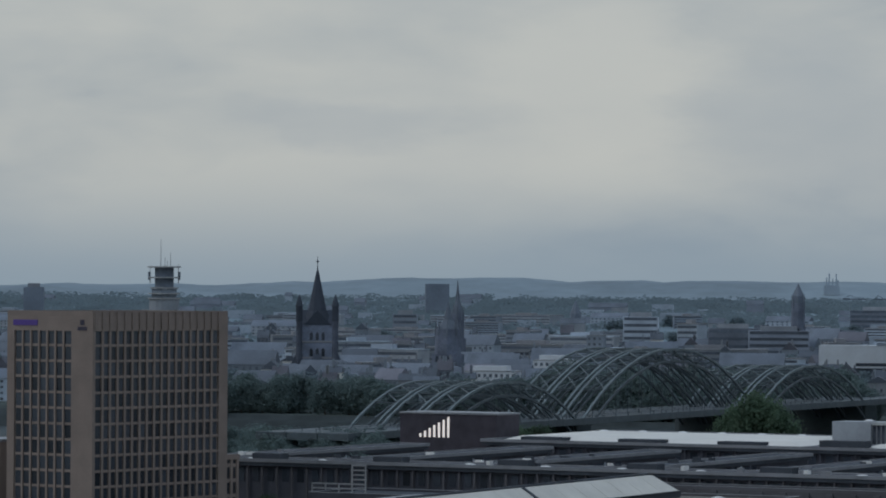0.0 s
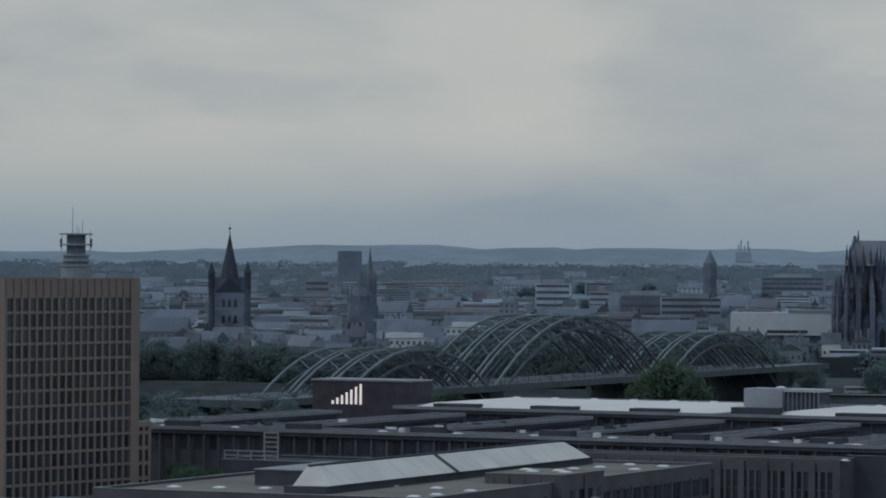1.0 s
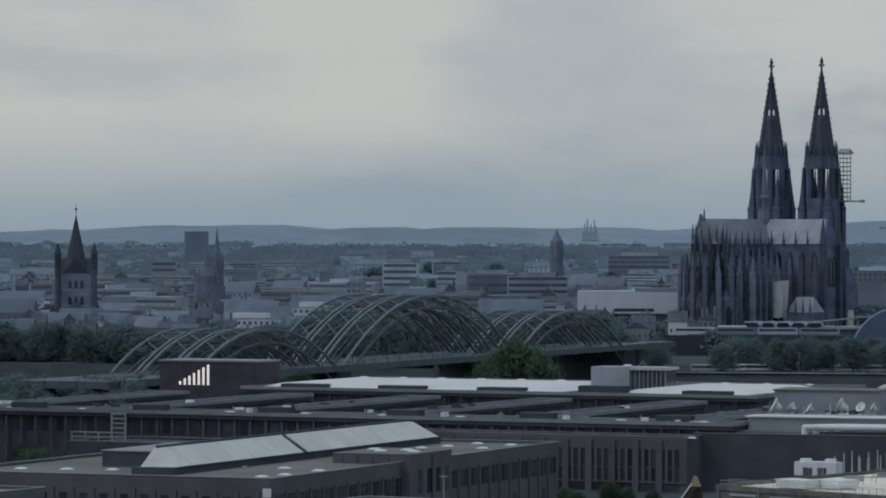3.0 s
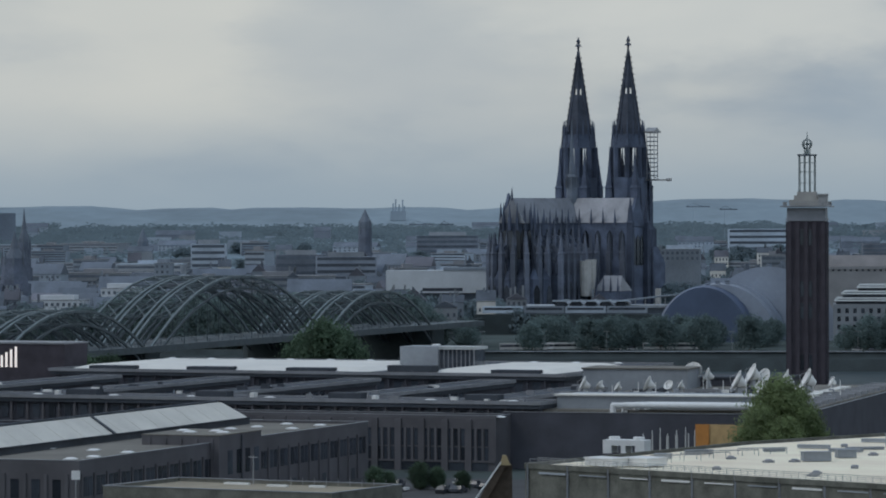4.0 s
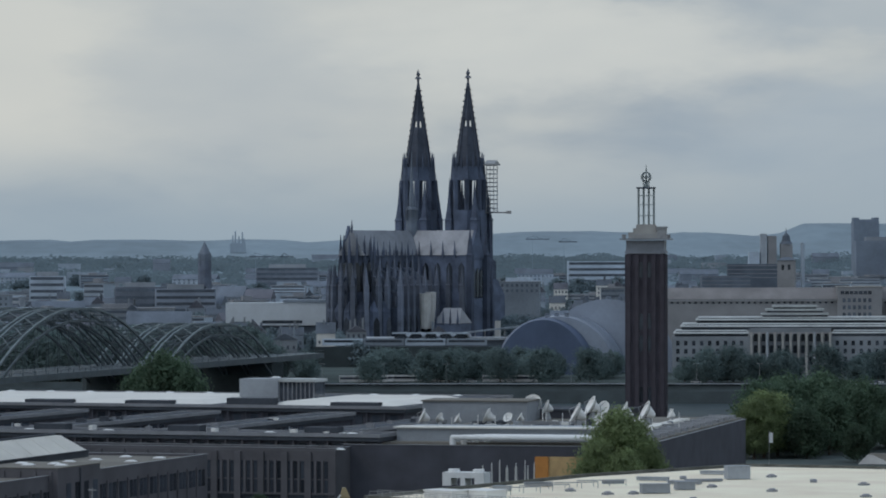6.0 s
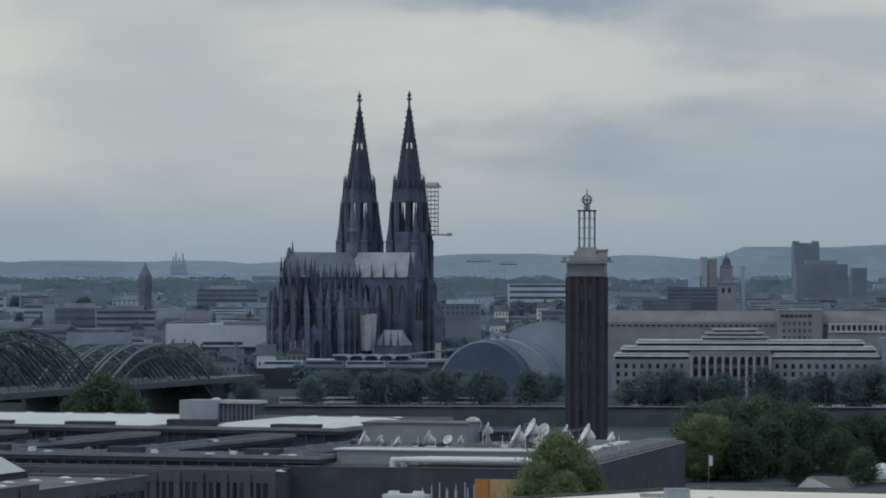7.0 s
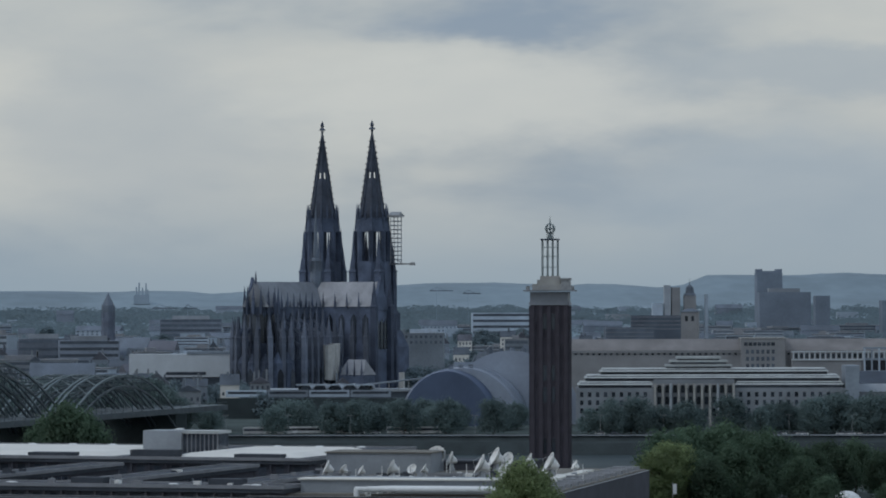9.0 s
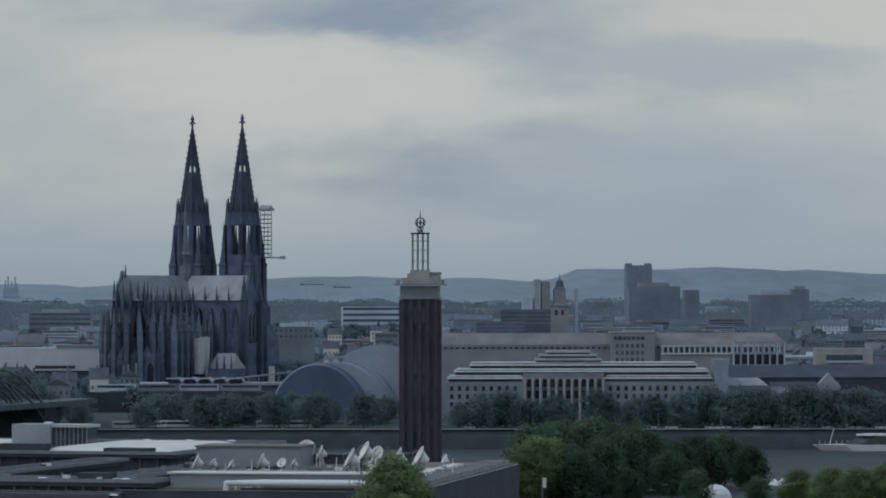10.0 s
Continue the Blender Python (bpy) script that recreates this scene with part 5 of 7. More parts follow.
# ---- west bank landmarks ----
def tent_theatre():
    x, y = at(366, 1835)
    t = thing("tent_theatre", x, y, -1, -10, "blue and grey barrel-shaped tent theatre by the station", "theatre")

    def shell(cx, y0, y1, r0, r1, h0, h1):
        bm = B()
        rows = []
        for j in range(9):
            f = j / 8
            r, h = r0 + (r1 - r0) * f, h0 + (h1 - h0) * f
            rows.append([bm.verts.new((cx - r * math.cos(math.pi * i / 20), y0 + (y1 - y0) * f, h * math.sin(math.pi * i / 20))) for i in range(21)])
        for a, b in zip(rows, rows[1:]):
            for i in range(20):
                f = bm.faces.new((a[i], a[i + 1], b[i + 1], b[i]))
                f.smooth = True
        bm.faces.new(rows[0])
        bm.faces.new(rows[-1][::-1])
        return bm
    part("rear_shell", shell(18, 22, 64, 33, 28, 35, 28), "dome_grey", t)
    part("front_shell", shell(-2, 4, 21.5, 26, 29, 27.2, 28.2), "dome_grey", t)
    part("front_wall", shell(-8, -6, 3.5, 21, 23.5, 26, 26.8), "dome_blue", t, "deep blue arched front")
    for k in range(5):
        bm = B()
        pts = [((-2) - (27.2 + 0.35 * k) * math.cos(math.pi * i / 20), 5 + k * 4, 28.2 * math.sin(math.pi * i / 20)) for i in range(21)]
        for a, b in zip(pts, pts[1:]):
            bar(bm, a, b, 0.35)
        part("rib", bm, "dome_grey", t)
    for k in range(3):
        bm = B()
        box(bm, -9 + k * 4.5, -7 + k * 4.5, 9, 11, 26.6, 28.8)
        part("vent", bm, "slate", t)
    for k in range(5):
        bm = B()
        cone(bm, 8 + k * 5.2, 24, 33, 36.2 - 0.25 * abs(k - 2), 1.6, 1.1, 8)
        part("roof_dormer", bm, "slate", t)
    bm = B()
    box(bm, -16, -8, -6.4, -5.8, 9, 12)
    part("window", bm, "glass_dark", t)


tent_theatre()


def classical_office():
    """Long pale office on the quay with stepped glazed upper storeys and a columned middle."""
    x, y = at(562, 1815)
    t = thing("quay_office", x, y, 0, -4, "long pale stone riverside office with stepped metal upper storeys", "office building")
    L, D, eave = 120.0, 24.0, 17.6
    bm = B()
    box(bm, 0, L, 0.4, D, 0, eave)
    part("wall", bm, "concrete", t)
    win = window_mesh(1.5, 2.1)
    for fl in range(4):
        for k in range(33):
            px = 2.4 + k * 3.55
            if not 33 < px < 71:
                part("window", win, "glass_dark", t, m=pose(px, 0.36, 2.8 + fl * 3.6))
    bm = B()
    box(bm, 34.5, 70.5, -2.4, 0.3, 19.6, 21.4)
    part("portico_top", bm, "concrete", t)
    for k in range(11):
        bm = B()
        box(bm, 34.6 + k * 3.5, 35.6 + k * 3.5, -2.3, 0.35, 0, 19.6)
        part("pillar", bm, "limestone", t)
        if k < 10:
            for z in (5.0, 10.2, 15.4):
                part("window", window_mesh(1.7, 3.4), "glass_dark", t, m=pose(37.1 + k * 3.5, 0.34, z))
    for k in (2, 8):
        bm = B()
        cone(bm, 35.1 + k * 3.5, -3.0, 0, 19.6, 0.7, 0.6, 8)
        part("column", bm, "concrete", t)
    for z, left, right, front, mid in ((17.6, 0.5, 0.5, 0.9, True), (20.6, 3.6, 2.0, 3.2, False), (23.4, 10.5, 7.0, 6.6, False)):
        for x0, x1 in (((left, 34.3), (70.7, L - right)) if mid else ((left, L - right),)):
            bm = B()
            box(bm, x0 + 0.6, x1 - 0.6, front + 0.8, D - 1, z, z + 1.3)
            part("upper_storey", bm, "glass_dark", t)
            bm = B()
            prism(bm, [(x0, front), (x1, front), (x1, D), (x0, D)], z + 1.3, z + 2.0, [(x0 + 0.3, front + 0.5), (x1 - 0.3, front + 0.5), (x1 - 0.3, D), (x0 + 0.3, D)])
            prism(bm, [(x0 + 0.9, front + 1.4), (x1 - 0.9, front + 1.4), (x1 - 0.9, D), (x0 + 0.9, D)], z + 2.3, z + 2.9, [(x0 + 1.2, front + 2.0), (x1 - 1.2, front + 2.0), (x1 - 1.2, D), (x0 + 1.2, D)])
            part("sloped_roof", bm, "roof_pale", t, "pale ribbed metal roof slope")
            bm = B()
            box(bm, x0 + 1.2, x1 - 1.2, front + 1.8, D - 0.5, z + 2.0, z + 2.3)
            part("dark_recess", bm, "glass_dark", t)
    for k, (x0, x1, z) in enumerate(((40, 70, 26.3), (42, 68, 28.2), (45, 65, 29.8))):
        bm = B()
        box(bm, x0 + 0.5, x1 - 0.5, 8.6 + k * 1.5, 20, z, z + 0.7)
        part("roof_house_wall", bm, "glass_dark", t)
        bm = B()
        box(bm, x0, x1, 8 + k * 1.5, 20.4, z + 0.7, z + 1.6)
        part("roof_house", bm, "roof_pale", t)
    bm = B()
    box(bm, L + 0.1, L + 6.2, -1, D, 0, 27.4)
    part("end_block", bm, "plaster", t)


classical_office()


def long_station_office():
    x, y = at(498, 2060)
    t = thing("long_office", x, y, 0, -3, "very long pale office building with rows of small windows", "office building")
    bm = B()
    box(bm, 0, 190, 0, 20, 0, 31)
    part("wall", bm, "stone_beige", t)
    bm = B()
    gable(bm, 0, 190, 0, 20, 31.2, 37, "x", hip0=4, hip1=4, over=0.8)
    part("roof", bm, "roof_rose", t)
    win = window_mesh(1.3, 0.9)
    for k in range(62):
        part("window", win, "glass_dark", t, m=pose(3 + k * 3, -0.06, 29.0))
    bm = B()
    box(bm, -1, 191, -0.6, -0.02, 30, 31.2)
    part("cornice", bm, "stone_beige", t)
    bm = B()
    box(bm, 101.5, 124, -4, 10, 0, 37.2)
    part("middle_block", bm, "stone_beige", t)
    bm = B()
    box(bm, 101.2, 124.3, -4.3, 10, 37.2, 37.7)
    part("coping", bm, "limestone", t)
    top_pane, low_pane = window_mesh(1.9, 1.7), window_mesh(1.5, 2.0)
    for k in range(7):
        part("window", top_pane, "glass_dark", t, m=pose(104 + k * 2.3, -4.06, 33.6))
    for r in range(4):
        for k in range(6):
            part("window", low_pane, "window_far", t, m=pose(104.8 + k * 2.6, -4.06, 18.8 + r * 3.6))
    row = window_mesh(1.5, 2.3)
    for k in range(22):
        part("window", row, "glass_dark", t, m=pose(129.3 + k * 2.7, -5.96, 27.3))
    w = B()
    box(w, 127, 188, -5.9, -0.7, 0, 31)
    part("annex", w, "stone_beige", t)
    for z in (26.2, 30.2):
        bm = B()
        box(bm, 126.8, 188.2, -6.5, -5.92, z, z + 0.6)
        part("white_band", bm, "white_panel", t)
    for k in range(23):
        bm = B()
        box(bm, 127.6 + k * 2.7, 128.2 + k * 2.7, -6.3, -5.92, 26.8, 30.2)
        part("white_pier", bm, "white_panel", t)
    h = thing("white_frame_house", *at(1075, 1990), 0, -3, "white office with an open concrete frame", "office building")
    bm = B()
    box(bm, 0, 26, 1, 16, 0, 27)
    part("core", bm, "glass_dark", h)
    for k in range(8):
        bm = B()
        box(bm, k * 3.6, k * 3.6 + 0.8, 0, 1, 0, 33)
        part("pier", bm, "plaster", h)
    for z in (9, 15, 21, 27, 32.4):
        bm = B()
        box(bm, -0.2, 26.4, 0.1, 1.1, z, z + 1.0)
        part("floor_band", bm, "plaster", h)
    h = thing("white_block", *at(1225, 1980), 0, -3, "white balcony-fronted apartment block", "apartment block")
    bm = B()
    box(bm, 0, 28, 0, 14, 0, 30)
    part("wall", bm, "limestone", h)
    for z in (14, 19, 24):
        bm = B()
        box(bm, 5, 23, -0.1, 0.05, z, z + 2.8)
        part("window_band", bm, "glass_dark", h)
        bm = B()
        box(bm, 5, 23, -1.4, 0, z - 1, z)
        part("balcony", bm, "plaster", h)


long_station_office()


def church_tower(name, bearing, dist, base, w, top, label, kind):
    x, y = at(bearing, dist)
    t = thing(name, x, y, lerp([(0, 0.0), (2500, 0.0), (3500, 15.0)], y), 9 if kind == "four" else -20, label, "church")
    if kind == "four":
        bm = B()
        box(bm, -w / 2, w / 2, -w / 2, w / 2, 0, base)
        part("tower", bm, "stone_new", t)
        for z in (base * 0.55, base * 0.78):
            bm = B()
            box(bm, -w / 2 - 0.25, w / 2 + 0.25, -w / 2 - 0.25, w / 2 + 0.25, z - 1.2, z - 0.5)
            part("string_course", bm, "stone_beige", t)
            for k in range(3):
                for a in (0, 90):
                    part("window", lancet(1.7, 4.6, 0.3), "glass_dark", t, m=pose(0, 0, 0, 0, 0, a) @ pose(-3.2 + k * 3.2, -w / 2 - 0.05, z))
        for a in (0, 90, 180, 270):
            bm = B()
            gable(bm, -w * 0.36, w * 0.36, -w * 0.5, 0.0, base, base + 8, "y", over=0.3)
            part("gable_roof", bm, "slate_deep", t, m=pose(0, 0, 0, 0, 0, a))
        bm = B()
        cone(bm, 0, 0, base, base + 7.5, w * 0.50, w * 0.28, 8)
        cone(bm, 0, 0, base + 7.5, top - 6, w * 0.28, 0.25, 8)
        cone(bm, 0, 0, top - 6.5, top, 0.3, 0.12, 6)
        cone(bm, 0, 0, top - 3.2, top - 2.2, 0.7, 0.7, 8)
        part("spire", bm, "slate_deep", t, "steep blue-black slate spire")
        for dx in (-1, 1):
            for dy in (-1, 1):
                bm = B()
                cone(bm, dx * w * 0.5, dy * w * 0.5, 0, base + 9, 1.9, 1.7, 8)
                part("corner_turret", bm, "stone_new", t)
                bm = B()
                cone(bm, dx * w * 0.5, dy * w * 0.5, base + 2, base + 10, 1.95, 1.9, 8)
                cone(bm, dx * w * 0.5, dy * w * 0.5, base + 10, base + 16.5, 2.3, 0.1, 8)
                part("turret_roof", bm, "slate_deep", t)
        for a in (0, 90, 180, 270):
            bm = B()
            prism(bm, [(-6, -w * 0.5 - 5), (6, -w * 0.5 - 5), (7.5, -w * 0.45), (-7.5, -w * 0.45)], 0, 15)
            part("apse_wall", bm, "stone_new", t, m=pose(0, 0, 0, 0, 0, a))
            bm = B()
            gable(bm, -7, 7, -w * 0.5 - 5, -w * 0.45, 15, 22, "y", hip0=4, over=0.4)
            part("apse_roof", bm, "slate_deep", t, m=pose(0, 0, 0, 0, 0, a))
        bm = B()
        box(bm, -13, 13, 16, 62, 0, 17)
        part("nave_wall", bm, "plaster_warm", t)
        bm = B()
        gable(bm, -13, 13, 16, 62, 17, 29, "y", over=0.5)
        part("nave_roof", bm, "slate", t)
    else:
        bm = B()
        box(bm, -w / 2, w / 2, -w / 2, w / 2, 0, base * 0.6)
        cone(bm, 0, 0, base * 0.6, base, w * 0.56, w * 0.52, 8)
        part("tower", bm, "stone_new", t)
        for k in range(3):
            part("window", lancet(w * 0.12, base * 0.3, 0.3), "glass_dark", t, m=pose(-w * 0.25 + k * w * 0.25, -w / 2 - 0.05, base * 0.28))
        bm = B()
        cone(bm, 0, 0, base, base + (top - base) * 0.35, w * 0.5, w * 0.2 if kind == "gothic" else w * 0.5, 8)
        cone(bm, 0, 0, base + (top - base) * 0.35, top, w * 0.2 if kind == "gothic" else w * 0.5, 0.1, 8)
        part("spire", bm, "slate", t)
        for k in range(8):
            px, py = ring(w * 0.5, 8, 0, 0, 0.5)[k]
            bm = B()
            cone(bm, px, py, base * 0.9, base * 1.15, w * 0.07, 0.05, 4)
            part("pinnacle", bm, "slate", t)
    return t


church_tower("romanesque_church", -1124, 2180, 37.5, 19.5, 74.5, "four-turreted romanesque church tower with a dark slate spire", "four")
church_tower("town_hall_tower", -888, 2250, 35, 13.5, 50, "gothic town hall tower with tall windows", "gothic")
church_tower("needle_church", -871, 2600, 40, 8, 62, "slim church tower with a needle spire", "gothic")
church_tower("helm_church", -266, 2900, 43, 8.8, 57, "grey church tower with a helm roof", "helm")
church_tower("small_church", -660, 3300, 20, 9, 37, "small distant church with a pointed roof", "helm")


def slab_tower(name, bearing, dist, w, d, top, mat, label, turn=0.0, cap=True):
    x, y = at(bearing, dist)
    z = land(x, y)
    t = thing(name, x, y, z, turn, label, "high-rise")
    h = top - z
    bm = B()
    box(bm, -w / 2, w / 2, -d / 2, d / 2, 0, h)
    part("wall", bm, mat, t)
    n = max(4, int(h / 4.2))
    for k in range(n):
        bm = B()
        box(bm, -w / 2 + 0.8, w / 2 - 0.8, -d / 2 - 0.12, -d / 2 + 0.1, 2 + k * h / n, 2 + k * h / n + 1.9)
        # Window bands of far towers take haze-tinted colours too.
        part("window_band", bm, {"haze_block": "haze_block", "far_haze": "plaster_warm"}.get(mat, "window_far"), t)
    if cap:
        bm = B()
        box(bm, -w * 0.3, w * 0.3, -d * 0.3, d * 0.3, h, h + 3)
        part("roof_house", bm, "concrete", t)
    return t


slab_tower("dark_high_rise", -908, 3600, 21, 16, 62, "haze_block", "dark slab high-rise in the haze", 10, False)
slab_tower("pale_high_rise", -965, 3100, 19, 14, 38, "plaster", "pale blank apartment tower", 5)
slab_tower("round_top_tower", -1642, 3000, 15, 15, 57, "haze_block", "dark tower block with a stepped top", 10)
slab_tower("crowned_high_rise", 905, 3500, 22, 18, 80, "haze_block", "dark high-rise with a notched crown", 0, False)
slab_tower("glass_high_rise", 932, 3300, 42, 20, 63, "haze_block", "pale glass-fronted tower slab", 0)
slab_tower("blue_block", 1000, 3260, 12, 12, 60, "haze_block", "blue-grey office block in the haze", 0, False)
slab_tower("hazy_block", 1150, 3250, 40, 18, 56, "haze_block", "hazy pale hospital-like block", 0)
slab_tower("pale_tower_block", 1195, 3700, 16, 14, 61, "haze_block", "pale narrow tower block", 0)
slab_tower("white_slab", -543, 2800, 24, 14, 39, "plaster", "white terraced office slab", 0)
slab_tower("terrace_block", -300, 2700, 40, 16, 31, "plaster_warm", "long rose-grey office block", 4)
slab_tower("terrace_block", -380, 2750, 34, 16, 32, "plaster_warm", "long rose-grey office block", 4)
slab_tower("rose_block", -120, 3300, 50, 16, 42, "plaster_warm", "rose-grey block under a crane", 0)
x, y = at(-140, 2330)
t = thing("white_terrace", x, y, 0, -3, "long low white building above a dark recessed base", "exhibition building")
bm = B()
box(bm, -29, 29, 0, 18, 13.5, 26.5)
part("upper_storey", bm, "white_panel", t)
bm = B()
box(bm, -27, 28, 1.5, 18, 0, 13.5)
part("base", bm, "slate", t)
bm = B()
box(bm, -8, 15, -0.1, 0.05, 14.6, 16.4)
part("window_band", bm, "glass_dark", t)
bm = B()
gable(bm, 29.5, 46, -16, 6, 9, 15.5, "x", hip0=2, hip1=8)
box(bm, 29.5, 46, -16, 6, 0, 9)
part("side_wing", bm, "concrete", t)
bm = B()
box(bm, 4, 29.3, -0.4, 18, 26.5, 28.2)
part("roof_storey", bm, "plaster", t)
slab_tower("flat_slab", 428, 3200, 46, 14, 47, "plaster", "long pale office slab on stilts", 0, False)


def white_house(name, b0, b1, dist, top, floors, mat, label):
    """A flat-roofed pale building with rows of small windows and a set-back roof storey."""
    x, y = at((b0 + b1) / 2, dist)
    w = (b1 - b0) / 7200 * dist
    t = thing(name, x, y, 0, -6, label, "building")
    bm = B()
    box(bm, -w / 2, w / 2, 0, 13, 0, top - 2.6)
    part("wall", bm, mat, t)
    bm = B()
    box(bm, -w * 0.36, w * 0.3, 2, 12, top - 2.3, top)
    part("roof_storey", bm, mat, t)
    bm = B()
    box(bm, -w / 2 - 0.3, w / 2 + 0.3, -0.3, 13.3, top - 2.6, top - 2.3)
    part("eaves", bm, "roof_edge", t)
    n = max(3, int(w / 2.8))
    pane = window_mesh(1.4, 1.6)
    for f in range(floors):
        for k in range(n):
            part("window", pane, "window_far", t, m=pose(-w / 2 + (k + 0.5) * w / n, -0.06, top - 5.4 - f * 3.3))


white_house("white_riverside_house", -858, -765, 1960, 20.0, 3, "white_panel", "low white riverside house with dark windows")
white_house("white_riverside_house", -736, -665, 2050, 24.0, 4, "white_panel", "white flat-roofed house among old town roofs")
white_house("pale_block", -640, -612, 2480, 32.0, 4, "plaster", "narrow pale town block with few windows")
white_house("pale_block", 545, 610, 2520, 29.5, 2, "plaster", "long pale flat-roofed town block")
white_house("pale_block", 800, 905, 2540, 31.0, 2, "concrete", "long pale flat-roofed town block")
white_house("pale_block", 960, 1060, 2600, 33.0, 3, "plaster_warm", "long rose-grey flat-roofed town block")
white_house("museum_block", 256, 326, 2460, 39.5, 2, "plaster", "tall pale rose-grey block behind the cathedral")


def quay_edge():
    """Pale stone coping along the upper edge of the west quay."""
    bm = B()
    xs = [-48 + 12 * i for i in range(48)]
    for x0, x1 in zip(xs, xs[1:]):
        bar(bm, (x0 + 0.1, lerp(WEST_BANK, x0) + 14.6, 0.75), (x1 - 0.1, lerp(WEST_BANK, x1) + 14.6, 0.75), 0.9, 0.5)
    t = solid("quay_coping", bm, "concrete", "pale stone coping along the quay wall", "quay", kind="structure")
    return t


quay_edge()


def telecom_tower():
    x, y = at(-1403, 2500)
    t = thing("telecom_tower", x, y, 0, 0, "grey telecom tower with ring galleries and masts", "telecom tower")
    for r0, z0, z1, mat in ((9.5, 0, 50, "concrete"), (8, 50, 57, "plaster"), (6, 57, 70, "slate")):
        bm = B()
        prism(bm, ring(r0, 16), z0, z1)
        part("drum", bm, mat, t)
    for r0, z in ((10.5, 50), (10, 53), (9, 56.5), (10, 63), (10.6, 69.6)):
        bm = B()
        prism(bm, ring(r0, 16), z, z + 0.9)
        part("gallery", bm, "steel_grey", t)
    for px, h in ((-2.2, 87), (0.5, 76), (4, 79), (2, 74), (-9, 70.5), (9, 72)):
        bm = B()
        cone(bm, px, 0, 60, h, 0.35, 0.15, 6)
        part("mast", bm, "steel_grey", t)
    for px in (-9.5, 9.5):
        bm = B()
        cone(bm, px, 0, 62, 67, 0.8, 0.8, 8)
        part("antenna_drum", bm, "slate", t)


telecom_tower()


def tower_crane(bearing, dist, top, reach, turn):
    x, y = at(bearing, dist)
    z = land(x, y)
    t = thing("tower_crane", x, y, z, turn, "thin grey tower crane over distant roofs", "crane", "distant cranes")
    bm = B()
    bar(bm, (0, 0, 0), (0, 0, top - z), 0.22)
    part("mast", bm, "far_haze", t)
    bm = B()
    bar(bm, (-reach * 0.4, 0, top - z - 3), (reach, 0, top - z - 3), 0.9)
    bar(bm, (0, 0, top - z), (reach * 0.6, 0, top - z - 2.8), 0.3)
    bar(bm, (0, 0, top - z), (-reach * 0.4, 0, top - z - 2.8), 0.3)
    part("jib", bm, "slate", t)


tower_crane(-176, 3400, 54, 14, 0)
tower_crane(-126, 3400, 54, 10, 40)
tower_crane(314, 3600, 68.5, 15, 0)
tower_crane(370, 3600, 66, 12, 20)


def power_station():
    x, y = at(-207, 4700)
    t = thing("power_station", x, y, land(x, y), 0, "hazy power station with chimneys on the horizon", "power station")
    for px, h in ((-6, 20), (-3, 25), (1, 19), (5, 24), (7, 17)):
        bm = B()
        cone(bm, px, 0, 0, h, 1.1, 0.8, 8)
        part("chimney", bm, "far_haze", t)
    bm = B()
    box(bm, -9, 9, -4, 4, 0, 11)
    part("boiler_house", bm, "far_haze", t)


power_station()
x, y = at(765, 2350)
t = thing("brick_belfry", x, y, 0, -10, "pale brick belfry with twin openings", "church tower")
bm = B()
box(bm, -5, 5, -5, 5, 0, 50)
part("shaft", bm, "stone_beige", t)
bm = B()
gable(bm, -5, 5, -5, 5, 50, 52, "x", hip0=4, hip1=4, over=0.5)
part("roof", bm, "slate", t)
for k in (-1.8, 1.8):
    part("window", window_mesh(1.6, 3), "glass_dark", t, m=pose(k, -5.05, 44.5))
x, y = at(735, 2950)
t = thing("concrete_church", x, y, 0, 0, "cluster of pale concrete towers with a dark domed core", "church")
for px, w, h, mat in ((-11.7, 7.5, 54.5, "plaster"), (-4.6, 4.4, 67.5, "concrete"), (1.6, 6, 66, "stone_beige"), (12, 8.5, 60, "stone_beige"), (24, 2.2, 61, "plaster")):
    bm = B()
    box(bm, px - w / 2, px + w / 2, -4, 4, 0, h)
    part("tower", bm, mat, t)
bm = B()
cone(bm, 12, 0, 60, 62, 5, 3.4, 10)
cone(bm, 12, 0, 62, 66, 3.2, 2.6, 10)
cone(bm, 12, 0, 66, 68, 2.6, 0.5, 10)
cone(bm, 12, 0, 68, 72, 0.4, 0.1, 6)
part("dome", bm, "slate", t)
bm = B()
box(bm, -31.5, 5, -8, -4.2, 0, 45.6)
part("low_wing", bm, "slate", t)
bm = B()
box(bm, -52, -17, -30, -12, 0, 37.2)
part("low_wing", bm, "slate", t)
for z in (35.5, 38.4, 41.3, 44.2):
    bm = B()
    box(bm, -31.6, 5.1, -8.2, -8.02, z, z + 0.6)
    part("floor_band", bm, "lead", t)
for z in (30.5, 33.4, 36.2):
    bm = B()
    box(bm, -52.1, -16.9, -30.2, -30.02, z, z + 0.5)
    part("floor_band", bm, "lead", t)

# station concourse below the cathedral
x, y = at(80, 2060)
t = thing("station_hall", x, y, 0, -6, "low station building with arched pale canopies", "station")
bm = B()
box(bm, -20, 75, 0, 30, 0, 11)
part("wall", bm, "slate", t)
bm = B()
box(bm, -22, 77, -2, 31, 11, 12)
part("roof", bm, "concrete", t, "pale flat canopy roof")
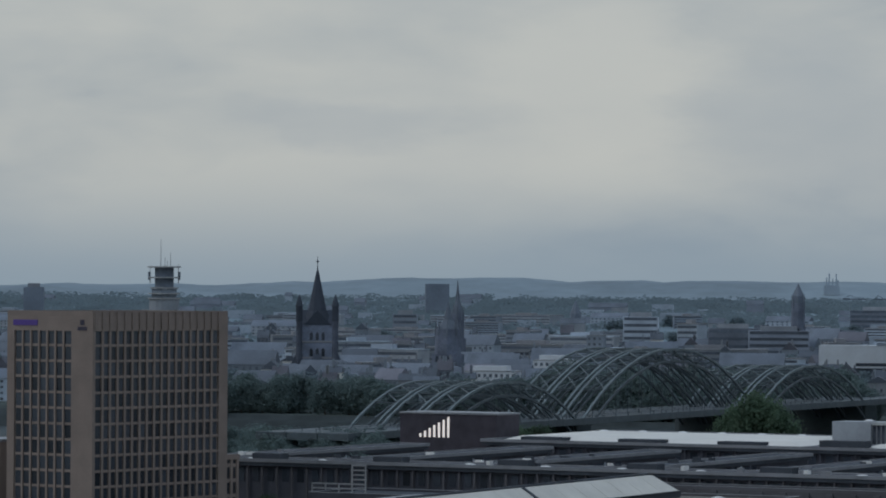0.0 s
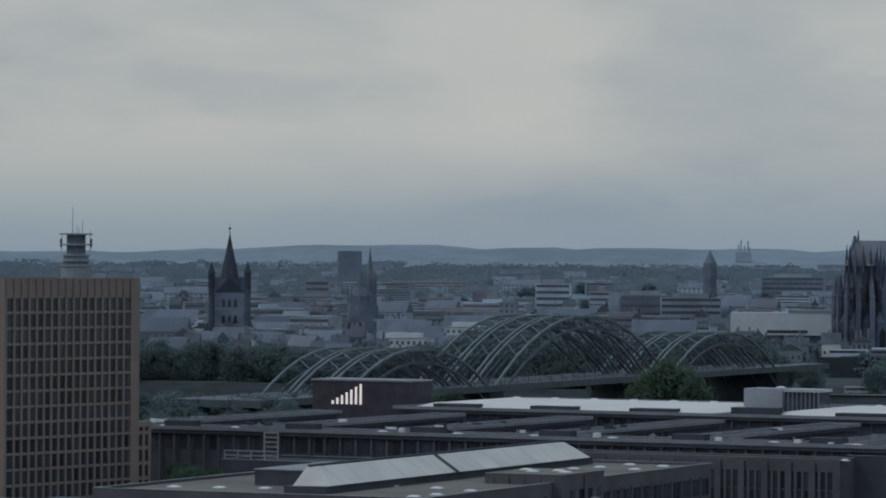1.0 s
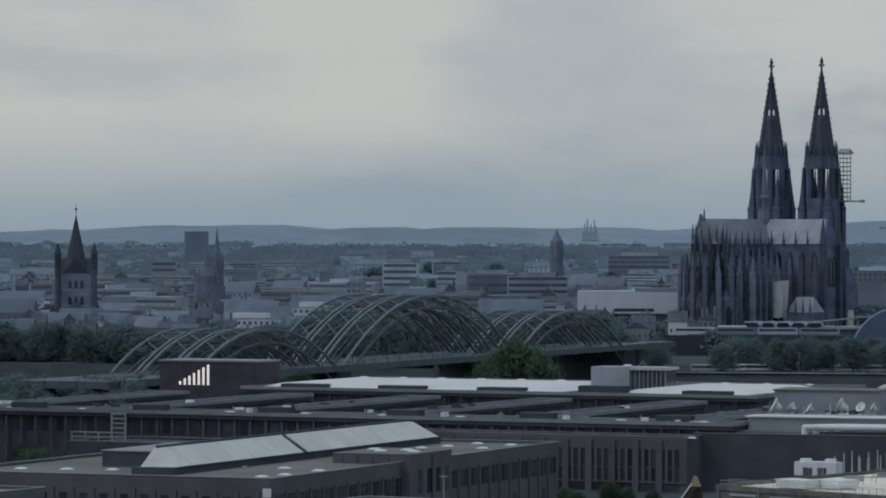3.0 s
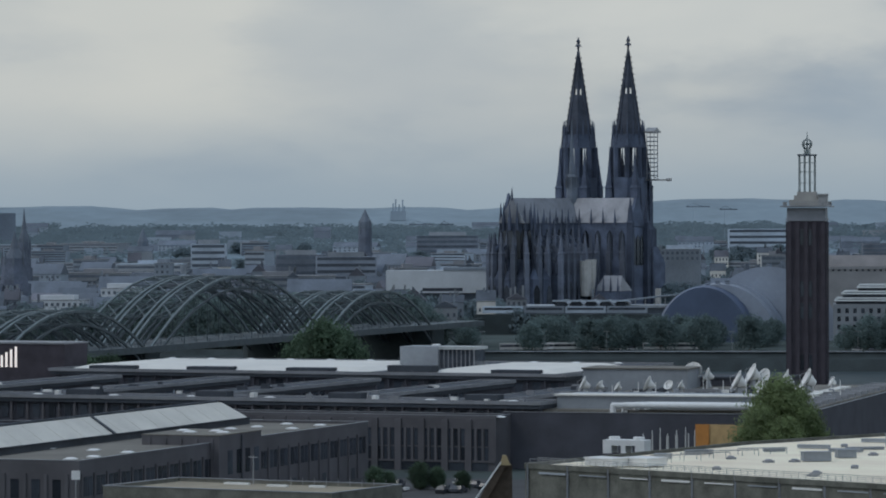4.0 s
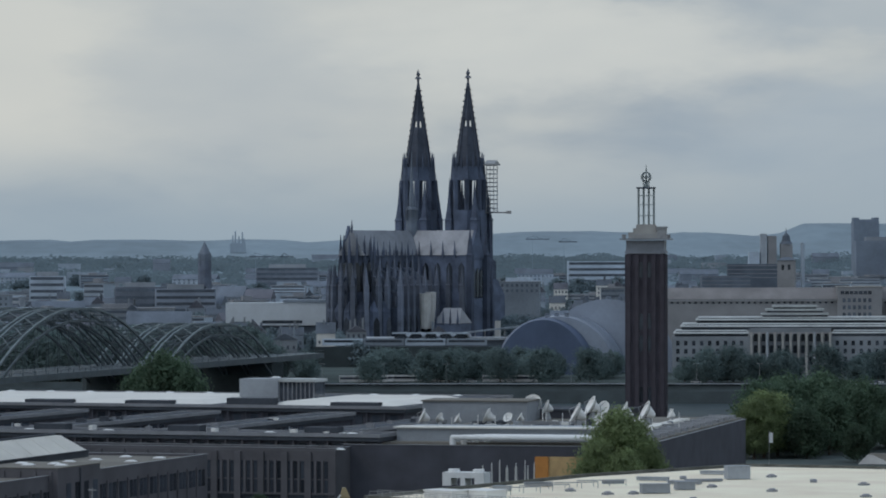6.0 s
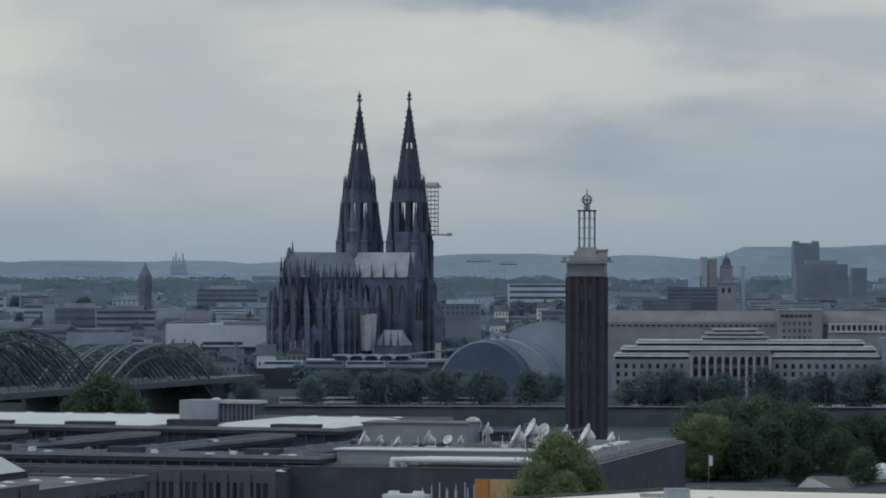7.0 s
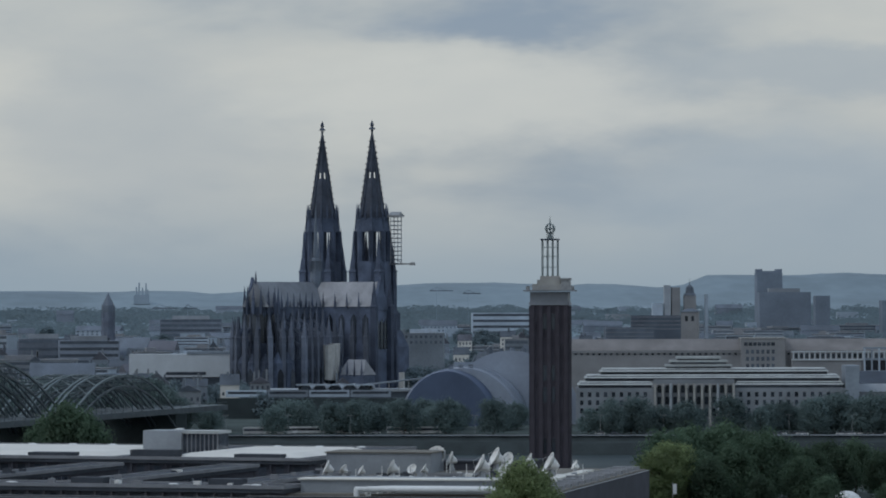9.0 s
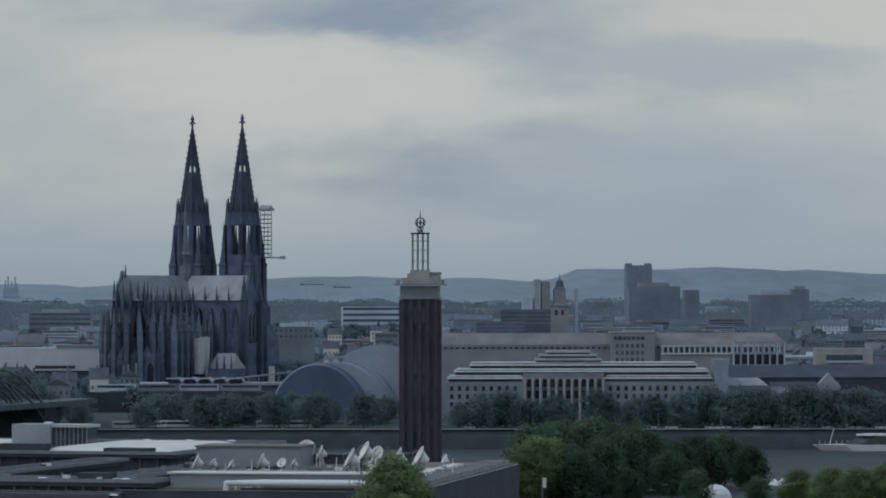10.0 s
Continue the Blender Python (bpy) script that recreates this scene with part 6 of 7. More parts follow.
for k in range(5):
    bm = B()
    n = 8
    top = [(math.cos(math.pi * i / n) * -3.4, math.sin(math.pi * i / n) * 2.6) for i in range(n + 1)]
    a = [bm.verts.new((0.5 + k * 7.6 + p, -3, 12.02 + q)) for p, q in top]
    b = [bm.verts.new((0.5 + k * 7.6 + p, 24, 12.02 + q)) for p, q in top]
    for i in range(n):
        bm.faces.new((a[i], a[i + 1], b[i + 1], b[i]))
    bm.faces.new(b[::-1])
    part("arched_canopy", bm, "concrete", t)
    bm = B()
    prism(bm, [(0.5 + k * 7.6 + p, q) for p, q in ring(2.6, 12)], 0, 0.2)
    part("arch_glazing", bm, "glass_dark", t, m=pose(0, -2.6, 12.1, 90, 0, 0))
bm = B()
box(bm, -4, 34.6, -3.3, -2.9, 14.1, 14.9)
part("canopy_fascia", bm, "plaster", t)
bm = B()
bar(bm, (31, 4, 14.4), (60, 4, 17.6), 14, 0.7)
part("flat_canopy", bm, "plaster", t)
for k in range(6):
    bm = B()
    bar(bm, (33 + k * 5, -2, 11.5), (33 + k * 5, -2, 14.6 + k * 0.55), 0.4)
    part("canopy_post", bm, "steel_grey", t)
t = thing("commuter_train", *at(-15, 1960), 0, -4, "white train standing on the station viaduct", "train")
bm = B()
box(bm, -16, 70, 0, 6, 0, 10)
part("viaduct", bm, "quay", t)
for k in range(4):
    bm = B()
    box(bm, -12 + k * 20, 7.4 + k * 20, 1.5, 4.5, 10.6, 13.8)
    part("carriage", bm, "plaster", t)
    bm = B()
    box(bm, -11 + k * 20, 6.4 + k * 20, 1.4, 1.52, 12.1, 13.2)
    part("window_band", bm, "glass_dark", t)

# brick hall with lit slots behind the courtyard halls
t = thing("lit_brick_hall", *at(-940, 1150), 0, -21, "dark brick hall with rising lit vertical slots", "hall")
bm = B()
box(bm, -6, 25, 0, 14, 0, 21.6)
part("wall", bm, "brick", t)
bm = B()
box(bm, -6.3, 25.3, -0.3, 14.3, 21.6, 22.1)
part("coping", bm, "roof_edge", t)
for k in range(7):
    bm = B()
    box(bm, 0.3 + k * 1.5, 0.95 + k * 1.5, -0.16, 0.05, 15.0, 16.0 + k * 0.8)
    part("light_strip", bm, "lit", t)

# river ship
t = thing("passenger_ship", *at(1462, 1635), WATER_Z, 176, "white river passenger ship with a long dark window band", "ship")
bm = B()
prism(bm, [(-60, -5), (38, -5), (50, 0), (38, 5), (-60, 5)], -0.6, 2.6, [(-60, -5.4), (42, -5.4), (55, 0), (42, 5.4), (-60, 5.4)])
part("hull", bm, "white", t)
bm = B()
prism(bm, [(-58, -4.9), (36, -4.9), (42, 0), (36, 4.9), (-58, 4.9)], 2.6, 6.2, [(-58, -4.6), (29, -4.6), (35, 0), (29, 4.6), (-58, 4.6)])
part("cabin", bm, "glass_dark", t)
bm = B()
prism(bm, [(-59, -4.9), (31, -4.9), (37, 0), (31, 4.9), (-59, 4.9)], 6.2, 6.9)
part("cabin_roof", bm, "white", t)
bm = B()
bar(bm, (48, 0, 2.6), (46, 0, 9.5), 0.25)
part("mast", bm, "white", t)
for k in range(6):
    bm = B()
    bar(bm, (40 + k * 2.4, -4.6 + k * 0.8, 2.6), (40 + k * 2.4, -4.6 + k * 0.8, 4.0), 0.15)
    part("rail_post", bm, "white", t)


# ---- the town behind ----
def town_house(kind, w, d, h, rh, wall, roof):
    t = thing("town_house", 0, 0, -500)
    bm = B()
    box(bm, -w / 2, w / 2, -d / 2, d / 2, -6, h)
    part("wall", bm, wall, t)
    bm = B()
    if kind == "gable":
        gable(bm, -w / 2, w / 2, -d / 2, d / 2, h, h + rh, "x", hip0=0, hip1=0, over=0.4)
    else:
        box(bm, -w / 2 - 0.3, w / 2 + 0.3, -d / 2 - 0.3, d / 2 + 0.3, h, h + 0.8)
        box(bm, -w * 0.2, w * 0.1, -d * 0.2, d * 0.2, h + 0.8, h + 3.2)
    part("roof", bm, roof, t)
    fl = max(2, int(h / 3.4))
    for k in range(fl):
        bm = B()
        if kind == "gable":
            n = max(3, int(w / 3.2))
            for j in range(n):
                x = -w / 2 + (j + 0.5) * w / n
                box(bm, x - 0.65, x + 0.65, -d / 2 - 0.1, -d / 2 + 0.1, 1.2 + k * h / fl, 2.9 + k * h / fl)
        else:
            box(bm, -w / 2 + 0.6, w / 2 - 0.6, -d / 2 - 0.1, -d / 2 + 0.1, 1.2 + k * h / fl, 2.8 + k * h / fl)
        tagged(part("window_band", bm, "window_far", t), kind="stuff" if kind == "gable" else "")
    return t


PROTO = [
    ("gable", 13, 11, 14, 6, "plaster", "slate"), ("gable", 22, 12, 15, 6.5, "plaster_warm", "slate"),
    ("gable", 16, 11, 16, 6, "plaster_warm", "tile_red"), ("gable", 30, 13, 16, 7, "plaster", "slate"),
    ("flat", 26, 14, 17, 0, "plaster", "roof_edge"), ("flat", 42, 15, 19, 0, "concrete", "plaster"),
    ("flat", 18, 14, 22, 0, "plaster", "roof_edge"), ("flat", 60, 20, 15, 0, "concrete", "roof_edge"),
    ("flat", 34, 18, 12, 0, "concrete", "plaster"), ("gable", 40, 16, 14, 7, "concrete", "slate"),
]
LABELS = {"gable": "pitched-roof town house with small dark windows", "flat": "flat-roofed town block with ribbon windows"}
protos = [town_house(*p) for p in PROTO]
KEEP = [(155, 2300, 85), (-811, 1966, 16), (-700, 2056, 14), (291, 2466, 16), (-1126, 2200, 45), (-888, 2250, 16), (358, 1850, 50), (80, 2060, 60), (1403, 2500, 20), (-140, 2330, 45), (-160, 2230, 40), (-120, 2180, 34)]
rnd = random.Random(21)
placed = []


def free(x, y, r):
    for b, dist, keep in KEEP:
        kx, ky = at(b, dist)
        if (x - kx) ** 2 + (y - ky) ** 2 < (keep + r) ** 2:
            return False
    return all((x - px) ** 2 + ((y - py) * 0.8) ** 2 > (r + pr) ** 2 for px, py, pr in placed)


def strew(count, y0, y1, b0, b1, kinds):
    made = 0
    for _ in range(count * 6):
        if made >= count:
            break
        y = y0 + (y1 - y0) * rnd.random() ** 0.9
        b = rnd.uniform(b0, b1)
        x = b / 7200 * y
        k = rnd.choice(kinds)
        r = PROTO[k][1] * 0.42
        if y < lerp(WEST_BANK, x) + 95 or not free(x, y, r):
            continue
        if 480 < b < 1300 and y < 2110:
            continue
        placed.append((x, y, r))
        h = copy_thing(protos[k], pose(x, y, land(x, y), 0, 0, rnd.gauss(-12, 16)))
        s = rnd.uniform(0.8, 1.1) * (0.85 if y < 2100 else 1.0 if y < 2900 else 0.62)
        h.scale = (rnd.uniform(0.85, 1.2), 1, s)
        tagged(h, LABELS[PROTO[k][0]], "house", "town houses")
        made += 1


strew(95, 1790, 2350, -1750, -210, [0, 1, 2, 3, 0, 1, 4])
strew(105, 2350, 2900, -1750, 1500, [0, 1, 2, 3, 4, 5, 6, 7])
strew(60, 2900, 3350, -1750, 1500, [3, 4, 5, 7, 8, 9])


def distant_houses():
    """The endless far town as one mass of small blocks, some flat, some pitched."""
    bm = B()
    for _ in range(170):
        y = rnd.uniform(2900, 3500) if rnd.random() < 0.8 else rnd.uniform(3500, 4400)
        b = rnd.uniform(-1850, 1550)
        x, s = b / 7200 * y, rnd.uniform(0.7, 1.6)
        w, d, h, z = rnd.uniform(8, 26) * s, rnd.uniform(9, 14), rnd.uniform(5, 9), land(x, y)
        first = len(bm.faces)
        box(bm, x - w / 2, x + w / 2, y - d / 2, y + d / 2, z - 8, z + h)
        m = rnd.choice((0, 0, 1, 2))
        for f in list(bm.faces)[first:]:
            f.material_index = m
        if rnd.random() < 0.5:
            first = len(bm.faces)
            gable(bm, x - w / 2, x + w / 2, y - d / 2, y + d / 2, z + h + 0.02, z + h + 4, "x", over=0.3)
            for f in list(bm.faces)[first:]:
                f.material_index = 3
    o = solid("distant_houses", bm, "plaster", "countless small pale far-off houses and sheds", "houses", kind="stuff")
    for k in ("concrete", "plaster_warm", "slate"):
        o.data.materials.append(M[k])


distant_houses()


def old_town():
    """Close-packed small roofs, dormers, chimneys and white gables of the old town as one mass."""
    bm = B()

    def paint(first, m):
        for f in list(bm.faces)[first:]:
            f.material_index = m

    for _ in range(330):
        y = rnd.uniform(1840, 3000)
        b = rnd.uniform(-1750, 20) if y < 2150 else rnd.uniform(-1750, 1500)
        x = b / 7200 * y
        w, d, h, z = rnd.uniform(6, 13), rnd.uniform(8, 11), rnd.uniform(9, 17), land(x, y)
        if y < lerp(WEST_BANK, x) + 100 or not all((x - at(kb, kd)[0]) ** 2 + (y - kd) ** 2 > (kr + 8) ** 2 for kb, kd, kr in KEEP):
            continue
        first = len(bm.faces)
        box(bm, x - w / 2, x + w / 2, y - d / 2, y + d / 2, z - 2, z + h)
        paint(first, rnd.choice((0, 0, 1, 2, 4)))
        first = len(bm.faces)
        gable(bm, x - w / 2, x + w / 2, y - d / 2, y + d / 2, z + h + 0.02, z + h + rnd.uniform(3, 6), rnd.choice("xxy"), over=0.3)
        paint(first, rnd.choice((3, 3, 3, 5)))
        first = len(bm.faces)
        for k in range(rnd.randint(1, 3)):
            cx = x + rnd.uniform(-0.4, 0.4) * w
            box(bm, cx - 0.5, cx + 0.5, y - 1, y, z + h + 1, z + h + rnd.uniform(4.5, 7.5))
        paint(first, rnd.choice((0, 0, 1, 2)))
        first = len(bm.faces)
        for fl in range(int(h / 3.2)):
            for k in range(int(w / 2.4)):
                cx = x - w / 2 + (k + 0.5) * w / int(w / 2.4)
                box(bm, cx - 0.5, cx + 0.5, y - d / 2 - 0.08, y - d / 2 + 0.05, z + 1 + fl * 3.2, z + 2.7 + fl * 3.2)
        paint(first, 6)
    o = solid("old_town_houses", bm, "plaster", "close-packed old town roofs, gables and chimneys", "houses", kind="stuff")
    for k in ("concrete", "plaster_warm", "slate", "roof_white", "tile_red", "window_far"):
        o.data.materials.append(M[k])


old_town()


def distant_woods():
    """Bands of far woods as ragged clumps of leaf masses."""
    verts, faces = [], []
    for _ in range(560):
        y = rnd.uniform(2800, 4640)
        b = rnd.uniform(-1850, 1550)
        length, n = rnd.uniform(20, 120), rnd.randint(180, 420)
        for _ in range(n):
            px = b / 7200 * y + rnd.uniform(-length, length)
            py = y + rnd.uniform(-12, 12)
            pz = land(px, py) + rnd.uniform(0.2, 7.0) * (0.6 + 0.4 * math.sin(px * 0.09 + b))
            i, s = len(verts), rnd.uniform(0.6, 1.3)
            u = Vector((1, rnd.gauss(0, 0.2), rnd.gauss(0, 0.15))).normalized() * s * 1.5
            w = Vector((rnd.gauss(0, 0.2), 0.7 + rnd.gauss(0, 0.2), 0.7)).normalized() * s
            p = Vector((px, py, pz))
            verts += [p - u, p - w, p + u, p + w]
            faces.append((i, i + 1, i + 2, i + 3))
    me = bpy.data.meshes.new("distant_woods")
    me.from_pydata(verts, [], faces)
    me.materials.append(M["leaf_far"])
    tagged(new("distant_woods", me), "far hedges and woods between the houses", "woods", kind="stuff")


distant_woods()
for p in protos:
    for o in list(p.children):
        bpy.data.objects.remove(o)
    bpy.data.objects.remove(p)

# trees: quay avenue, park, gardens, woods
for k in range(36):
    x = -330 + k * 17 + rnd.uniform(-5, 5)
    y = lerp(WEST_BANK, x) + rnd.uniform(20, 34)
    if 100 < x < 135 or -75 < x < 5:
        continue
    rnd.choice(far_trees)(x, y, 0.5, rnd.uniform(0.8, 1.15), rnd.uniform(0, 360), "quay avenue", 1.15)
for k in range(60):
    b = rnd.uniform(-170, 470)
    y = rnd.uniform(1730, 1790)
    x = b / 7200 * y
    if 95 < b < 145 or (-40 < b < 250 and k % 3):
        continue
    rnd.choice(far_trees)(x, y, 0.4, rnd.uniform(0.6, 0.9), rnd.uniform(0, 360), "quay avenue", 1.1)
for k in range(34):
    b = rnd.uniform(-700, -150)
    y = lerp(WEST_BANK, b / 7200 * 1750) + rnd.uniform(25, 75)
    rnd.choice(far_trees)(b / 7200 * y, y, 0.4, rnd.uniform(0.9, 1.3), rnd.uniform(0, 360), "quay avenue", 1.2)
for k in range(46):
    b = rnd.uniform(-720, -150)
    y = lerp(WEST_BANK, b / 7200 * 1760) + rnd.uniform(22, 70)
    rnd.choice(far_trees)(b / 7200 * y, y, 0.4, rnd.uniform(1.25, 1.6), rnd.uniform(0, 360), "quay avenue", 1.1)
for k in range(45):
    y = rnd.uniform(1900, 2700)
    x = rnd.uniform(-1800, 1400) / 7200 * y
    if free(x, y, 6) and y > lerp(WEST_BANK, x) + 60:
        FAR.append((x, y, land(x, y), rnd.uniform(0.7, 1.2), 0.9))
for k in range(70):
    y = rnd.uniform(1840, 2420)
    x = rnd.uniform(-1450, -180) / 7200 * y
    if y > lerp(WEST_BANK, x) + 50:
        FAR.append((x, y, land(x, y), rnd.uniform(0.8, 1.25), rnd.uniform(0.9, 1.3)))
for k in range(90):
    y = rnd.uniform(2700, 3400)
    x = rnd.uniform(-1900, 1600) / 7200 * y
    FAR.append((x, y, land(x, y), rnd.uniform(0.5, 0.8), rnd.uniform(1.2, 1.9)))
for bearing, dist, s in ((722, 1130, 1.02), (760, 1145, 1.08), (822, 1150, 1.12), (860, 1160, 1.0), (905, 1150, 0.98), (882, 1135, 0.92), (840, 1120, 0.85), (780, 1110, 0.8), (940, 1165, 0.8), (965, 1120, 0.68), (980, 1150, 0.74), (1030, 1160, 0.72), (1005, 1180, 0.78), (1060, 1190, 0.78), (1105, 1170, 0.66),
                         (1190, 1060, 0.5), (1250, 1050, 0.55), (1300, 1040, 0.55), (1350, 1040, 0.6), (700, 1120, 0.75), (890, 1080, 0.5), (1010, 1080, 0.5), (1120, 1060, 0.45), (800, 1100, 0.7)):
    x, y = at(bearing, dist)
    if bearing > 1150:
        rnd.choice(near_trees)(x, y, 0, s * 1.15, rnd.uniform(0, 360), "park trees", 1.45)
    else:
        rnd.choice(park_trees)(x, y, 0, s, rnd.uniform(0, 360), "park trees")
for bearing, dist, s, k in ((706, 1098, 0.85, 0), (724, 1104, 0.96, 1), (748, 1112, 0.9, 0)):
    x, y = at(bearing, dist)
    near_trees[k](x, y, 0, s, bearing, "park trees", 1.25)
for bearing, dist, s, k in ((462, 858, 1.22, 0), (490, 868, 1.08, 1), (430, 852, 0.9, 1), (514, 866, 0.82, 0), (475, 850, 0.8, 1)):
    x, y = at(bearing, dist)
    near_trees[k](x, y, 0, s, k * 70 + 20, "trees by the hall")
for bearing, dist, s in ((-340, 1275, 1.25), (-310, 1280, 1.1), (-372, 1285, 1.0), (-760, 1270, 0.7), (-720, 1280, 0.7)):
    x, y = at(bearing, dist)
    rnd.choice(park_trees)(x, y, 0, s, rnd.uniform(0, 360), "park trees")
for k in range(26):
    b = rnd.uniform(-1270, -1010)
    y = rnd.uniform(1000, 1250)
    x = b / 7200 * y
    rnd.choice(far_trees)(x, y, 0, rnd.uniform(0.6, 0.9), rnd.uniform(0, 360), "park trees")

for k in range(40):
    x = 140 + k * 5.6 + rnd.uniform(-3, 3)
    y = lerp(WEST_BANK, x) + rnd.uniform(22, 46)
    if 170 < x < 215 and k % 2:
        continue
    rnd.choice(far_trees)(x, y, 0.5, rnd.uniform(0.65, 0.9) if x < 232 else rnd.uniform(0.95, 1.2), rnd.uniform(0, 360), "quay avenue", 1.15)
for k in range(44):
    b = rnd.uniform(-1330, -700)
    y = lerp(WEST_BANK, b / 7200 * 1800) + rnd.uniform(18, 60)
    rnd.choice(far_trees)(b / 7200 * y, y, 0.5, rnd.uniform(0.8, 1.15), rnd.uniform(0, 360), "quay avenue", 1.25)
for k in range(22):
    b, y = rnd.uniform(-1222, -1132), rnd.uniform(890, 935)
    rnd.choice(park_trees)(b / 7200 * y, y, 0, rnd.uniform(0.32, 0.46), rnd.uniform(0, 360), "trees by the hall")
for bearing, dist, s in ((-1236, 735, 0.5), (-1208, 742, 0.46), (-1180, 738, 0.38), (-1262, 745, 0.52), (-250, 848, 0.26), (-170, 850, 0.3), (-140, 852, 0.24), (-225, 850, 0.2), (-95, 846, 0.22)):
    x, y = at(bearing, dist)
    park_trees[0](x, y, 0, s, bearing, "street trees")


for k in range(30):
    b = rnd.uniform(-1300, -990)
    y = lerp(EAST_BANK, b / 7200 * 1350) - rnd.uniform(30, 90)
    rnd.choice(far_trees)(b / 7200 * y, y, 0, rnd.uniform(0.6, 0.95), rnd.uniform(0, 360), "park trees", 1.2)
flat_hall("low_hall", 0, 919, -21, -146, -116, -34, -10, 9.0, "brick_dark", "roof_dark", "low dark hall before the courtyard wing", 0.5)
x, y = at(-1078, 948)
t = thing("pipe_rack", x, y, 9.0, -21, "pale steel pipe frame and railings on a dark roof", "pipe rack")
for k in range(5):
    bm = B()
    bar(bm, (-8 + k * 3.6, 0, 0), (-8 + k * 3.6, 0, 2.2 if k < 3 else 6.5), 0.3)
    part("post", bm, "steel_grey", t)
for k in range(6):
    bm = B()
    bar(bm, (-8 if k < 2 else 2.6, 0, 1.0 + k * 1.1), (6.6, 0, 1.0 + k * 1.1), 0.32)
    part("rail", bm, "steel_grey", t)


# ---- vehicles on the quay road and the yards ----
def vehicle(name, length, width, height, paint, label):
    t = thing(name, 0, 0, -500, 0, label, name)
    bm = B()
    if name == "car":
        prism(bm, [(-length / 2, -width / 2), (length / 2, -width / 2), (length / 2, width / 2), (-length / 2, width / 2)], 0.3, 0.85)
        part("body", bm, paint, t)
        bm = B()
        prism(bm, [(-length * 0.38, -width / 2), (length * 0.26, -width / 2), (length * 0.26, width / 2), (-length * 0.38, width / 2)], 0.85, height,
              [(-length * 0.28, -width * 0.4), (length * 0.1, -width * 0.4), (length * 0.1, width * 0.4), (-length * 0.28, width * 0.4)])
        part("cabin", bm, "glass_dark", t)
    else:
        box(bm, -length / 2, length / 2, -width / 2, width / 2, 0.4, height)
        part("body", bm, paint, t)
        bm = B()
        box(bm, -length * 0.48, length * 0.48, -width / 2 - 0.03, width / 2 + 0.03, height * 0.48, height * 0.8)
        part("window_band", bm, "glass_dark", t)
    wheel = B()
    prism(wheel, ring(0.34, 10), -0.12, 0.12)
    wheel = mesh_of("wheel", wheel)
    for sx in (-0.3, 0.3):
        for sy in (-0.48, 0.48):
            part("wheel", wheel, "roof_dark", t, m=pose(sx * length, sy * width, 0.34, 90, 0, 0))
    return t


fleet = [vehicle("car", 4.4, 1.8, 1.5, "car_dark", "dark parked car by the river road"), vehicle("car", 4.4, 1.8, 1.5, "car_pale", "pale parked car by the river road"),
         vehicle("bus", 12, 2.6, 3.1, "car_pale", "white coach standing on the river road")]
for k in range(34):
    b = rnd.uniform(-30, 300)
    y = rnd.choice((1716, 1722, 1796, 1803))
    x = b / 7200 * y
    copy_thing(fleet[rnd.choice((0, 1, 1, 2, 2))], pose(x, y, 0.62, 0, 0, rnd.choice((0, 180)) + rnd.uniform(-6, 4)))
for k in range(40):
    x = rnd.uniform(120, 330)
    copy_thing(fleet[rnd.choice((0, 0, 1, 1, 1))], pose(x, lerp(WEST_BANK, x) + rnd.choice((19, 23)), 0.62, 0, 0, rnd.choice((0, 180)) - 4 + rnd.uniform(-3, 3)))
for k in range(16):
    b, y = rnd.uniform(-225, -40), rnd.uniform(838, 868)
    copy_thing(fleet[rnd.choice((0, 0, 1))], pose(b / 7200 * y, y, 0.02, 0, 0, rnd.choice((69, -21)) + rnd.uniform(-4, 4)))
for k in range(22):
    b, y = rnd.uniform(690, 1300), rnd.uniform(985, 1035)
    copy_thing(fleet[rnd.choice((0, 1, 1))], pose(b / 7200 * y, y, 0.02, 0, 0, rnd.uniform(-30, 30)))
for p in fleet:
    for o in list(p.children):
        bpy.data.objects.remove(o)
    bpy.data.objects.remove(p)


# ---- dark-roofed riverside hall with pale gabled houses ----
t = thing("dark_roof_hall", *at(1050, 1850), 0, -3, "long riverside hall under a dark roof", "hall")
bm = B()
box(bm, 0, 110, 0, 24, 0, 18.5)
part("wall", bm, "slate_deep", t)
bm = B()
gable(bm, 0, 110, 0, 24, 18.5, 24, "x", hip0=3, hip1=6, over=0.6)
part("roof", bm, "slate_deep", t)
for x0, w in ((0, 22), (24, 31)):
    h = thing("gabled_house", *at(1050 + x0 * 3.9, 1818), 0, -3, "pale rendered gabled house on the quay", "house", "gabled quay houses")
    bm = B()
    box(bm, 0, w, 0, 12, 0, 15.5)
    part("wall", bm, "concrete", h)
    bm = B()
    gable(bm, 0, w, 0, 12, 15.5, 19 if x0 == 0 else 17, "x", over=0.3, hip1=4 if x0 == 0 else 0)
    part("roof", bm, "concrete" if x0 == 0 else "roof_dark", h)
    if x0:
        bm = B()
        gable(bm, w - 10, w, -1.5, 6, 15.6, 21, "y", over=0.1)
        box(bm, w - 10, w, -1.5, 0, 0, 15.6)
        part("cross_gable", bm, "concrete", h)
    for k in range(int(w / 4)):
        part("window", window_mesh(1.2, 1.7), "glass_dark", h, m=pose(2.2 + k * 4, -0.06, 9.6))

# ---- tents and a banner in the park, an orange block by the office tower ----
x, y = at(1043, 1090)
t = thing("dome_tent", x, y, 0, 0, "white domed tent among the park trees", "tent")
bm = B()
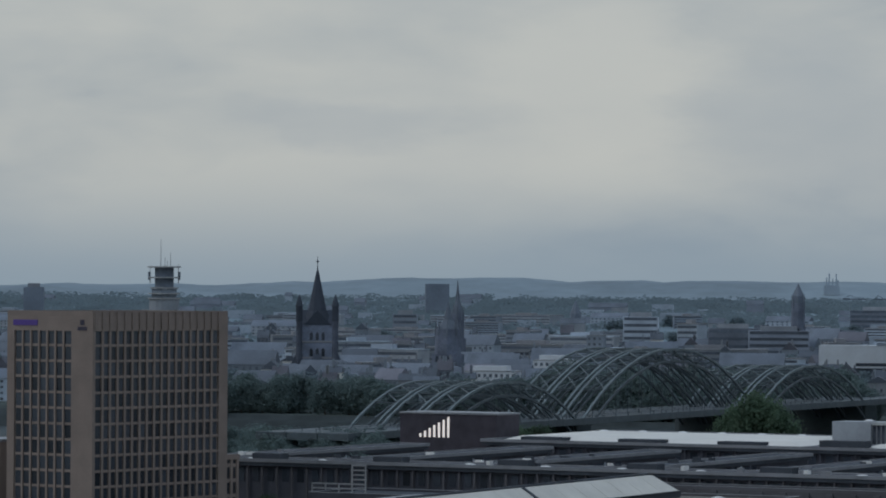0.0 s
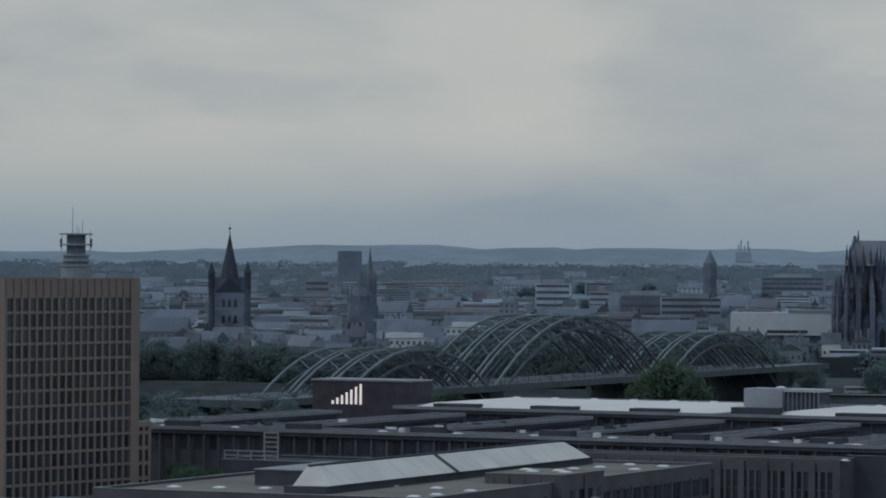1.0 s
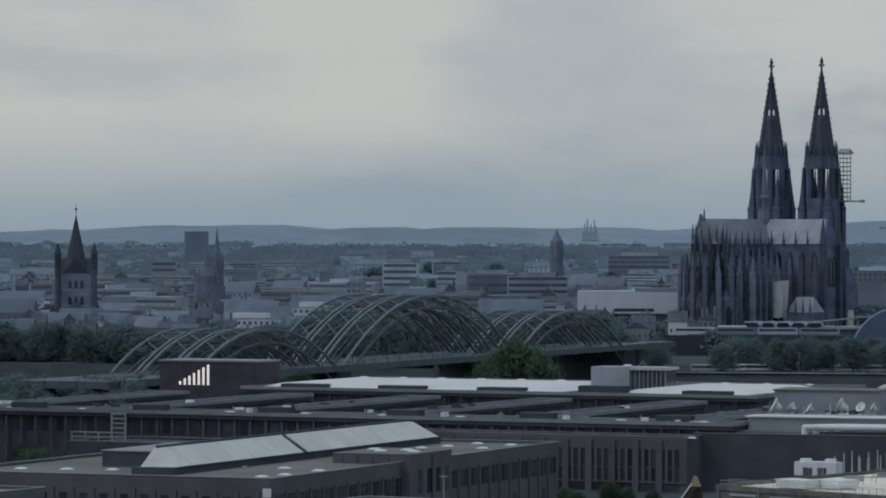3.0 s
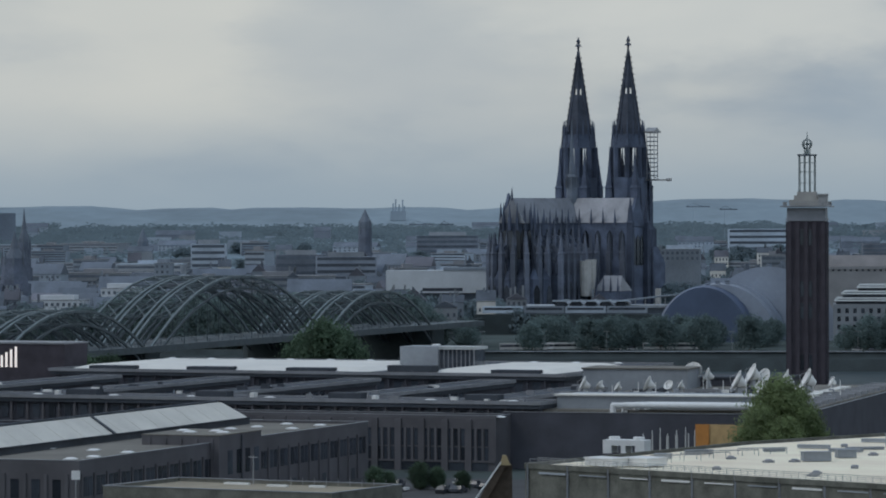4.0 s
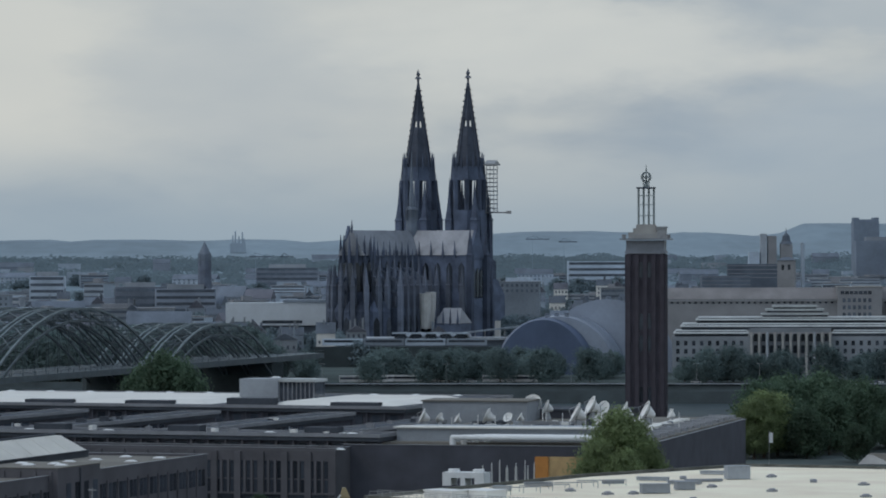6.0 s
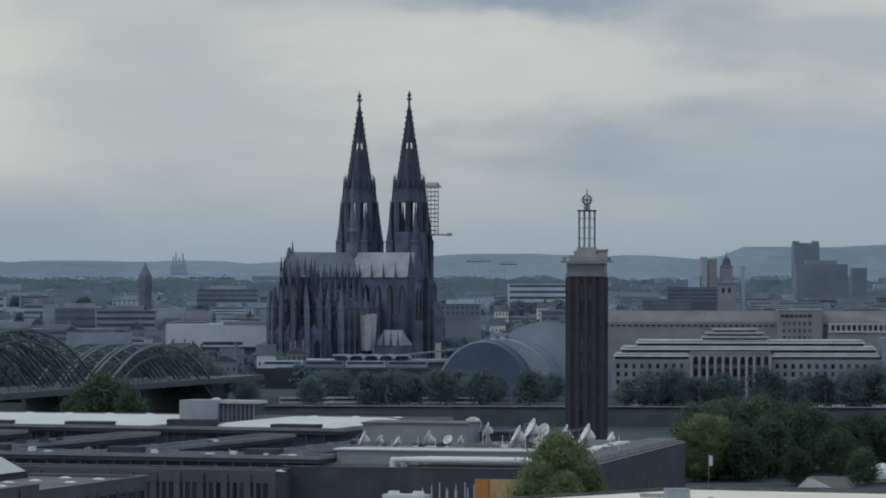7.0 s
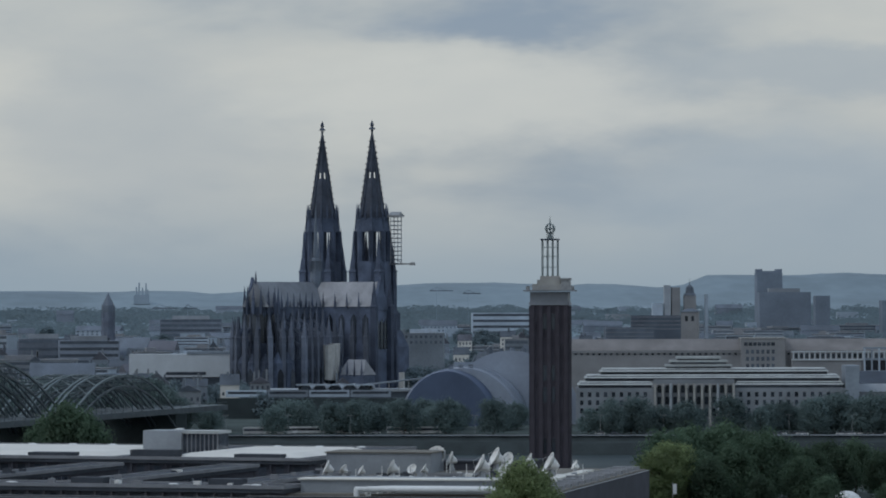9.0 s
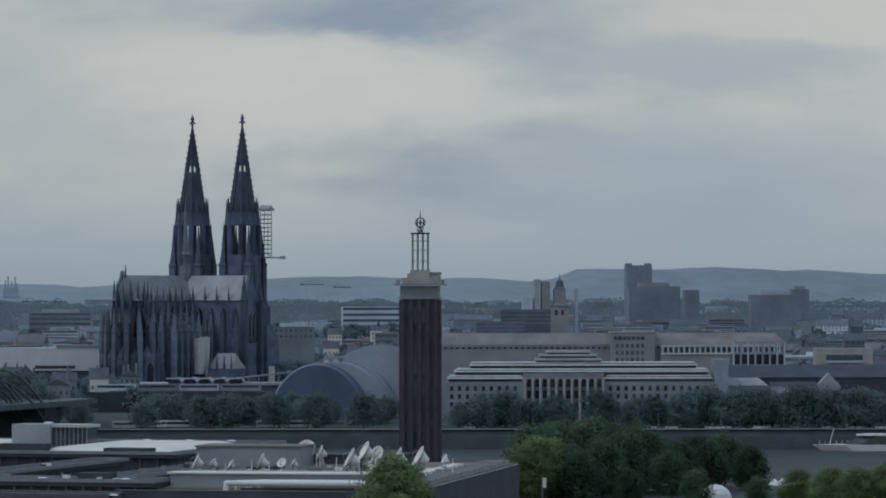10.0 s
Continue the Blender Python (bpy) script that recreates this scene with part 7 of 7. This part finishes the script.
for k in range(4):
    a0, a1 = k * math.pi / 8, (k + 1) * math.pi / 8
    prism(bm, ring(4.5 * math.cos(a0), 14), 1.5 + 4 * math.sin(a0), 1.5 + 4 * math.sin(a1), ring(max(0.05, 4.5 * math.cos(a1)), 14))
part("canopy", bm, "white", t)
for k in range(6):
    bm = B()
    px, py = ring(4.3, 6)[k]
    bar(bm, (px, py, 0), (px, py, 1.6), 0.12)
    part("pole", bm, "steel_grey", t)
for k in range(4):
    x, y = at(1150 + k * 14, 1150 + (k % 2) * 5)
    t = thing("market_tent", x, y, 0, 10 * k, "small white peaked tent in the park", "tent", "white park tents")
    bm = B()
    cone(bm, 0, 0, 2.3, 4.2, 2.6, 0.05, 4)
    part("canopy", bm, "white", t)
    for px, py in ring(2.4, 4, 0, 0, 0.5):
        bm = B()
        bar(bm, (px, py, 0), (px, py, 2.35), 0.08)
        part("pole", bm, "steel_grey", t)
x, y = at(733, 1035)
t = thing("banner_sign", x, y, 0, 0, "narrow white banner on a pole before dark trees", "sign")
bm = B()
bar(bm, (0, 0, 0), (0, 0, 10.5), 0.14)
part("pole", bm, "steel_grey", t)
bm = B()
box(bm, 0.1, 1.0, -0.04, 0.04, 7.4, 10.0)
part("banner", bm, "white", t)
x, y = at(-1712, 952)
t = thing("orange_block", x, y, 0, -21, "orange-brown clad block beside the office tower", "building")
bm = B()
box(bm, -16, 1.5, 0, 14, 0, 20)
part("wall", bm, "sandstone", t)
bm = B()
box(bm, -16.2, 1.7, -0.2, 14.2, 20, 20.6)
part("coping", bm, "roof_edge", t)
for k in range(5):
    for j in range(3):
        part("window", window_mesh(1.3, 2.0), "glass_dark", t, m=pose(-12 + j * 4.2, -0.06, 2 + k * 3.6))


# ---- notched crown, street lamps and small roof gear ----
x, y = at(905, 3500)
t = thing("roof_crown", x, y, 80, 0, "dark notched plant storey on the high-rise roof", "plant storey")
for a, b, hh in ((-11, -6, 3.2), (-6, 6, 1.6), (6, 11, 3.2)):
    bm = B()
    box(bm, a, b - 0.05, -6, 6, 0, hh)
    part("screen", bm, "haze_block", t)


def lamp(x, y, h, group):
    t = thing("street_lamp", x, y, 0.02, 0, "slim grey street lamp with a twin head", "street lamp", group)
    part("pole", cone(B(), 0, 0, 0, h, 0.1, 0.06, 6), "steel_grey", t)
    bm = B()
    bar(bm, (-0.9, 0, h), (0.9, 0, h), 0.1)
    part("arm", bm, "steel_grey", t)
    for sx in (-0.95, 0.95):
        bm = B()
        box(bm, sx - 0.35, sx + 0.35, -0.15, 0.15, h - 0.12, h + 0.06)
        part("lamp_head", bm, "steel_grey", t)


for k in range(16):
    x = -40 + k * 26
    lamp(x, lerp(WEST_BANK, x) + 18, 9, "quay lamps")

# ---- yard paving and more far greenery ----
bm = B()
prism(bm, [(-75, 770), (0, 780), (8, 880), (-60, 900)], -0.3, 0.015)
solid("pavement", bm, "asphalt", "dark worn asphalt yard between the halls", "pavement", kind="structure")
for k in range(12):
    b, y = rnd.uniform(360, 490), rnd.uniform(3080, 3150)
    FAR.append((b / 7200 * y, y, land(b / 7200 * y, y), rnd.uniform(0.7, 0.95), 1.2))
for k in range(14):
    b, y = rnd.uniform(262, 480), rnd.uniform(2480, 2950)
    FAR.append((b / 7200 * y, y, land(b / 7200 * y, y), rnd.uniform(0.6, 0.85), 1.1))
for k in range(22):
    b, y = rnd.uniform(1020, 1400), rnd.uniform(2200, 2900)
    FAR.append((b / 7200 * y, y, land(b / 7200 * y, y), rnd.uniform(0.9, 1.3), 1.1))
for k in range(16):
    b, y = rnd.uniform(250, 420), rnd.uniform(2300, 2420)
    FAR.append((b / 7200 * y, y, 0, rnd.uniform(0.9, 1.3), 1.0))
for k in range(26):
    b, y = rnd.uniform(-190, 20), rnd.uniform(1960, 2240)
    FAR.append((b / 7200 * y, y, 0, rnd.uniform(0.7, 1.0), 1.0))


def far_tree_mass():
    """All distant garden and town trees as one mass of leaves."""
    verts, faces, n = [], [], 0
    for x, y, z, size, wide in FAR:
        me = rnd.choice(far_crowns)
        co = np.empty(len(me.vertices) * 3)
        me.vertices.foreach_get("co", co)
        a = rnd.uniform(0, 6.28)
        co = co.reshape(-1, 3) * (size * wide, size * wide, size)
        co[:, 0], co[:, 1] = co[:, 0] * math.cos(a) - co[:, 1] * math.sin(a), co[:, 0] * math.sin(a) + co[:, 1] * math.cos(a)
        verts.append(co + (x, y, z))
        faces += [(n + 4 * i, n + 4 * i + 1, n + 4 * i + 2, n + 4 * i + 3) for i in range(len(co) // 4)]
        n += len(co)
    me = bpy.data.meshes.new("far_trees")
    me.from_pydata(np.concatenate(verts).tolist(), [], faces)
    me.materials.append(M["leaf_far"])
    tagged(new("far_trees", me), "distant haze-tinted garden and street trees among houses", "trees", kind="stuff")
    for c in far_crowns:
        bpy.data.meshes.remove(c)


far_tree_mass()


def ramp_roof(x, y):
    t = thing("canopy", x, y, 0, -16, "low sloping canopy with a white gable face on the asphalt", "canopy")
    bm = B()
    prism(bm, [(-5, -3), (9, -3), (9, 5), (-5, 5)], 0.0, 2.7, [(-2.6, -1), (7, -1), (7, 4), (-2.6, 4)])
    part("roof", bm, "roof_grey", t)
    bm = B()
    prism(bm, [(-5.2, -3.3), (4.0, -3.3), (4.0, -3.05), (-5.2, -3.05)], 0.1, 2.5, [(-2.9, -1.3), (-1.6, -1.3), (-1.6, -1.05), (-2.9, -1.05)])
    part("gable_face", bm, "limestone", t, "white triangular gable face")


ramp_roof(*at(929, 1070))
